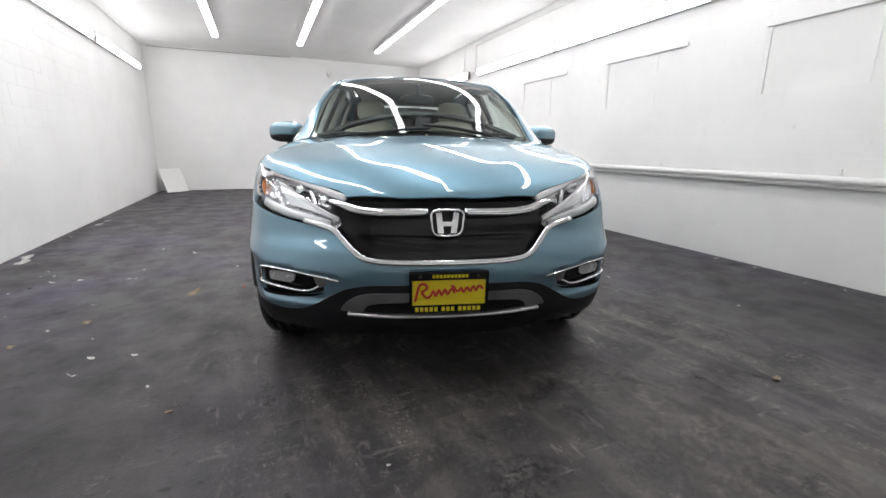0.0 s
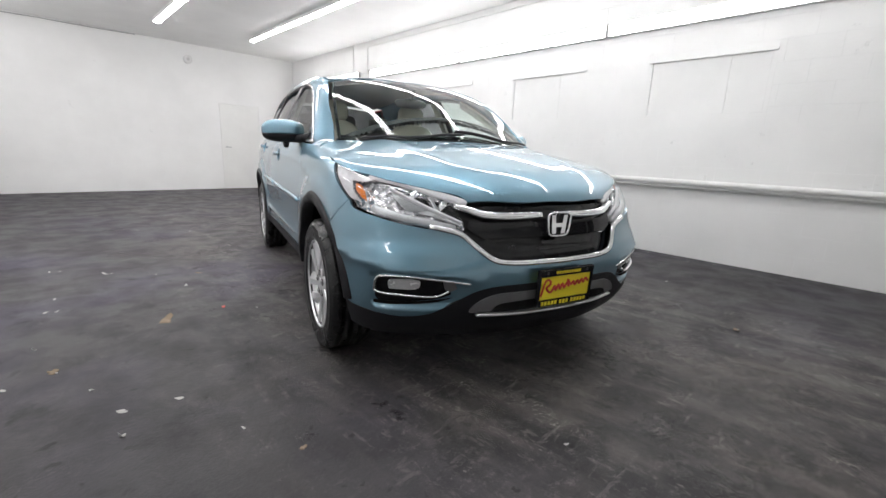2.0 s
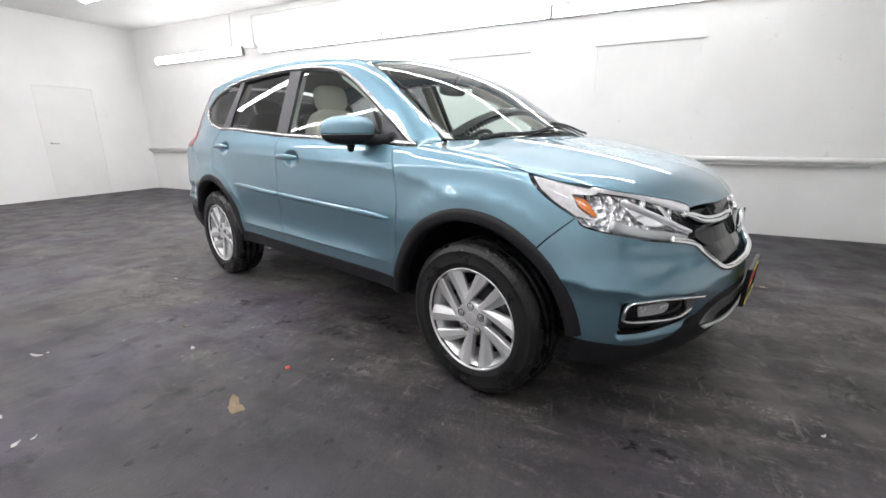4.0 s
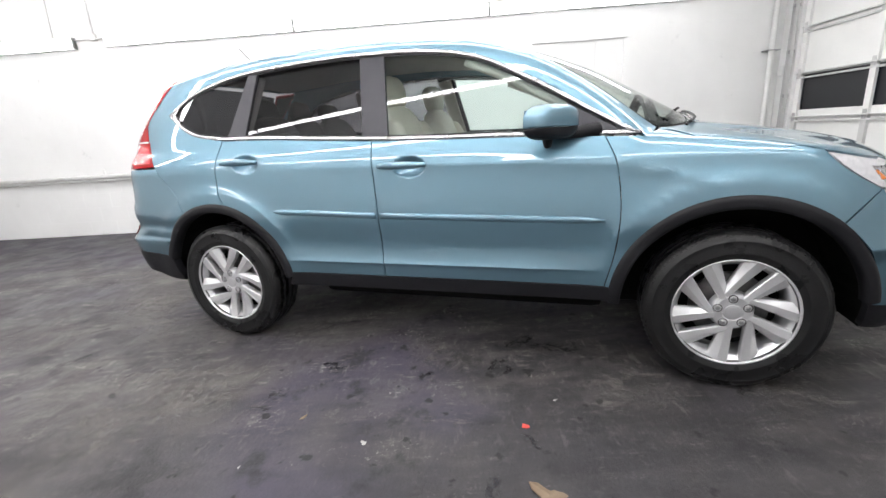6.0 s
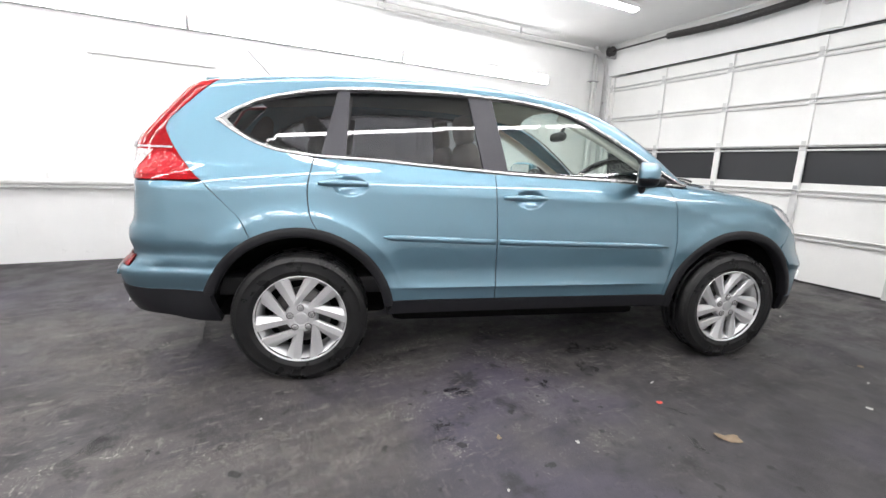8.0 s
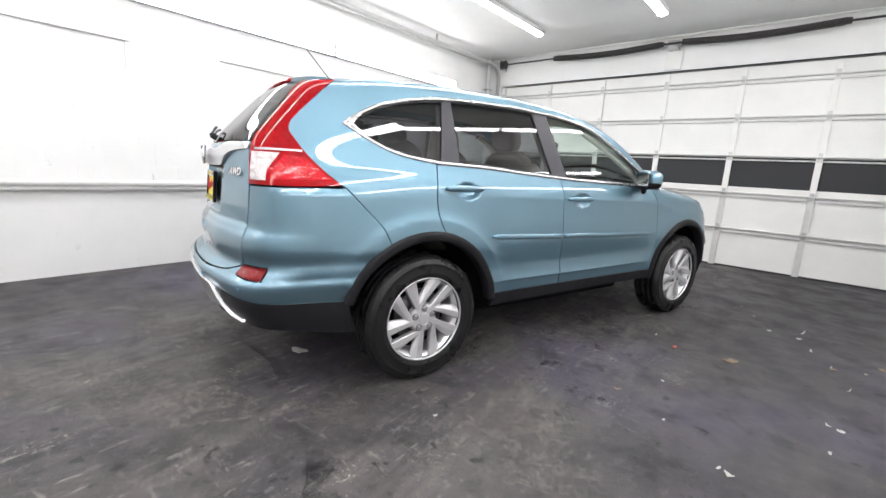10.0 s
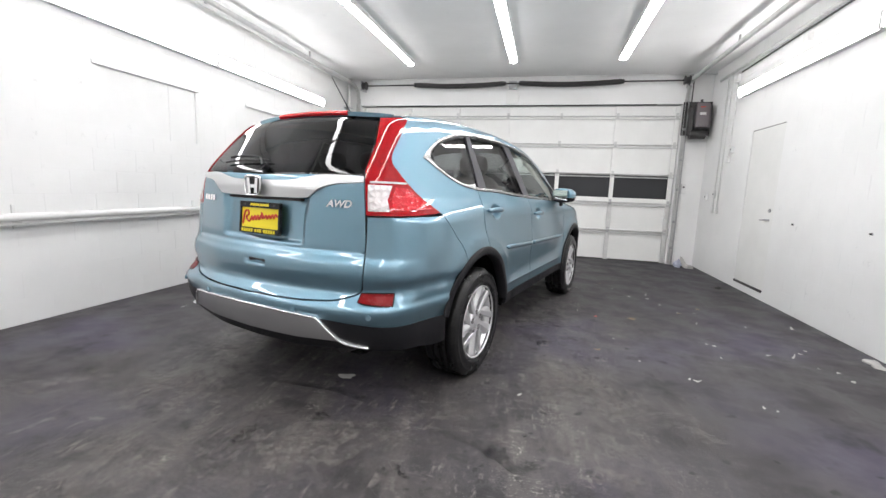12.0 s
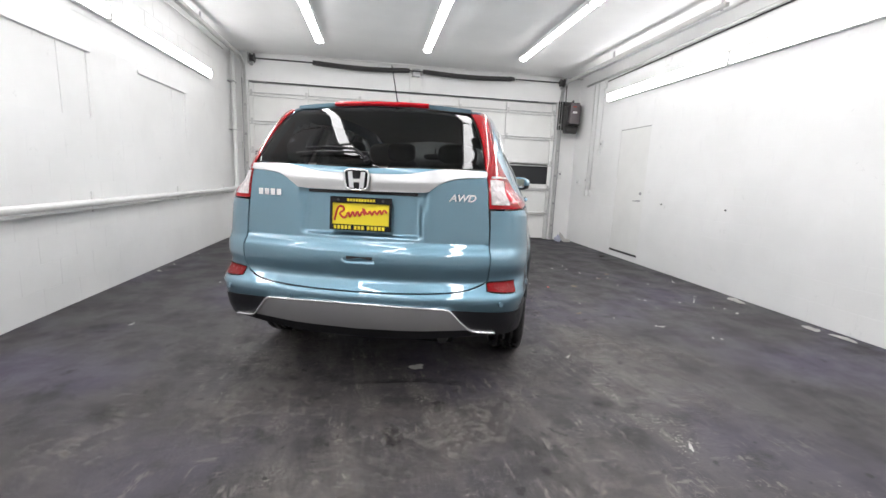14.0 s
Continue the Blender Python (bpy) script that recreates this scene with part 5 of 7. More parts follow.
hood_edge = np.array(spline([HOOD_SIDE[-1]] + lamp_top_xy))
hood_edge = [tuple(q) for q in chart_of("front", solve("top", hood_edge[:, 0], hood_edge[:, 1]))]
lamp = loop(hood_edge, F((-0.402, 0.852), (-0.455, 0.83), (-0.447, 0.785), (-0.435, 0.748), (-0.463, 0.724)),
            F((-0.463, 0.724), (-0.578, 0.748), (-0.679, 0.766), (-0.758, 0.788)) + S((-1.80, 0.817)), S((-1.80, 0.817), (-1.765, 0.846), (-1.693, 0.892), (-1.628, 0.939)) + [hood_edge[0]], n=6)
for mir in (False, True):
    f = -1 if mir else 1
    hl = part("headlight", skin("headlight", BOWL, "front", lamp, lift=-0.030, thick=0.02, mirror=mir, step=0.03), None, car, "clear lens headlight with chrome guides")
    part("lens", skin("lens", LENS, "front", lamp, lift=0.0, thick=0.0, mirror=mir, step=0.03), None, hl, "clear plastic lens")
    sd = (mir,)
    trim_strip("light_guide", PEARL, "front", spline(F((-0.752, 0.950), (-0.66, 0.932), (-0.584, 0.909), (-0.48, 0.873), (-0.41, 0.851))), 0.030, 0.012, hl, sides=sd, lift=-0.016, label="pearl white daytime light guide")
    trim_strip("light_guide", SATIN, "front", spline(F((-0.775, 0.822), (-0.68, 0.788), (-0.58, 0.768), (-0.475, 0.742))), 0.034, 0.012, hl, sides=sd, lift=-0.022)
    blade = F((-0.700, 0.900), (-0.686, 0.856), (-0.650, 0.814), (-0.572, 0.800), (-0.505, 0.780), (-0.441, 0.756), (-0.441, 0.768), (-0.543, 0.814), (-0.613, 0.850))
    part("reflector_blade", skin("reflector_blade", CHROME, "front", blade, lift=-0.018, thick=0.008, mirror=mir, step=0.02), None, hl, "chrome reflector blade")
    trim_strip("light_guide", PEARL, "front", spline(F((-0.697, 0.900), (-0.613, 0.852), (-0.543, 0.816), (-0.445, 0.770))), 0.012, 0.010, hl, sides=sd, lift=-0.013)
    trim_strip("light_guide", CHROME, "front", spline(F((-0.557, 0.872), (-0.546, 0.845), (-0.534, 0.817))), 0.016, 0.014, hl, sides=sd, lift=-0.020)
    for pocket in (F((-0.672, 0.905), (-0.600, 0.886), (-0.570, 0.872), (-0.552, 0.828), (-0.612, 0.860)), F((-0.540, 0.862), (-0.470, 0.842), (-0.438, 0.812), (-0.446, 0.780), (-0.522, 0.812))):
        part("lamp_pocket", skin("lamp_pocket", GLOSS_BLACK, "front", pocket, lift=-0.026, thick=0.004, mirror=mir, step=0.02), None, hl, "dark inner pocket")
    amber = S((-1.750, 0.924), (-1.785, 0.914), (-1.812, 0.888), (-1.836, 0.852), (-1.822, 0.854), (-1.775, 0.886))
    part("turn_signal", skin("turn_signal", AMBER, "front", amber, lift=-0.022, thick=0.01, mirror=mir, step=0.02), None, hl, "amber turn signal")
    white = S((-1.825, 0.838), (-1.768, 0.882), (-1.742, 0.926), (-1.80, 0.922)) + F((-0.74, 0.935)) + S((-1.74, 0.953), (-1.596, 0.985), (-1.640, 0.937), (-1.70, 0.892), (-1.77, 0.850))
    part("reflector", skin("reflector", CLEAR_LAMP, "front", white, lift=-0.008, thick=0.01, mirror=mir, step=0.02), None, hl)
    for x, z, r in ((-0.598, 0.866, 0.026), (-0.492, 0.826, 0.027)):
        c = Vector(solve("nose", [x], [z])[0]) + Vector((0, 0.035, 0))
        c.x *= f
        bm = bmesh.new()
        tube_into(bm, [c + Vector((0, 0.03, 0)), c, c + Vector((0, -0.004, 0)), c + Vector((0, -0.005, 0)), c + Vector((0, 0.012, 0))], [r, r, r * 0.98, r * 0.82, r * 0.8], 24)
        part("projector", bm, CHROME, hl, smooth=True)
        bm = bmesh.new()
        bmesh.ops.create_uvsphere(bm, u_segments=20, v_segments=10, radius=r * 0.8, matrix=Matrix.Translation(c + Vector((0, 0.008, 0))) @ Matrix.Diagonal((1, 0.5, 1, 1)))
        part("projector_lens", bm, GLOSS_BLACK, hl, smooth=True)

# bumper
edge_low = S((-1.79, 0.435), (-1.80, 0.40)) + F((-0.80, 0.388), (-0.69, 0.374), (-0.60, 0.385), (-0.54, 0.412), (-0.46, 0.462), (-0.40, 0.492), (-0.31, 0.510), (-0.15, 0.516), (0.0, 0.517))
edge_top = F((0.0, 0.604), (-0.20, 0.605), (-0.297, 0.609), (-0.345, 0.624), (-0.385, 0.652), (-0.425, 0.69), (-0.463, 0.716), (-0.578, 0.741), (-0.679, 0.759), (-0.758, 0.781)) + S((-1.803, 0.81), (-1.772, 0.842))
arch_front = S(*arc(0, ARCH_OUT[0], angle_at(0, -1.662, 0.729), angle_at(0, -1.79, 0.435), 8))
bh = spline(edge_top, 4)[:-1] + spline(S((-1.772, 0.842), (-1.704, 0.774), (-1.662, 0.729)), 4)[:-1] + arch_front[:-1] + spline(edge_low, 5)
bumper_outline = bh + [(-u, v) for u, v in bh[::-1][1:-1]]


def fog_dip(u, v):
    a = np.abs(u)
    c0, c1 = abs(F((-0.47, 0.5))[0][0]), abs(F((-0.80, 0.5))[0][0])
    d = v - 0.545 - 0.14 * (a - 0.406)     # a brow runs from the wheel arch over the fog lamp
    brow = 0.015 * np.clip((a - 0.30) / 0.15, 0, 1) * np.exp(-(np.sqrt(d * d + 3e-5) - 0.005) / np.where(d > 0, 0.045, 0.022))
    inside = np.clip((a - c0) / 0.05, 0, 1) * np.clip((c1 - a) / 0.02, 0, 1)
    return -0.02 * inside * np.clip((v - 0.415) / 0.02, 0, 1) * np.clip((0.56 - v) / 0.015, 0, 1) + brow


part("front_bumper", skin("front_bumper", PAINT, "front", bumper_outline, step=0.022, shape=fog_dip), None, car)
low = spline(S((-1.785, 0.432), (-1.79, 0.30)), 3)[:-1] + spline(S((-1.79, 0.30)) + F((-0.78, 0.285), (-0.6, 0.275), (-0.3, 0.27), (0.0, 0.27)), 4)
lh = spline(edge_low, 5)[::-1][:-1] + low
part("lower_bumper", skin("lower_bumper", CLAD, "front", lh + [(-u, v) for u, v in lh[::-1][1:-1]], step=0.03, lift=0.004, thick=0.03), None, car, "black plastic lower bumper")
skid = F((-0.375, 0.40), (-0.43, 0.40), (-0.40, 0.442), (-0.34, 0.472), (-0.25, 0.482), (0.0, 0.484))
sh = spline([F((0.0, 0.398))[0], F((-0.375, 0.40))[0]], 4)[:-1] + spline(skid, 4)
part("skid_panel", skin("skid_panel", GREY_SKID, "front", sh + [(-u, v) for u, v in sh[::-1][1:-1]], step=0.03, lift=0.012, thick=0.015), None, car, "dark silver lower grille surround")
ih = spline([F((0.0, 0.402))[0], F((-0.34, 0.402))[0]], 4)[:-1] + spline(F((-0.34, 0.402), (-0.30, 0.435), (-0.15, 0.446), (0.0, 0.448)), 4)
part("lower_intake", skin("lower_intake", UNDER, "front", ih + [(-u, v) for u, v in ih[::-1][1:-1]], step=0.03, lift=0.014, thick=0.004), None, car, "black lower air intake")
line = spline(F((-0.40, 0.388), (-0.2, 0.386), (0.0, 0.386)), 5)
trim_strip("intake_blade", SATIN, "front", line + [(-u, v) for u, v in line[::-1][1:]], 0.012, 0.022, car, sides=(False,), label="thin silver blade")

# fog lamps
for mir in (False, True):
    sd = (mir,)
    pocket = loop(F((-0.800, 0.482), (-0.793, 0.534), (-0.775, 0.554)), F((-0.775, 0.554), (-0.673, 0.556), (-0.44, 0.526)), F((-0.44, 0.526), (-0.49, 0.478), (-0.56, 0.450), (-0.67, 0.437), (-0.775, 0.432), (-0.800, 0.482)), n=5)
    fg = part("fog_lamp", skin("fog_lamp", GLOSS_BLACK, "front", inset(pocket, 0.003), lift=-0.014, thick=0.015, mirror=mir, step=0.02), None, car, "fog lamp in a chrome-edged pocket")
    bez = F((-0.52, 0.494), (-0.555, 0.474), (-0.60, 0.468), (-0.69, 0.474), (-0.778, 0.482), (-0.785, 0.505), (-0.780, 0.538), (-0.760, 0.553), (-0.673, 0.554), (-0.55, 0.541), (-0.435, 0.524))
    trim_strip("bezel", CHROME, "front", spline(bez, 5), 0.010, 0.010, fg, sides=sd, label="chrome bezel")
    insert = loop(F((-0.545, 0.535), (-0.46, 0.524), (-0.515, 0.486), (-0.535, 0.50)), n=3)
    part("insert", skin("insert", GREY_SKID, "front", insert, lift=-0.004, thick=0.01, mirror=mir, step=0.02), None, fg, "dark silver insert")
    lampf = loop(F((-0.742, 0.496), (-0.742, 0.533), (-0.66, 0.538)), F((-0.66, 0.538), (-0.63, 0.528), (-0.645, 0.497), (-0.742, 0.496)), n=4)
    part("lamp_lens", skin("lamp_lens", LAMP_BOWL, "front", lampf, lift=-0.006, thick=0.01, mirror=mir, step=0.015), None, fg, "clear fog lamp lens")
    shelf = loop(F((-0.79, 0.425), (-0.67, 0.430), (-0.56, 0.442), (-0.50, 0.462)), F((-0.50, 0.462), (-0.56, 0.452), (-0.67, 0.443), (-0.79, 0.440)), n=4)
    part("pocket_shadow_gap", skin("pocket_gap", UNDER, "front", shelf, lift=-0.004, thick=0.004, mirror=mir, step=0.03), None, fg)

# grille
gh = spline(F((0.0, 0.848), (-0.2, 0.846), (-0.395, 0.845)), 3)[:-1] + spline(F((-0.395, 0.845), (-0.452, 0.826), (-0.444, 0.785), (-0.432, 0.745), (-0.455, 0.722)), 3)[:-1] + spline(F((-0.455, 0.722), (-0.42, 0.694), (-0.38, 0.656), (-0.34, 0.628), (-0.295, 0.613), (-0.2, 0.609), (0.0, 0.608)), 3)
grille_outline = gh + [(-u, v) for u, v in gh[::-1][1:-1]]
grille = part("grille", skin("grille", GLOSS_BLACK, "front", grille_outline, step=0.03, lift=-0.028, thick=0.0), None, car, "gloss black grille with chrome bars")
mid = spline(F((0.0, 0.772), (-0.2, 0.770), (-0.34, 0.772), (-0.41, 0.79)), 3)[:-1] + spline(F((-0.41, 0.79), (-0.425, 0.745), (-0.36, 0.705)), 3)[:-1] + spline(F((-0.36, 0.705), (-0.25, 0.71), (0.0, 0.708)), 3)
part("centre_bar", skin("centre_bar", GLOSS_BLACK, "front", mid + [(-u, v) for u, v in mid[::-1][1:-1]], step=0.03, lift=-0.006, thick=0.02), None, grille)
up = spline(F((-0.470, 0.832), (-0.42, 0.822), (-0.36, 0.803), (-0.28, 0.796), (-0.18, 0.796), (-0.075, 0.798)), 4)
wide = [0.016 + 0.016 * min(1, i / 6) - 0.004 * max(0, (i - 14) / 6) for i in range(len(up))]
trim_strip("upper_bar", CHROME, "front", up, wide, 0.014, grille, label="chrome grille wing", lift=-0.002)
lowc = spline(F((-0.575, 0.752), (-0.50, 0.736), (-0.452, 0.720), (-0.42, 0.690), (-0.38, 0.651), (-0.34, 0.623), (-0.295, 0.612), (-0.2, 0.607), (0.0, 0.606)), 4)
lowf = lowc + [(-u, v) for u, v in lowc[::-1][1:]]
trim_strip("lower_bar", CHROME, "front", lowf, 0.024, 0.012, grille, sides=(False,), label="chrome lower grille surround")


def emblem(centre, parent, w, h, face, name="emblem"):
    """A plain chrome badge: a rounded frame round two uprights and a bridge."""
    o = Vector(centre)
    e = new(name)
    e.parent = parent
    e.location = o
    tagged(e, "chrome maker's badge")

    def pt(u, v, d):
        return Vector((u * face, d * face, v))
    bm = bmesh.new()
    ringp = []
    for k in range(40):
        a = 2 * math.pi * k / 40
        c, s = math.cos(a), math.sin(a)
        r = (abs(c) ** 4.5 + abs(s) ** 4.5) ** (-1 / 4.5)
        v = s * r * h / 2
        ringp.append(pt(c * r * w / 2 * (1 + 0.08 * s * r), v, -0.012))
    tube_into(bm, ringp + [ringp[0]], w * 0.045, 8, caps=False)
    part("badge_frame", bm, CHROME, e, smooth=True)
    bm = bmesh.new()
    for s in (-1, 1):
        top, bot = s * w * 0.30, s * w * 0.20
        vs = []
        for d in (0.0, -0.014):
            vs.append([bm.verts.new(pt(top - s * 0.11 * w, h * 0.40, d)), bm.verts.new(pt(top + s * 0.07 * w, h * 0.40, d)), bm.verts.new(pt(bot + s * 0.10 * w, -h * 0.40, d)), bm.verts.new(pt(bot - s * 0.09 * w, -h * 0.40, d))])
        for k in range(4):
            bm.faces.new((vs[0][k], vs[0][(k + 1) % 4], vs[1][(k + 1) % 4], vs[1][k]))
        bm.faces.new(vs[0])
        bm.faces.new(vs[1])
    q = [pt(-w * 0.2, -h * 0.12, -0.012), pt(w * 0.2, -h * 0.12, -0.012), pt(w * 0.2, h * 0.05, -0.012), pt(-w * 0.2, h * 0.05, -0.012)]
    q2 = [p + pt(0, 0, 0.012) for p in q]
    a, b = [bm.verts.new(p) for p in q], [bm.verts.new(p) for p in q2]
    for k in range(4):
        bm.faces.new((a[k], a[(k + 1) % 4], b[(k + 1) % 4], b[k]))
    bm.faces.new(a)
    bm.faces.new(b)
    bmesh.ops.recalc_face_normals(bm, faces=bm.faces[:])
    part("badge_mark", bm, CHROME, e)
    bm = bmesh.new()
    ps = [bm.verts.new(p + pt(0, 0, 0.010)) for p in ringp]
    bm.faces.new(ps)
    part("badge_back", bm, GLOSS_BLACK, e)
    return e


emblem((0.0, -2.150, 0.760), car, 0.126, 0.104, 1)


def plate(centre, parent, face, tilt):
    """A yellow dealer plate in a black frame; its lettering stays as plain strokes and bars."""
    e = new("dealer_plate")
    e.parent = parent
    e.matrix_local = Matrix.Translation(centre) @ Matrix.Rotation(radians(tilt), 4, "X") @ (Matrix.Rotation(math.pi, 4, "Z") if face < 0 else Matrix.Identity(4))
    tagged(e, "yellow dealer plate with red script in a black frame")
    part("plate", box((-0.150, -0.004, -0.072), (0.150, 0.004, 0.072), 0.002), YELLOW, e)
    bm = bmesh.new()
    for lo, hi in (((-0.158, -0.012, 0.052), (0.158, 0.006, 0.084)), ((-0.158, -0.012, -0.084), (0.158, 0.006, -0.054)), ((-0.158, -0.012, -0.056), (-0.146, 0.006, 0.054)), ((0.146, -0.012, -0.056), (0.158, 0.006, 0.054))):
        box_into(bm, lo, hi, 0.003)
    part("plate_frame", bm, GLOSS_BLACK, e, "black plate frame")
    stroke = [(-0.135, -0.035), (-0.118, 0.030), (-0.095, 0.036), (-0.088, 0.018), (-0.108, 0.002), (-0.088, -0.020), (-0.074, -0.012), (-0.062, 0.008), (-0.054, -0.014), (-0.040, 0.012), (-0.030, -0.010), (-0.016, 0.014), (-0.006, -0.008), (0.010, 0.016), (0.022, -0.004), (0.012, 0.030), (0.034, 0.004), (0.048, 0.018), (0.058, 0.000), (0.072, 0.020), (0.084, 0.004), (0.098, 0.024), (0.108, 0.006), (0.120, 0.026), (0.136, 0.012)]
    part("red_script", tube([Vector((u, -0.0045, v - 0.002)) for u, v in spline(stroke, 4)], 0.0054, 6), SCRIPT_RED, e, "red printed script as a plain stroke")
    for k in range(10):
        x = -0.068 + 0.0145 * k
        part("lettering_bar", box((x, -0.0135, 0.062), (x + 0.011, -0.011, 0.075)), YELLOW, e)
    x = -0.135
    for k in range(13):
        x += 0.010 if k in (5, 8) else 0.0
        part("lettering_bar", box((x, -0.0135, -0.078), (x + 0.013, -0.011, -0.060)), YELLOW, e)
        x += 0.019
    for s in (-1, 1):
        part("plate_screw", tube([(s * 0.115, -0.013, 0.068), (s * 0.115, -0.010, 0.068)], 0.007, 10), DARK_STEEL, e)


plate((0.0, -2.232, 0.497), car, 1, 3)


# ---- rear ----
def R(*pts):
    return at3("rear", "tail", pts)


def Q(*pts):
    return at3("rear", "side", pts)


def whole(right_half):
    """Close a right half outline, first and last point on the middle line, with its mirror image."""
    return right_half + [(-u, v) for u, v in right_half[::-1][1:-1]]


TAIL_IN = [(-0.640, 1.036), (-0.620, 1.200), (-0.604, 1.262), (-0.582, 1.374), (-0.548, 1.462), (-0.508, 1.530)]
tail = loop(Q(*TAIL_OUT[::-1]), Q(TAIL_OUT[0]) + R(TAIL_IN[-1]), R(*TAIL_IN[::-1]), R(TAIL_IN[0], (-0.72, 1.036)) + Q((1.85, 1.040), (1.715, 1.048)), n=5)
for mir in (False, True):
    tl = part("tail_lamp", skin("tail_lamp", RED_LENS, "rear", tail, lift=0.002, thick=0.006, mirror=mir, step=0.022), None, car, "tall red tail lamp with a clear lower corner")
    part("lamp_backing", skin("lamp_backing", BLACK_TRIM, "rear", inset(tail, 0.004), lift=-0.020, thick=0.0, mirror=mir, step=0.05), None, tl, "black lamp housing")
    clear = R((-0.648, 1.056), (-0.634, 1.180), (-0.700, 1.178), (-0.715, 1.11), (-0.742, 1.056))
    part("reversing_lens", skin("reversing_lens", REVERSE_LENS, "rear", clear, lift=0.0035, thick=0.002, mirror=mir, step=0.02), None, tl, "clear reversing lamp")
    trim_strip("lens_divider", CLEAR_LAMP, "rear", spline(R((-0.640, 1.192), (-0.68, 1.193), (-0.72, 1.192)), 4), 0.010, 0.0012, tl, sides=(mir,), lift=0.003, label="pale band across the lamp")
    wedge = R((-0.752, 1.060), (-0.722, 1.115), (-0.708, 1.172)) + Q((1.86, 1.165), (1.77, 1.066))
    part("lens_band", skin("lens_band", BRIGHT_RED, "rear", wedge, lift=0.0035, thick=0.002, mirror=mir, step=0.02), None, tl, "bright red wedge")

# bumper
low_edge = Q((1.702, 0.497), (1.85, 0.505)) + R((-0.80, 0.512), (-0.65, 0.524), (-0.5, 0.534), (-0.25, 0.546), (0.0, 0.548))
gate_low = R((-0.648, 1.026), (-0.652, 0.9), (-0.660, 0.73), (-0.650, 0.672), (-0.61, 0.645), (-0.5, 0.618), (-0.25, 0.607), (0.0, 0.604))
rb = spline(gate_low[::-1], 4)[:-1] + spline([gate_low[0]] + R((-0.72, 1.028)) + Q((1.85, 1.032), (1.706, 1.030)), 4)[:-1] + spline(Q(*[(y + 0.004, z) for y, z in seam]), 4)[:-1]
rb += Q(*arc(1, ARCH_OUT[1], angle_at(1, *seam[-1]) - 0.5, angle_at(1, 1.702, 0.497), 8))[:-1] + spline(low_edge, 4)


def bumper_shape(u, v):
    """The ledge round the reflectors and above the lower trim."""
    return 0.012 * np.exp(-((v - 0.585) / 0.016) ** 2) - 0.008 * np.exp(-((v - 0.69) / 0.03) ** 2) * np.clip((np.abs(u) - 0.55) / 0.1, 0, 1) - 0.010 * np.clip((0.545 - v) / 0.03, 0, 1)


part("rear_bumper", skin("rear_bumper", PAINT, "rear", whole(rb), step=0.022, shape=bumper_shape), None, car)
lo_r = spline(low_edge[::-1], 4)[:-1] + Q((1.70, 0.49), (1.675, 0.40), (1.65, 0.335)) + spline(Q((1.65, 0.335), (1.80, 0.35), (1.92, 0.375)) + R((-0.70, 0.385), (-0.55, 0.375), (-0.3, 0.355), (0.0, 0.35)), 4)[1:]
part("lower_rear_bumper", skin("lower_rear_bumper", CLAD, "rear", whole(lo_r), step=0.03, lift=-0.004, thick=0.05), None, car, "black plastic lower rear bumper")
sk = spline(R((0.0, 0.545), (-0.25, 0.545), (-0.44, 0.538)), 3)[:-1] + spline(R((-0.44, 0.538), (-0.475, 0.525), (-0.52, 0.475), (-0.565, 0.428)), 3)[:-1] + spline(R((-0.565, 0.428), (-0.5, 0.427), (-0.25, 0.418), (0.0, 0.415)), 3)
part("rear_skid_trim", skin("rear_skid_trim", SKID_SILVER, "rear", whole(sk), step=0.03, lift=0.006, thick=0.02), None, car, "silver rear skid trim")
edge = spline(R((-0.70, 0.408), (-0.64, 0.414), (-0.585, 0.424), (-0.555, 0.447), (-0.51, 0.495), (-0.475, 0.532), (-0.43, 0.543), (-0.2, 0.551), (0.0, 0.552)), 4)
trim_strip("rear_skid_edge", BRIGHT_EDGE, "rear", edge + [(-u, v) for u, v in edge[::-1][1:]], 0.009, 0.014, car, sides=(False,), label="bright edge of the skid trim")
for mir in (False, True):
    refl = loop(R((-0.652, 0.664), (-0.72, 0.667), (-0.785, 0.669)), R((-0.785, 0.669), (-0.795, 0.615)), R((-0.795, 0.615), (-0.72, 0.620), (-0.655, 0.626)), n=3)
    rf = part("reflector", skin("reflector", DEEP_RED, "rear", refl, lift=0.004, thick=0.012, mirror=mir, step=0.02), None, car, "red bumper reflector")
    part("reflector_recess", skin("reflector_recess", UNDER, "rear", inset(refl, -0.006), lift=0.001, thick=0.0, mirror=mir, step=0.02), None, rf)
for x in (-0.72, -0.34, 0.34, 0.72):
    c = solve("tail", [x], [0.565])[0]
    g = gradient(c[None])[0]
    part("parking_sensor", tube([Vector(c - g * 0.004), Vector(c + g * 0.0135)], 0.012, 16), PAINT, car, "round parking sensor")

# tailgate
gate = spline(R((0.0, 0.611), (-0.25, 0.614), (-0.5, 0.625), (-0.605, 0.651), (-0.644, 0.675), (-0.654, 0.73), (-0.646, 0.9), (-0.634, 1.04), (-0.616, 1.195), (-0.610, 1.222)), 4)[:-1] + spline(R((-0.610, 1.222), (-0.35, 1.222), (0.0, 1.215)), 4)


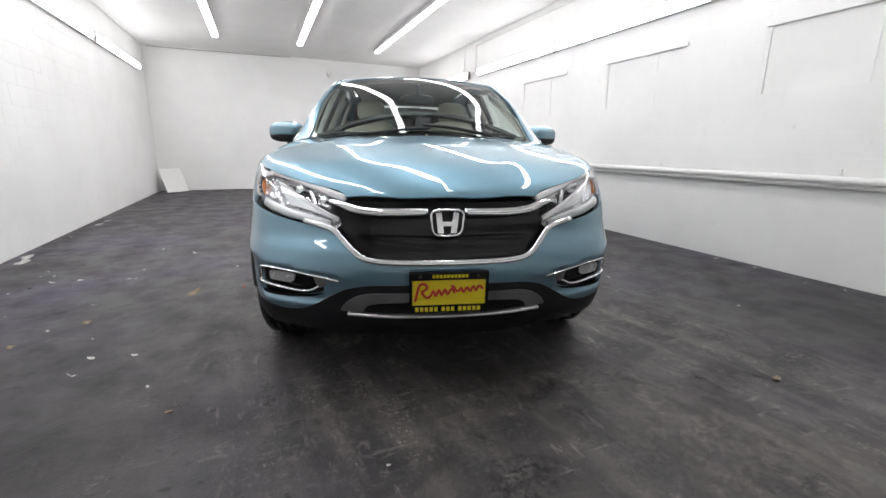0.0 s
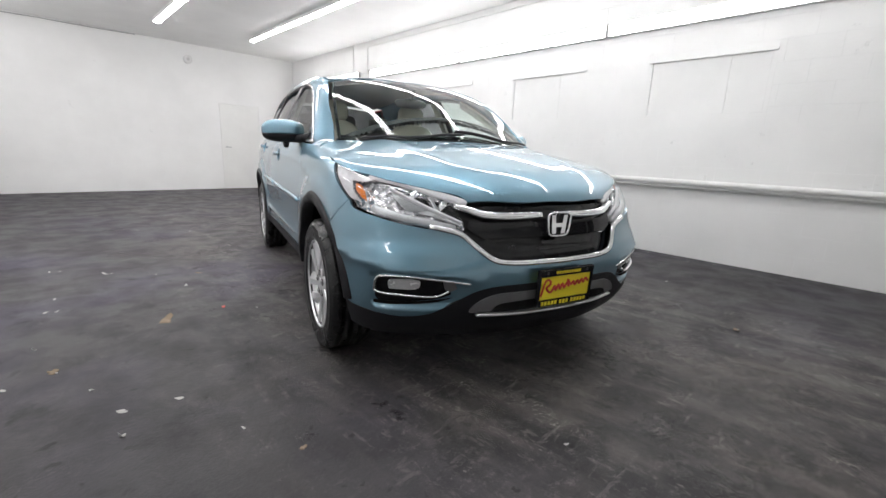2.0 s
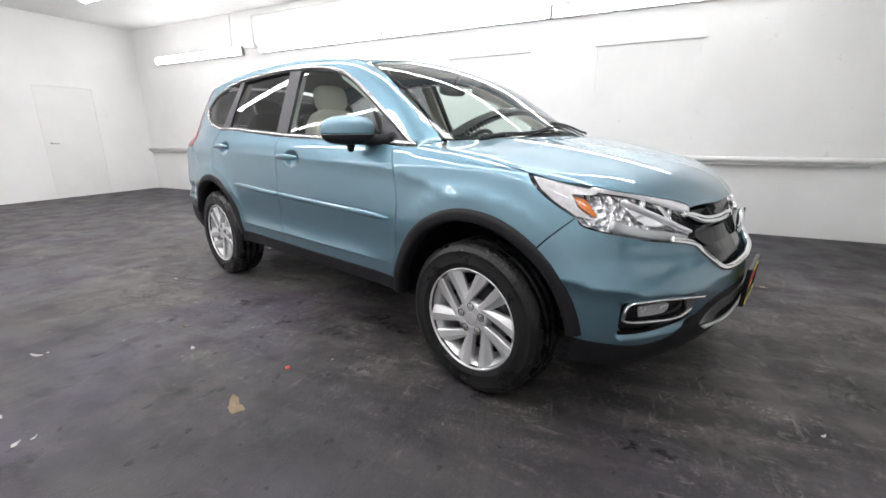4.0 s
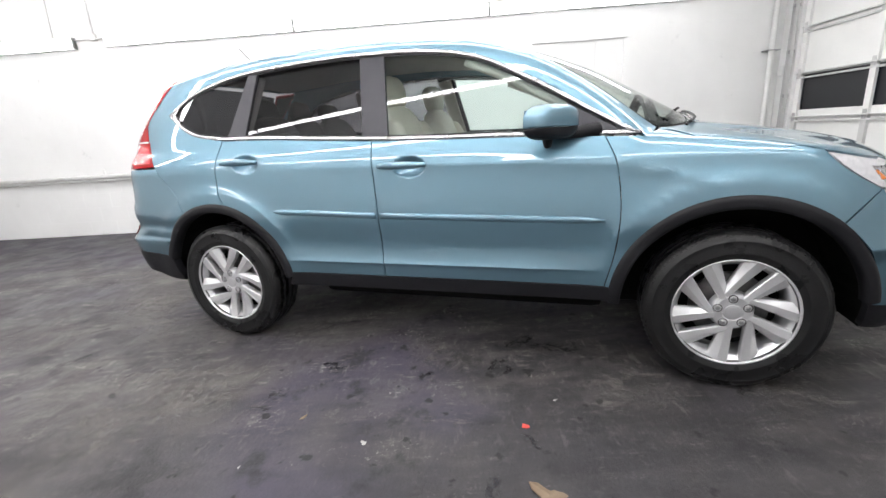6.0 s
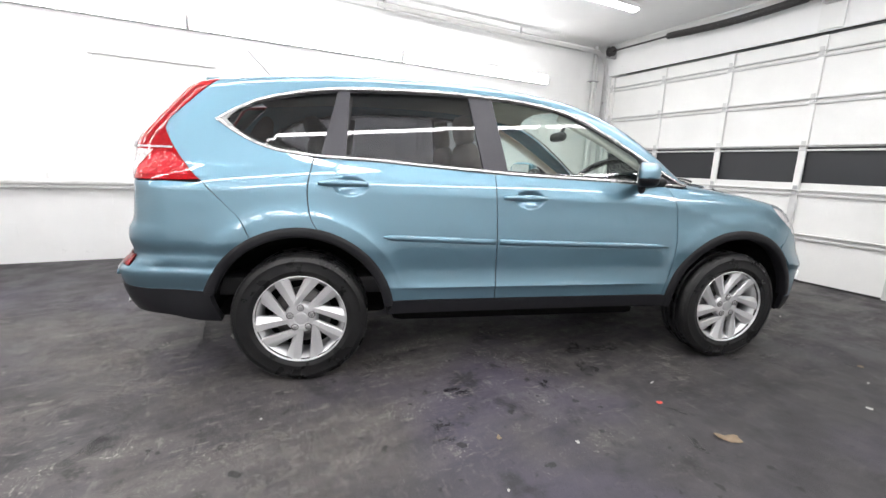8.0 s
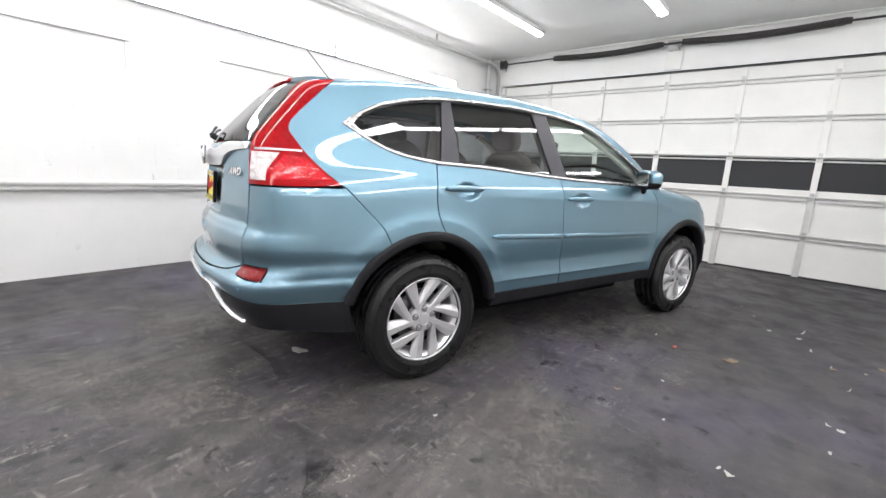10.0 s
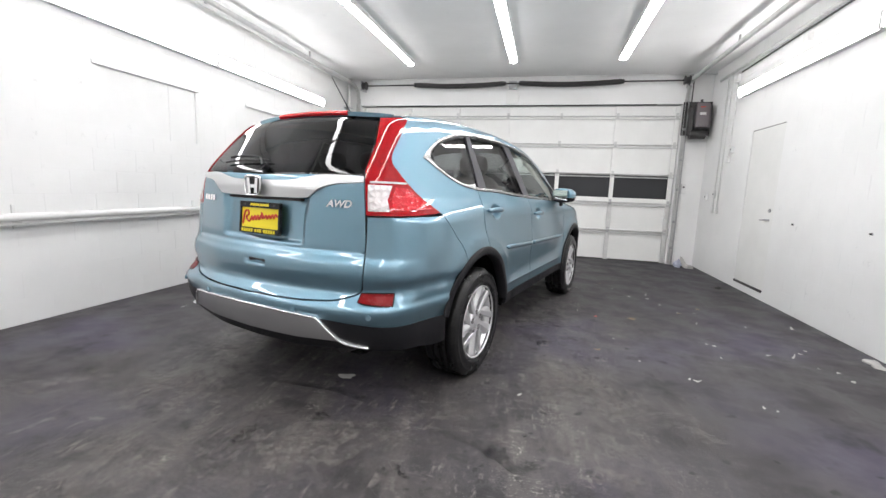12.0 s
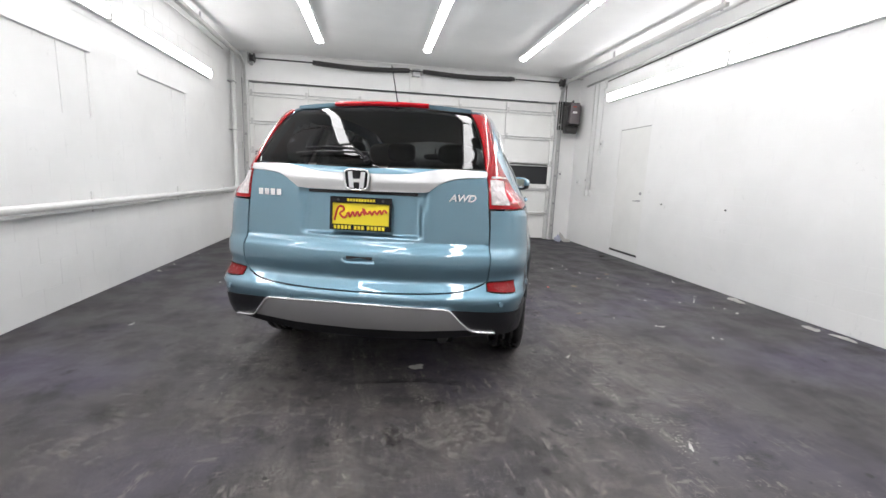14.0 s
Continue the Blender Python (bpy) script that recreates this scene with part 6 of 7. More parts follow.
def gate_shape(u, v):
    x = np.abs(u) * 1.06
    side = np.clip((0.325 - 0.10 * (1.1 - v) - x) / 0.03, 0, 1)
    side = side * side * (3 - 2 * side)
    dish = side * np.clip((v - 0.872) / 0.02, 0, 1) * np.clip((1.135 - v) / 0.02, 0, 1)
    slot = np.clip((0.075 - x) / 0.008, 0, 1) * np.clip((v - 0.748) / 0.008, 0, 1) * np.clip((0.783 - v) / 0.008, 0, 1)
    return -0.030 * dish - 0.03 * slot - 0.006 * np.exp(-((v - 0.852) / 0.006) ** 2)


tg = part("tailgate", skin("tailgate", PAINT, "rear", whole(gate), step=0.018, shape=gate_shape), None, car, "tailgate with a recessed plate panel")
bar = spline(R((0.0, 1.186), (-0.2, 1.188), (-0.33, 1.208), (-0.42, 1.219), (-0.612, 1.216)), 4)[:-1] + spline(R((-0.612, 1.216), (-0.615, 1.190)), 3)[:-1] + spline(R((-0.615, 1.190), (-0.47, 1.178), (-0.40, 1.155), (-0.35, 1.120), (-0.30, 1.104), (0.0, 1.100)), 4)
part("garnish", skin("garnish", SATIN, "rear", whole(bar), step=0.02, lift=0.010, thick=0.02, shape=lambda u, v: 0.007 * np.exp(-((v - 1.15) / 0.03) ** 2)), None, tg, "silver garnish bar across the tailgate")
part("pull_recess", box((-0.082, 2.180, 0.745), (0.082, 2.193, 0.784), 0.003), BLACK_TRIM, tg)
part("garnish_shadow", box((-0.28, 2.12, 1.085), (0.28, 2.15, 1.099), 0.004), BLACK_TRIM, tg)
emblem((0.012, 2.192, 1.155), tg, 0.118, 0.098, -1)
plate((0.0, 2.168, 0.985), car, -1, 4)


def badge_bars(x0, x1, z0, z1, count):
    e = new("model_badge")
    e.parent = tg
    tagged(e, "chrome model badge as plain bars")
    for k in range(count):
        a, b = x0 + (x1 - x0) * k / count, x0 + (x1 - x0) * (k + 0.78) / count
        pts = R((a, z0), (b, z0), (b, z1), (a, z1))
        part("bar", skin("bar", CHROME, "rear", pts, lift=0.006, thick=0.006, step=0.03), None, e)


badge_bars(0.575, 0.425, 1.058, 1.090, 4)


def badge_word(word, x0, x1, z, size):
    """Raised chrome letters, laid on the tailgate."""
    cu = bpy.data.curves.new("badge_text", "FONT")
    cu.body, cu.size, cu.extrude, cu.offset, cu.shear, cu.align_x = word, size, 0.003, 0.0014, 0.25, "CENTER"
    tmp = bpy.data.objects.new("tmp", cu)
    scene.collection.objects.link(tmp)
    dg = bpy.context.evaluated_depsgraph_get()
    me = bpy.data.meshes.new_from_object(tmp.evaluated_get(dg))
    bpy.data.objects.remove(tmp)
    xs = [v.co.x for v in me.vertices]
    k = (x1 - x0) / (max(xs) - min(xs))
    mid = (max(xs) + min(xs)) / 2
    P = np.array([((x0 + x1) / 2 + (v.co.x - mid) * k, z + v.co.y, v.co.z) for v in me.vertices])
    p = solve("tail", P[:, 0], P[:, 1])
    g = gradient(p)
    p = p + g * (0.005 + P[:, 2:3])
    for v, c in zip(me.vertices, p):
        v.co = c
    me.materials.clear()
    me.materials.append(CHROME)
    part("drive_badge", me, None, tg, "chrome AWD badge")


badge_word("AWD", -0.435, -0.570, 1.068, 0.048)

# rear window, spoiler, wiper, aerial
rg = spline(R((0.0, 1.226), (-0.35, 1.232), (-0.603, 1.232)), 4)[:-1] + spline(R((-0.603, 1.232), (-0.594, 1.29), (-0.572, 1.374), (-0.540, 1.455), (-0.498, 1.520)), 4)[:-1] + spline(R((-0.498, 1.520), (-0.25, 1.545), (0.0, 1.552)), 4)
part("rear_window", skin("rear_window", REAR_GLASS, "rear", whole(rg), lift=-0.004, thick=0.0, step=0.03), None, car, "dark tinted rear window")
sp = spline([(0.0, 1.730), (-0.25, 1.720), (-0.503, 1.686)], 5)[:-1] + spline([(-0.503, 1.686), (-0.505, 1.76)], 3)[:-1] + spline([(-0.505, 1.76), (-0.25, 1.80), (0.0, 1.812)], 5)
spoiler = part("spoiler", skin("spoiler", PAINT, "top", whole(sp), lift=0.007, thick=0.02, step=0.03, shape=lambda x, y: 0.008 * np.clip((y - 1.72) / 0.09, 0, 1)), None, car)
bl = on_form("top", [(-0.27 + 0.54 * k / 12, 1.806 - 0.16 * (-0.27 + 0.54 * k / 12) ** 2) for k in range(13)], 0.004)
part("brake_light", strip(bl, [(0, 0.75, 0.66)] * 13, 0.021, 0.014), BRIGHT_RED, spoiler, "red high brake light")
w = part("rear_wiper", tube(on_form("rear", spline(R((-0.02, 1.245), (0.05, 1.285), (0.2, 1.292), (0.30, 1.285)), 4), 0.03), [0.011] + [0.006] * 12, 8), CLAD, car, "black rear wiper")
part("blade", tube(on_form("rear", R((-0.02, 1.282), (0.1, 1.283), (0.22, 1.281), (0.36, 1.270)), 0.012), 0.006, 6), RUBBER, w)
part("washer_cap", tube(on_form("rear", R((-0.02, 1.245)), 0.0) + on_form("rear", R((-0.02, 1.245)), 0.03), 0.017, 12), CLAD, w)
base = on_form("top", [(-0.02, 1.46)])[0]
an = part("aerial", tube([base + Vector((0, 0.0, -0.005)), base + Vector((0, 0.03, 0.02))], [0.022, 0.012], 12), BLACK_TRIM, car, "thin black roof aerial")
part("whip", tube([base + Vector((0, 0.028, 0.018)), base + Vector((0, 0.20, 0.20))], [0.004, 0.0025], 6), BLACK_TRIM, an)
part("exhaust", tube([(-0.42, 1.7, 0.27), (-0.42, 2.0, 0.30)], 0.03, 16), DARK_STEEL, car, "dark exhaust tailpipe")

# ---- mirrors ----


def superellipsoid(centre, size, power=2.6, nu=28, nv=16):
    bm = bmesh.new()
    grid = []
    for j in range(nv + 1):
        ph = -math.pi / 2 + math.pi * j / nv
        row = []
        for i in range(nu):
            th = 2 * math.pi * i / nu
            d = Vector((math.cos(ph) * math.cos(th), math.cos(ph) * math.sin(th), math.sin(ph)))
            r = sum(abs(c) ** power for c in d) ** (-1 / power)
            row.append(bm.verts.new(Vector(centre) + Vector([d[k] * r * size[k] for k in range(3)])))
        grid.append(row)
    for a, b in zip(grid, grid[1:]):
        for i in range(nu):
            bm.faces.new((a[i], a[(i + 1) % nu], b[(i + 1) % nu], b[i]))
    bmesh.ops.remove_doubles(bm, verts=bm.verts[:], dist=1e-5)
    bmesh.ops.recalc_face_normals(bm, faces=bm.faces[:])
    return bm


def halved(bm, keep_above, seam=0.0):
    """Cut a closed form level with its seam and close the cut."""
    bmesh.ops.bisect_plane(bm, geom=bm.verts[:] + bm.edges[:] + bm.faces[:], plane_co=(0, 0, seam), plane_no=(0, 0, 1), clear_inner=keep_above, clear_outer=not keep_above)
    bmesh.ops.holes_fill(bm, edges=[e for e in bm.edges if e.is_boundary], sides=0)
    bmesh.ops.recalc_face_normals(bm, faces=bm.faces[:])
    return bm


def mirror_form(scale, f):
    """A wide housing: round to the front, cut flat to the rear, thinner towards its outer end."""
    bm = superellipsoid((0, 0, 0), (0.130 * scale, 0.088 * scale, 0.070), 4.0, 36, 20)
    for v in bm.verts:
        out = v.co.x * f / 0.12
        v.co.y *= (1.0 if v.co.y < 0 else 0.35) * (1.0 - 0.10 * out)
        v.co.z *= 1.0 - 0.12 * max(0.0, out) ** 2
        if v.co.z > 0:
            v.co.z += 0.010 * min(1.0, v.co.z / 0.05) * -abs(out) ** 3
    return bm


for f in (-1, 1):
    place = Matrix.Translation((f * 0.922, -0.596, 1.150)) @ Matrix.Rotation(radians(f * 33), 4, "Z")
    bm = halved(mirror_form(1.0, f), True, -0.020)
    bmesh.ops.transform(bm, verts=bm.verts[:], matrix=place)
    mr = part("door_mirror", bm, PAINT, car, "blue door mirror with a black lower half", smooth=True)
    bm = halved(mirror_form(0.985, f), False, -0.0215)
    bmesh.ops.transform(bm, verts=bm.verts[:], matrix=place)
    part("mirror_base", bm, CLAD, mr, "black lower mirror cover", smooth=True)
    bm = bmesh.new()
    tube_into(bm, [Vector((f * 0.800, -0.80, 1.108)), Vector((f * 0.822, -0.745, 1.105)), Vector((f * 0.86, -0.675, 1.102)), Vector((f * 0.885, -0.64, 1.100))], [0.042, 0.034, 0.030, 0.028], 14)
    for v in bm.verts:
        v.co.z = 1.104 + (v.co.z - 1.104) * 0.8
    part("mirror_arm", bm, CLAD, mr, "black mirror foot", smooth=True)
    part("mirror_nub", tube([(f * 0.912, -0.600, 1.085), (f * 0.912, -0.602, 1.050), (f * 0.912, -0.603, 1.046)], [0.024, 0.015, 0.008], 14), CLAD, mr, smooth=True)
    bm = box((-0.100, 0.0310, -0.046), (0.100, 0.0345, 0.050), 0.002)
    bmesh.ops.transform(bm, verts=bm.verts[:], matrix=place)
    part("mirror_glass", bm, CHROME, mr, "mirror glass")

# ---- wheels ----


def lathe(profile, sides=64):
    """Turn (radius, x) points about the axle."""
    bm = bmesh.new()
    rows = [[bm.verts.new((x, r * math.cos(2 * math.pi * k / sides), r * math.sin(2 * math.pi * k / sides))) for k in range(sides)] for r, x in profile]
    for a, b in zip(rows, rows[1:]):
        for k in range(sides):
            bm.faces.new((a[k], a[(k + 1) % sides], b[(k + 1) % sides], b[k]))
    bmesh.ops.recalc_face_normals(bm, faces=bm.faces[:])
    return bm


def spoke_mesh(side):
    """One blade of a pair: the slot between the pair is straight and set off the axle, the outer flank falls away in a facet."""
    bm = bmesh.new()
    rows = []
    n = 12
    for i in range(n + 1):
        t = i / n
        r = 0.034 + (0.2285 - 0.034) * t
        near = 0.0205 + 0.0005 * t
        far = near + 0.029 + 0.053 * t
        dep = 0.002 - 0.011 * t + 0.004 * math.sin(math.pi * t)
        h = 0.034 - 0.006 * t
        ridge = near + (far - near) * (0.62 - 0.14 * t)
        prof = [(near, -h), (near, -0.005), (near + 0.004, -0.001), (ridge, 0.001), (ridge + 0.004, -0.001), (far - 0.003, -0.010 - 0.004 * t), (far, -0.017), (far, -h)]
        rows.append([bm.verts.new((-(d - dep), r, SLOT_OFF + side * u)) for u, d in prof])
    for a, b in zip(rows, rows[1:]):
        for k in range(7):
            bm.faces.new((a[k], a[k + 1], b[k + 1], b[k]))
    bm.faces.new(rows[0])
    bm.faces.new(rows[-1][::-1])
    bmesh.ops.recalc_face_normals(bm, faces=bm.faces[:])
    return mesh_from("spoke", bm, ALLOY)


SLOT_OFF = -0.036   # how far the slots pass the axle
# alloy like the rim; its dark colour stands for the shade behind the spokes
BARREL = surface("shaded_barrel", (0.050, 0.050, 0.050), (0.034, 0.034, 0.034), rough=(0.4, 0.55), metal=0.3, scale=18)
FACE = -0.090   # the wheel's face, outwards along -x from its middle
SPOKES = [spoke_mesh(-1), spoke_mesh(1)]
tyre_me = mesh_from("tyre", lathe([(0.226, 0.095), (0.232, 0.104), (0.255, 0.112), (0.29, 0.114), (0.318, 0.108), (0.332, 0.100), (0.340, 0.090), (0.3445, 0.078), (0.3445, 0.050), (0.336, 0.049), (0.336, 0.043), (0.345, 0.042), (0.345, 0.012), (0.336, 0.011), (0.336, -0.011), (0.345, -0.012), (0.345, -0.042), (0.336, -0.043), (0.336, -0.049), (0.3445, -0.050), (0.3445, -0.078), (0.340, -0.090), (0.332, -0.100), (0.318, -0.108), (0.312, -0.111), (0.310, -0.113), (0.306, -0.1135), (0.304, -0.1125), (0.29, -0.114), (0.262, -0.1135), (0.258, -0.1145), (0.254, -0.1125), (0.240, -0.108), (0.232, -0.104), (0.226, -0.095)], 96), RUBBER, True)
rim_me = mesh_from("rim", lathe([(0.205, 0.09), (0.225, 0.098), (0.205, 0.085), (0.198, 0.0), (0.200, -0.060), (0.214, -0.080), (0.226, -0.092), (0.2335, -0.102), (0.2325, -0.1065), (0.229, -0.1075), (0.2262, -0.1060), (0.2245, -0.098)], 96), ALLOY, True)
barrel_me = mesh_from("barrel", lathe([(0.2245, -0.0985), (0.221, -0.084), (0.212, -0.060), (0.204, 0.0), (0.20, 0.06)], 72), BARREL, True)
hub_me = mesh_from("hub", lathe([(0.086, -0.050), (0.080, -0.076), (0.074, -0.0850), (0.064, -0.0886), (0.040, -0.0890), (0.036, -0.0865), (0.031, -0.0865), (0.030, -0.0905), (0.018, -0.0920), (0.0005, -0.0925)], 48), ALLOY, False)
DISC_GREY = surface("worn_disc_steel", (0.20, 0.20, 0.20), (0.13, 0.12, 0.12), rough=(0.35, 0.5), metal=0.7, scale=30)
disc_me = mesh_from("brake_disc", lathe([(0.06, -0.02), (0.15, -0.022), (0.15, -0.004), (0.06, -0.004)], 48), DISC_GREY, True)
back_me = mesh_from("backing_plate", lathe([(0.002, 0.02), (0.195, 0.02)], 40), UNDER, False)
nut = bmesh.new()
tube_into(nut, [(-0.070, 0, 0), (-0.094, 0, 0), (-0.097, 0, 0)], [0.0105, 0.0105, 0.007], 6)
nut_me = mesh_from("lug_nut", nut, STEEL)
hole_me = mesh_from("lug_well", lathe([(0.0185, -0.0870), (0.0175, -0.0905), (0.0145, -0.0905), (0.0135, -0.0870)], 20), GREY_BOX, True)
rib = bmesh.new()
for k in range(96):
    a = 2 * math.pi * k / 96
    for s in (-1, 1):
        m = Matrix.Rotation(a, 4, "X")
        q = [m @ Vector((s * x, y, z)) for x, y, z in ((0.081, 0.3435, -0.0045), (0.103, 0.328, -0.0045), (0.103, 0.328, 0.0045), (0.081, 0.3435, 0.0045))]
        o = [m @ Vector((s * x, y, z)) for x, y, z in ((0.082, 0.3455, -0.0035), (0.1042, 0.3295, -0.0035), (0.1042, 0.3295, 0.0035), (0.082, 0.3455, 0.0035))]
        a4, b4 = [rib.verts.new(v) for v in q], [rib.verts.new(v) for v in o]
        for i in range(4):
            rib.faces.new((a4[i], a4[(i + 1) % 4], b4[(i + 1) % 4], b4[i]))
        rib.faces.new(b4)
bmesh.ops.recalc_face_normals(rib, faces=rib.faces[:])
tread_me = mesh_from("tread", rib, RUBBER)


def wheel(k, f, start):
    """Wheel k of the right (f = -1) or left (f = 1) side, a child of the car."""
    w = new("wheel")
    w.parent = car
    turn = Matrix.Identity(4) if f < 0 else Matrix.Rotation(math.pi, 4, "Z")
    w.matrix_local = Matrix.Translation((f * WHEEL_X, WHEEL_Y[k], WHEEL_R)) @ turn @ Matrix.Rotation(radians(start), 4, "X")
    tagged(w, "silver alloy wheel with five paired spokes and black tyre")
    part("tyre", tyre_me, None, w, "black tyre with a ribbed tread")
    tagged(part("tread", tread_me, None, w), kind="stuff")
    part("rim", rim_me, None, w)
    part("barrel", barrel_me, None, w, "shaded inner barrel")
    part("hub", hub_me, None, w)
    part("brake_disc", disc_me, None, w)
    part("backing_plate", back_me, None, w)
    for i in range(5):
        for sm in SPOKES:
            s = part("spoke", sm, None, w)
            s.matrix_local = Matrix.Rotation(radians(72 * i), 4, "X") @ Matrix.Translation((FACE, 0, 0))
        for nm, me in (("lug_nut", nut_me), ("lug_well", hole_me)):
            n = part(nm, me, None, w)
            n.matrix_local = Matrix.Rotation(radians(72 * i + 29), 4, "X") @ Matrix.Translation((0, 0.057, 0))


wheel(0, -1, 58)
wheel(1, -1, 59)
wheel(0, 1, 10)
wheel(1, 1, 40)

# wheel wells, floor pan, bulkheads
for k in (0, 1):
    for f in (-1, 1):
        bm = bmesh.new()
        rows = []
        for i in range(25):
            a = radians(0 + (187 if k == 0 else 180) * i / 24)
            r = ARCH_IN[k] + 0.014
            y, z = WHEEL_Y[k] + r * math.cos(a), WHEEL_R + r * math.sin(a)
            xo = abs(solve("side", [y], [z])[0][0]) - 0.012
            rows.append([bm.verts.new((f * xo, y, z)), bm.verts.new((f * 0.50, y, z))])
        for a, b in zip(rows, rows[1:]):
            bm.faces.new((a[0], a[1], b[1], b[0]))
        bm.faces.new([r[1] for r in rows])
        part("wheel_well", bm, UNDER, car, "black wheel arch liner", smooth=False)
part("floor_pan", box((-0.64, -0.86, 0.215), (0.64, 0.78, 0.40), 0.06), UNDER, car, "dark underbody")
part("sill_beam", box((-0.80, -0.86, 0.34), (0.80, 0.78, 0.40), 0.01), UNDER, car)
part("subframe", box((-0.48, -1.95, 0.20), (0.48, -0.88, 0.38), 0.05), UNDER, car)
part("rear_subframe", box((-0.48, 0.80, 0.22), (0.48, 1.90, 0.46), 0.05), UNDER, car)
part("front_beam", box((-0.62, -2.0, 0.30), (0.62, -1.80, 0.52), 0.03), UNDER, car)
part("rear_beam", box((-0.60, 1.78, 0.38), (0.60, 2.02, 0.52), 0.03), UNDER, car)
part("engine_block", box((-0.48, -1.95, 0.40), (0.48, -1.02, 0.80), 0.05), UNDER, car)

# ---- cabin ----
part("cabin_floor", box((-0.70, -0.95, 0.42), (0.70, 1.95, 0.52), 0.02), BLACK_TRIM, car)
part("load_floor", box((-0.48, 1.1, 0.52), (0.48, 2.05, 0.78), 0.02), BLACK_TRIM, car)
inner_low = loop([(-0.84, 0.52), (-0.84, 1.07)], [(-0.84, 1.07), (0.0, 1.105), (0.62, 1.138), (1.15, 1.16), (1.15, 0.90)], [(1.15, 0.90), (0.90, 0.75), (0.80, 0.52)], [(0.80, 0.52), (-0.84, 0.52)], n=4)
both("door_trim", BEIGE, "side", inner_low, car, "beige door trim", step=0.08, lift=-0.075, thick=0.0)
belt = [(-0.84 + 2.0 * k / 12, 1.075 + 0.09 * k / 12) for k in range(13)]
trim_strip("belt_rail", GREY_TRIM, "side", belt, 0.07, 0.02, car, lift=-0.06)
part("headliner", skin("headliner", HEADLINER, "top", whole(spline([(0.0, -0.30), (-0.3, -0.33), (-0.53, -0.40)], 4)[:-1] + spline([(-0.53, -0.40), (-0.52, 0.3), (-0.51, 1.3), (-0.47, 1.66)], 4)[:-1] + spline([(-0.47, 1.66), (0.0, 1.70)], 4)), lift=-0.035, thick=0.0, step=0.08), None, car, "pale headliner")
for pts, wdt in (([(-0.88, 1.12), (-0.7, 1.225), (-0.45, 1.372), (-0.2, 1.49)], 0.06), ([(0.235, 1.12), (0.27, 1.33), (0.30, 1.54)], 0.10), ([(1.10, 1.17), (1.07, 1.34), (1.045, 1.52)], 0.09)):
    trim_strip("pillar_trim", HEADLINER, "side", spline(pts, 5), wdt, 0.02, car, label="pale pillar trim", lift=-0.055)
both("quarter_trim", BLACK_TRIM, "side", loop([(1.15, 0.80), (1.15, 1.18), (1.45, 1.24), (1.66, 1.36)], [(1.66, 1.36), (1.64, 1.46), (1.70, 1.50), (1.80, 1.40), (1.90, 1.2), (1.93, 0.9)], [(1.93, 0.9), (1.15, 0.80)], n=4), car, lift=-0.05, thick=0.0, step=0.08)
dash = bmesh.new()
prof = [(-1.10, 1.06), (-0.98, 1.085), (-0.82, 1.075), (-0.66, 1.045), (-0.56, 1.00), (-0.53, 0.93), (-0.56, 0.82), (-0.66, 0.70), (-0.72, 0.55)]
rows = [[dash.verts.new((x, y + 0.06 * (x / 0.7) ** 2 * (1 if y > -1.0 else 0), z - 0.02 * (x / 0.7) ** 2)) for y, z in prof] for x in [-0.70 + 1.4 * k / 14 for k in range(15)]]
for a, b in zip(rows, rows[1:]):
    for k in range(len(prof) - 1):
        dash.faces.new((a[k], a[k + 1], b[k + 1], b[k]))
bmesh.ops.recalc_face_normals(dash, faces=dash.faces[:])
part("dashboard", dash, GREY_TRIM, car, "dark grey dashboard", smooth=True)
part("instrument_hood", superellipsoid((0.37, -0.66, 1.055), (0.19, 0.10, 0.055), 2.6), BLACK_TRIM, car, smooth=True)
sw = new("steering_wheel")
sw.parent = car
sw.matrix_local = Matrix.Translation((0.37, -0.42, 0.985)) @ Matrix.Rotation(radians(-64), 4, "X")
tagged(sw, "black leather steering wheel")
part("rim", tube([(0.185 * math.cos(2 * math.pi * k / 32), 0.185 * math.sin(2 * math.pi * k / 32), 0) for k in range(33)], 0.016, 10), BLACK_TRIM, sw, smooth=True)
part("boss", superellipsoid((0, 0, -0.01), (0.075, 0.065, 0.03), 2.6), BLACK_TRIM, sw, smooth=True)
for a in (0, 180, 250, 290):
    part("arm", tube([(0, 0, 0), (0.18 * math.cos(radians(a)), 0.18 * math.sin(radians(a)), 0)], 0.013, 8), SATIN if a > 200 else BLACK_TRIM, sw)
mirror_in = part("inner_mirror", superellipsoid((0, -0.50, 1.40), (0.125, 0.022, 0.034), 3.0), BLACK_TRIM, car, "black rear-view mirror", smooth=True)
part("mirror_stem", tube([(0, -0.515, 1.42), (0, -0.56, 1.49)], 0.012, 8), BLACK_TRIM, mirror_in)


def cushion(centre, size, tilt, material, parent, name, power=3.2):
    bm = superellipsoid((0, 0, 0), size, power, 24, 14)
    bmesh.ops.transform(bm, verts=bm.verts[:], matrix=Matrix.Translation(centre) @ Matrix.Rotation(radians(tilt), 4, "X"))
    return part(name, bm, material, parent, smooth=True)


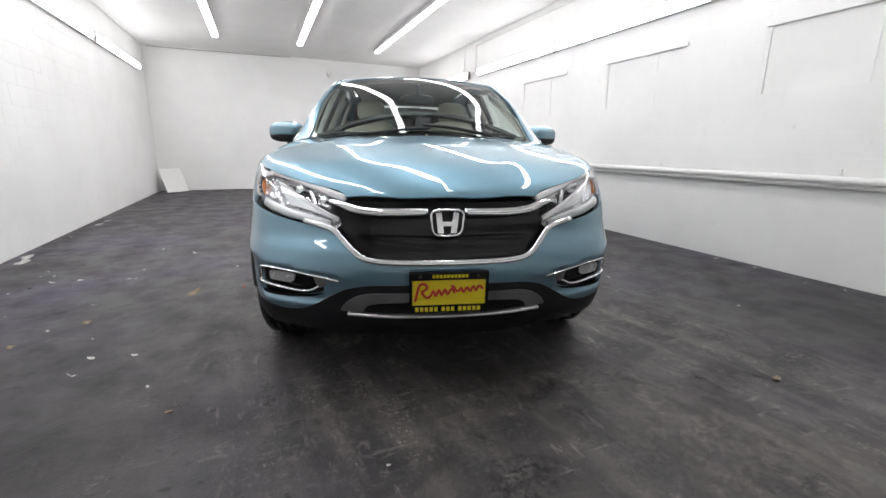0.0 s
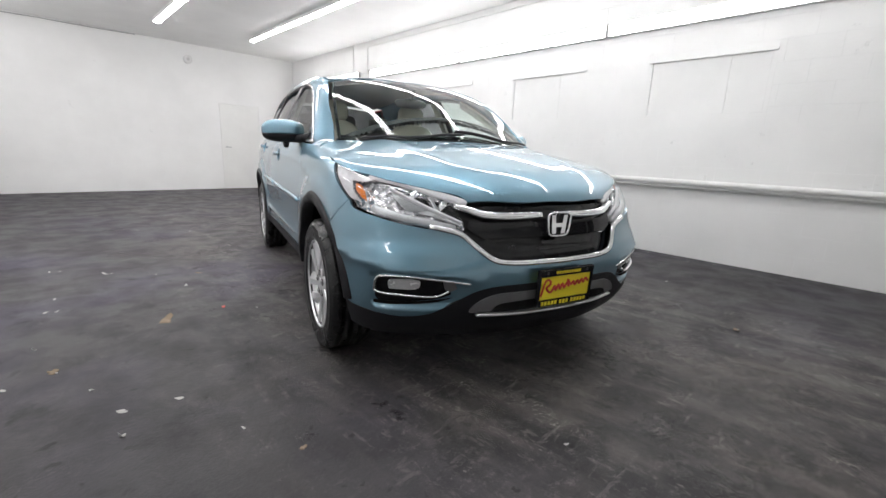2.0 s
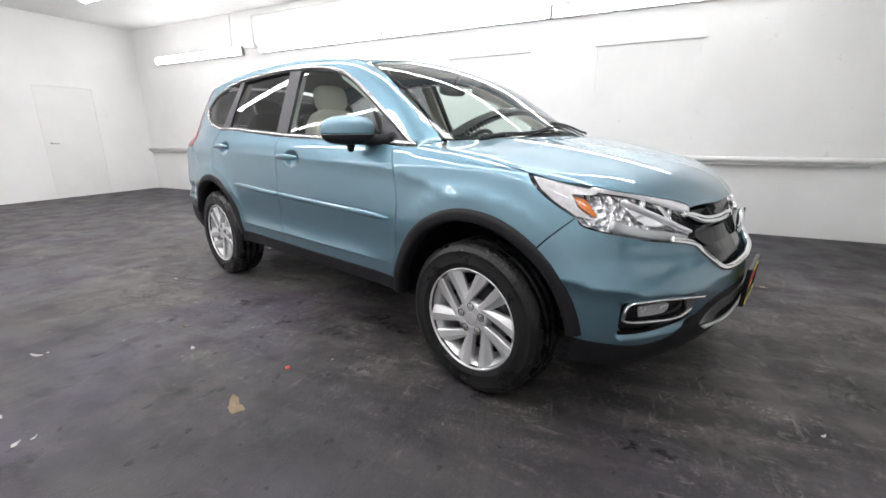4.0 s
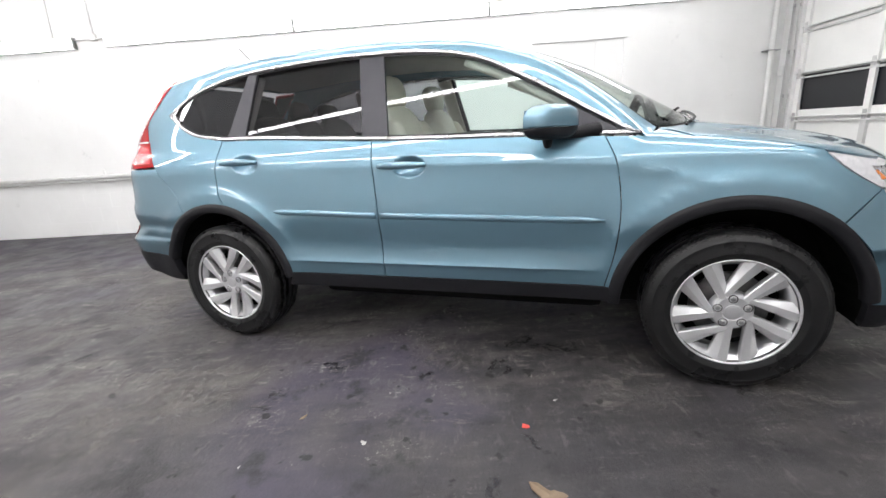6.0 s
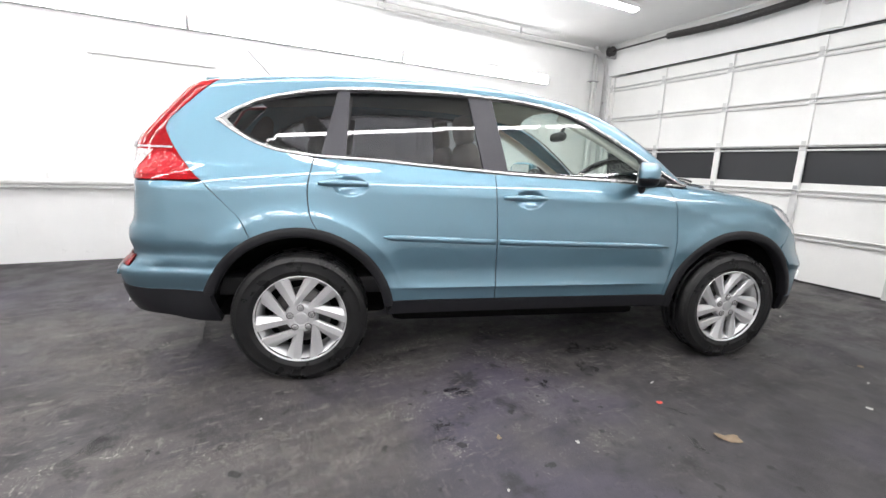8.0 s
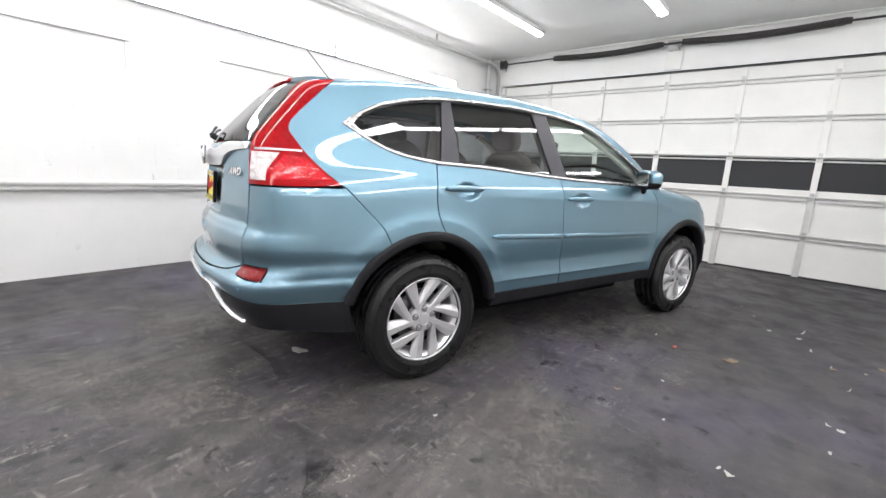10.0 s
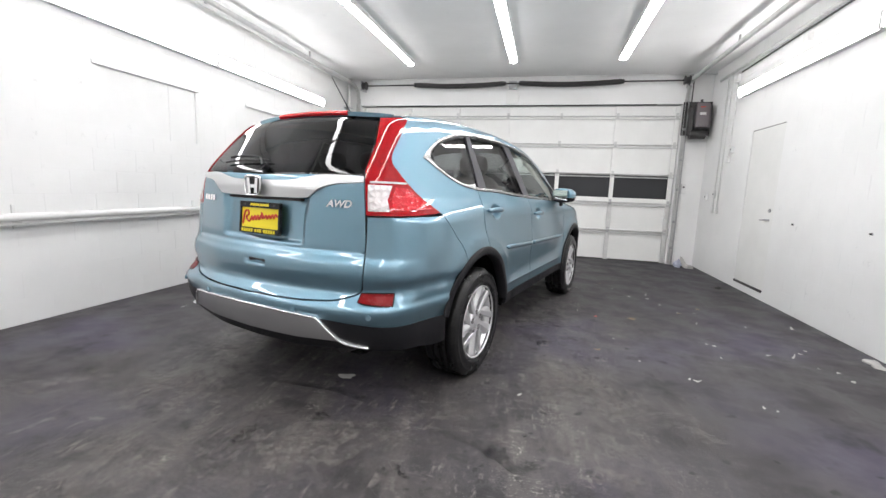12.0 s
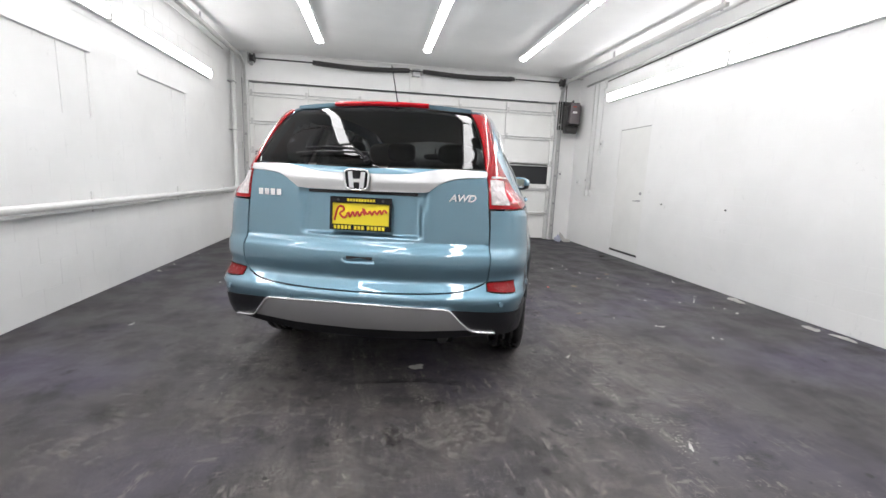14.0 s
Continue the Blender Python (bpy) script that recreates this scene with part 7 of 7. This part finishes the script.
for x in (-0.37, 0.37):
    st = new("front_seat")
    st.parent = car
    tagged(st, "beige leather front seat")
    cushion((x, -0.05, 0.70), (0.25, 0.26, 0.10), 6, BEIGE, st, "seat_cushion")
    cushion((x, 0.24, 0.98), (0.245, 0.085, 0.33), -14, BEIGE, st, "backrest")
    for s in (-1, 1):
        cushion((x + s * 0.2, 0.20, 0.95), (0.055, 0.09, 0.27), -14, BEIGE, st, "bolster")
        part("headrest_post", tube([(x + s * 0.06, 0.305, 1.25), (x + s * 0.06, 0.33, 1.36)], 0.007, 8), STEEL, st)
    cushion((x, 0.325, 1.375), (0.125, 0.055, 0.09), -10, BEIGE, st, "headrest")
    part("seat_back_panel", box((x - 0.2, 0.30, 0.7), (x + 0.2, 0.33, 1.15), 0.02), GREY_TRIM, st)
bench = new("rear_seat")
bench.parent = car
tagged(bench, "leather rear bench, coloured dark for the shade behind tinted glass")
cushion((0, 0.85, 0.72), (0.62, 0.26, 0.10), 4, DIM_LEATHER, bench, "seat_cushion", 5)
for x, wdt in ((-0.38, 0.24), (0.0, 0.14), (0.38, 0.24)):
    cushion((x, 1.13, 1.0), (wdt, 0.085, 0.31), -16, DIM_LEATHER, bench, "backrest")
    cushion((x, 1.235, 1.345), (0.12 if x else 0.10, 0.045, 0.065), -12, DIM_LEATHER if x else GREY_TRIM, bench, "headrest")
part("centre_console", box((-0.11, -0.6, 0.5), (0.11, 0.35, 0.80), 0.04, 3), GREY_TRIM, car, smooth=False)

# ---- litter, stains and scuffs on the floor ----
PAPER = surface("dirty_paper", (0.52, 0.51, 0.49), (0.38, 0.37, 0.35), rough=(0.6, 0.8), scale=30)
LEAF = surface("dry_leaf", (0.25, 0.185, 0.12), (0.18, 0.125, 0.08), rough=(0.6, 0.8), scale=30)
RED_BIT = surface("red_plastic_chip", (0.70, 0.10, 0.08), (0.6, 0.08, 0.06), rough=(0.4, 0.5))
BLUE_RAG = surface("pale_blue_rag", (0.45, 0.47, 0.56), (0.34, 0.36, 0.46), rough=(0.8, 0.95), scale=20)


def patchy(name, a, b, scale, lo, hi, gloss):
    """A film that breaks up over the floor: opaque only where the noise stands high, thinning out to its rim."""
    m, nt, p = nodes_of(name)
    v = coords(nt)
    f = noise_fac(nt, v, scale, 12.0, 0.80, lo, hi)
    g = nt.nodes.new("ShaderNodeVectorMath")
    g.operation = "LENGTH"
    tc = nt.nodes.new("ShaderNodeTexCoord")
    off = nt.nodes.new("ShaderNodeVectorMath")
    off.operation = "SUBTRACT"
    off.inputs[1].default_value = (0.5, 0.5, 0.5)
    nt.links.new(tc.outputs["Generated"], off.inputs[0])
    flat = nt.nodes.new("ShaderNodeVectorMath")
    flat.operation = "MULTIPLY"
    flat.inputs[1].default_value = (1, 1, 0)
    nt.links.new(off.outputs[0], flat.inputs[0])
    nt.links.new(flat.outputs[0], g.inputs[0])
    r = nt.nodes.new("ShaderNodeMapRange")
    r.inputs[1].default_value, r.inputs[2].default_value = 0.12, 0.48
    r.inputs[3].default_value, r.inputs[4].default_value = 1.0, 0.0
    nt.links.new(g.outputs["Value"], r.inputs[0])
    mm = nt.nodes.new("ShaderNodeMath")
    mm.operation = "MULTIPLY"
    nt.links.new(f, mm.inputs[0])
    nt.links.new(r.outputs[0], mm.inputs[1])
    nt.links.new(mm.outputs[0], p.inputs["Alpha"])
    nt.links.new(mix(nt, noise_fac(nt, v, 5.0), a, b), p.inputs["Base Color"])
    p.inputs["Roughness"].default_value = gloss
    return m


SCUFF = patchy("chalky_scuff", (0.15, 0.138, 0.128), (0.22, 0.20, 0.182), 13.0, 0.48, 0.66, 0.8)
STAIN = patchy("oil_film", (0.010, 0.009, 0.010), (0.018, 0.016, 0.017), 26.0, 0.47, 0.57, 0.4)
TRACK = patchy("rubber_film", (0.020, 0.019, 0.021), (0.028, 0.026, 0.029), 9.0, 0.36, 0.62, 0.5)


def ragged(radius, aspect, seed, n=18, rough=0.35):
    rnd = random.Random(seed)
    ph = [rnd.uniform(0, 6.28) for _ in range(5)]
    return [(radius * aspect * math.cos(a) * r, radius * math.sin(a) * r)
            for a, r in [(2 * math.pi * k / n, 1 + rough * sum(math.sin((j + 2) * 2 * math.pi * k / n + ph[j]) / (j + 1.5) for j in range(5))) for k in range(n)]]


def flat_thing(name, x, y, radius, aspect, turn, material, height, seed, curl=0.0, rough=0.35):
    """A thin ragged piece lying on the floor, with a little thickness and curl."""
    bm = bmesh.new()
    rnd = random.Random(seed + 1000)
    tilt = rnd.uniform(0, 6.28)
    pts = ragged(radius, aspect, seed, rough=rough)
    low = [bm.verts.new((u, v, 0.0 + curl * max(0, (u * math.cos(tilt) + v * math.sin(tilt)) / radius) ** 2)) for u, v in pts]
    top = [bm.verts.new((u * 0.94, v * 0.94, height + curl * max(0, (u * math.cos(tilt) + v * math.sin(tilt)) / radius) ** 2)) for u, v in pts]
    mid = bm.verts.new((0, 0, height * 1.3))
    n = len(pts)
    for k in range(n):
        bm.faces.new((low[k], low[(k + 1) % n], top[(k + 1) % n], top[k]))
        bm.faces.new((top[k], top[(k + 1) % n], mid))
    bm.faces.new(low[::-1])
    ob = part(name, bm, material)
    ob.matrix_world = Matrix.Translation((x, y, 0.0006)) @ Matrix.Rotation(radians(turn), 4, "Z")
    return ob


SCRAPS = [(-2.18, 1.41), (-2.24, 0.63), (-2.24, 0.34), (-2.35, -0.25), (-2.18, -0.87), (-2.11, -1.13), (-1.92, -1.17), (-2.45, -0.65), (-2.13, -1.31), (-1.79, -1.54), (-1.62, 0.9), (-1.88, 1.12),
          (-0.93, -2.41), (0.94, -2.57), (1.76, -1.85), (-2.86, 0.64), (-2.28, -0.6), (2.92, -1.25), (-3.33, 2.48), (2.8, -1.72), (-2.75, 2.96), (-2.78, -0.3),
          (-0.81, 1.68), (-1.28, -0.32), (-1.51, 0.46)]
SCRAPS2 = [(0.24, 1.76), (-2.24, 1.43), (-2.96, 0.82), (-2.96, 0.67), (-2.8, 0.44), (-2.98, 0.24), (-2.63, 0.45), (-2.29, 0.36), (-1.92, 1.14), (2.92, -0.88), (2.90, -1.94), (2.11, -0.37), (-2.9, 0.33), (-0.94, 2.69), (1.4, -1.0), (2.3, 0.9), (-3.2, -0.4)]
BIG = {0: 0.018, 5: 0.028, 6: 0.026, 11: 0.014}
for k, (x, y) in enumerate(SCRAPS):
    rad = BIG.get(k, 0.009 + 0.009 * ((k * 37) % 10) / 10) * 0.5
    tagged(flat_thing("paper_scrap", x, y, rad, 1.0 + 0.9 * ((k * 13) % 7) / 7, (k * 73) % 180, PAPER, 0.002, k, curl=0.004), "small torn scrap of dirty white paper", "paper scrap", group="litter on the floor")
for k, (x, y) in enumerate(SCRAPS2):
    rad = 0.036 if k == 0 else 0.007 + 0.008 * ((k * 31) % 10) / 10
    tagged(flat_thing("paper_scrap", x, y, rad, 1.2 + 0.8 * ((k * 17) % 7) / 7, (k * 61) % 180, PAPER, 0.002, 200 + k, curl=0.005), "small torn scrap of dirty white paper", "paper scrap", group="litter on the floor")
for k, (x, y, r) in enumerate(((-3.29, 1.25, 0.07), (-3.30, 3.33, 0.06), (-3.28, 3.61, 0.05), (-3.34, 0.40, 0.09), (-3.34, 1.48, 0.08))):
    tagged(flat_thing("plaster_flake", x, y, r * 0.55, 1.8, 85, PAPER, 0.008, 400 + k, curl=0.006), "flaked white plaster lying along the wall", "plaster flake", group="plaster flakes along the wall")
for k, (x, y, r) in enumerate(((-2.29, -0.58, 0.026), (-1.67, -1.79, 0.016), (-2.54, -0.83, 0.026), (0.93, -2.56, 0.03), (-1.77, -0.20, 0.055), (-1.35, 0.76, 0.018))):
    tagged(flat_thing("dry_leaf", x, y, r * 0.62, 1.4, (k * 67) % 180, LEAF, 0.003, 500 + k, curl=0.004, rough=0.5), "curled dry brown leaf on the floor", "leaf", group="dry leaves")
tagged(flat_thing("red_chip", -1.44, -0.17, 0.011, 1.3, 30, RED_BIT, 0.005, 600), "small red plastic chip on the floor", "plastic chip")
STAINS = [(1.14, -2.14, 0.055), (-0.51, -2.64, 0.09), (-0.71, -2.89, 0.07), (-0.96, -0.1, 0.04), (-1.3, -1.74, 0.03), (-1.64, -1.74, 0.03), (-1.3, -1.85, 0.025), (-0.51, -2.92, 0.04), (-1.62, 3.26, 0.07), (3.0, -1.85, 0.02), (0.6, -2.46, 0.04), (0.84, -2.47, 0.045), (-0.15, -2.22, 0.05)]
STAINS2 = [(-0.93, 0.74, 0.04), (-1.18, 0.95, 0.045), (-1.06, 0.26, 0.035), (-1.52, -0.18, 0.022), (-0.83, -0.43, 0.07), (-0.76, -0.22, 0.06), (-1.74, -0.02, 0.035), (-0.87, 2.1, 0.02), (-1.27, 0.98, 0.025), (-1.26, -1.12, 0.03), (-1.03, -0.14, 0.025), (0.16, 2.21, 0.035), (0.42, 2.47, 0.06), (-0.36, 2.5, 0.025), (1.79, 2.15, 0.05), (-0.74, 2.26, 0.05)]
for k, (x, y, r) in enumerate(STAINS + STAINS2):
    bm = bmesh.new()
    bm.faces.new([bm.verts.new((u, v, 0)) for u, v in ragged(r * 1.15, 1.3 + 0.7 * ((k * 29) % 5) / 5, 700 + k, 24, 0.5)])
    st = part("oil_stain", bm, STAIN)
    st.matrix_world = Matrix.Translation((x, y, 0.0008 + 0.00001 * k)) @ Matrix.Rotation(radians((k * 47) % 180), 4, "Z")
    tagged(st, "small dark oil stain on the floor", "oil stain", group="oil stains")
for line in ([(0.84, 1.95), (0.43, 1.93), (0.20, 1.935), (-0.02, 2.01), (-0.12, 2.10)], [(-0.32, 2.17), (-0.55, 2.19), (-0.72, 2.265), (-0.86, 2.40), (-0.95, 2.62)]):
    bm = bmesh.new()
    pts = spline(line, 5)
    ends = []
    for k, (x, y) in enumerate(pts):
        x1, y1 = pts[min(k + 1, len(pts) - 1)]
        x0, y0 = pts[max(k - 1, 0)]
        n = Vector((y0 - y1, x1 - x0)).normalized() * 0.035 * math.sin(math.pi * (0.1 + 0.8 * k / len(pts)))
        ends.append((bm.verts.new((x + n.x, y + n.y, 0.0012)), bm.verts.new((x - n.x, y - n.y, 0.0012))))
    for p, q in zip(ends, ends[1:]):
        bm.faces.new((p[0], p[1], q[1], q[0]))
    tagged(part("tyre_mark", bm, TRACK), "curved dark tyre mark on the floor", "tyre mark", group="tyre marks")
tagged(flat_thing("door_stop", -3.18, -2.09, 0.03, 1.2, 20, DARK_STEEL, 0.03, 801), "small black lump on the floor by the side door", "door stop")
for k, (x, y) in enumerate(((-3.25, -3.85), (-3.16, -3.80), (-3.28, -3.72))):
    tagged(flat_thing("crumpled_rag", x, y, 0.06, 1.3, k * 50, BLUE_RAG if k < 2 else PAPER, 0.05, 810 + k, curl=0.03, rough=0.6), "crumpled pale rag in the corner by the garage door", "rag", group="rags in the corner")
SCUFFS = [(-1.04, -2.04, 0.25), (-0.57, -2.22, 0.30), (-0.46, -3.06, 0.40), (-0.04, -2.17, 0.30), (0.28, -2.87, 0.40), (-1.29, -1.31, 0.22), (0.30, -2.31, 0.30), (0.16, -2.65, 0.35), (-1.0, 1.30, 0.24), (-0.47, 0.98, 0.16), (-1.16, -0.65, 0.26), (-1.0, 1.62, 0.25), (-1.25, 1.34, 0.22), (-1.25, 1.69, 0.28), (-0.82, 0.24, 0.22)]
SCUFFS2 = [(-1.44, 1.62, 0.25), (-1.74, 1.76, 0.22), (0.34, 2.5, 0.40), (-0.35, 2.08, 0.30), (-0.04, 2.42, 0.35), (-1.23, 2.24, 0.30), (1.10, 2.22, 0.35), (1.73, 2.35, 0.4), (0.8, 2.9, 0.45), (-0.5, 2.9, 0.4)]
for k, (x, y, r) in enumerate(SCUFFS + SCUFFS2):
    bm = bmesh.new()
    pts = ragged(r, 1.0 + 0.5 * ((k * 19) % 5) / 5, 900 + k, 20, 0.15)
    bm.faces.new([bm.verts.new((u, v, 0)) for u, v in pts])
    sc = part("scuff_mark", bm, SCUFF, floor)
    sc.matrix_local = Matrix.Translation((x, y, 0.0004 + 0.00001 * k)) @ Matrix.Rotation(radians((k * 53) % 180), 4, "Z")
    tagged(sc, "pale chalky scuff worn into the dark floor")

# ---- painted blocks of the two long walls ----


def block_mesh(w, h):
    bm = bmesh.new()
    d, e = 0.02, 0.0008
    back = [bm.verts.new((d, y, z)) for y, z in ((-w / 2, -h / 2), (w / 2, -h / 2), (w / 2, h / 2), (-w / 2, h / 2))]
    rim = [bm.verts.new((e, y, z)) for y, z in ((-w / 2, -h / 2), (w / 2, -h / 2), (w / 2, h / 2), (-w / 2, h / 2))]
    face = [bm.verts.new((0, y, z)) for y, z in ((-w / 2 + e, -h / 2 + e), (w / 2 - e, -h / 2 + e), (w / 2 - e, h / 2 - e), (-w / 2 + e, h / 2 - e))]
    for k in range(4):
        bm.faces.new((back[k], back[(k + 1) % 4], rim[(k + 1) % 4], rim[k]))
        bm.faces.new((rim[k], rim[(k + 1) % 4], face[(k + 1) % 4], face[k]))
    bm.faces.new(face)
    bmesh.ops.recalc_face_normals(bm, faces=bm.faces[:])
    return bm


BLOCK_L, BLOCK_H, JOINT = 0.405, 0.2025, 0.0015
FULL = mesh_from("block", block_mesh(BLOCK_L - JOINT, BLOCK_H - JOINT), WALL)


def cut(rects, hole):
    out = []
    for a, b, c, d in rects:
        h0, h1, v0, v1 = hole
        if h1 <= a or h0 >= b or v1 <= c or v0 >= d:
            out.append((a, b, c, d))
            continue
        for r in ((a, min(b, h0), c, d), (max(a, h1), b, c, d), (max(a, h0), min(b, h1), c, v0), (max(a, h0), min(b, h1), v1, d)):
            if r[1] - r[0] > 0.012 and r[3] - r[2] > 0.012:
                out.append(r)
    return out


def block_wall(wall, x, facing, holes, near):
    rest = bmesh.new()
    count = 0
    for row in range(16):
        z0 = row * BLOCK_H
        z1 = min(z0 + BLOCK_H, ZC)
        y = YD - 0.2 + (row % 2) * BLOCK_L / 2
        while y < YB:
            a, b = max(y, YD + 0.002), min(y + BLOCK_L, YB - 0.002)
            y += BLOCK_L
            if b - a < 0.02:
                continue
            pieces = [(a, b, z0, z1)]
            for h in holes:
                pieces = cut(pieces, h)
            if len(pieces) == 1 and pieces[0] == (a, b, z0, z1) and b - a > BLOCK_L - 1e-6 and z1 - z0 > BLOCK_H - 1e-6 and near[0] < a < near[1] and count < 300:
                ob = part("block", FULL, None, wall)
                ob.matrix_local = Matrix.Translation((x, (a + b) / 2, (z0 + z1) / 2)) @ (Matrix.Identity(4) if facing > 0 else Matrix.Rotation(math.pi, 4, "Z"))
                count += 1
                continue
            for p in pieces:
                bm = block_mesh(p[1] - p[0] - JOINT, p[3] - p[2] - JOINT)
                me = mesh_from("tmp", bm)
                m = Matrix.Translation((x, (p[0] + p[1]) / 2, (p[2] + p[3]) / 2)) @ (Matrix.Identity(4) if facing > 0 else Matrix.Rotation(math.pi, 4, "Z"))
                me.transform(m)
                rest.from_mesh(me)
                bpy.data.meshes.remove(me)
    tagged(part("blockwork", rest, WALL, wall), kind="stuff")


m = 0.02
block_wall(wall_east, XR, 1, [(a - m, b + m, WIN_Z0 - 0.002, WIN_Z1 + 0.014) for a, b in WINDOWS], (-4.0, 4.2))
block_wall(wall_west, XL, -1, [(SIDE_DOOR[0] - 0.004, SIDE_DOOR[1] + 0.004, -0.01, SIDE_DOOR[3] + 0.004)], (-3.8, 5.0))
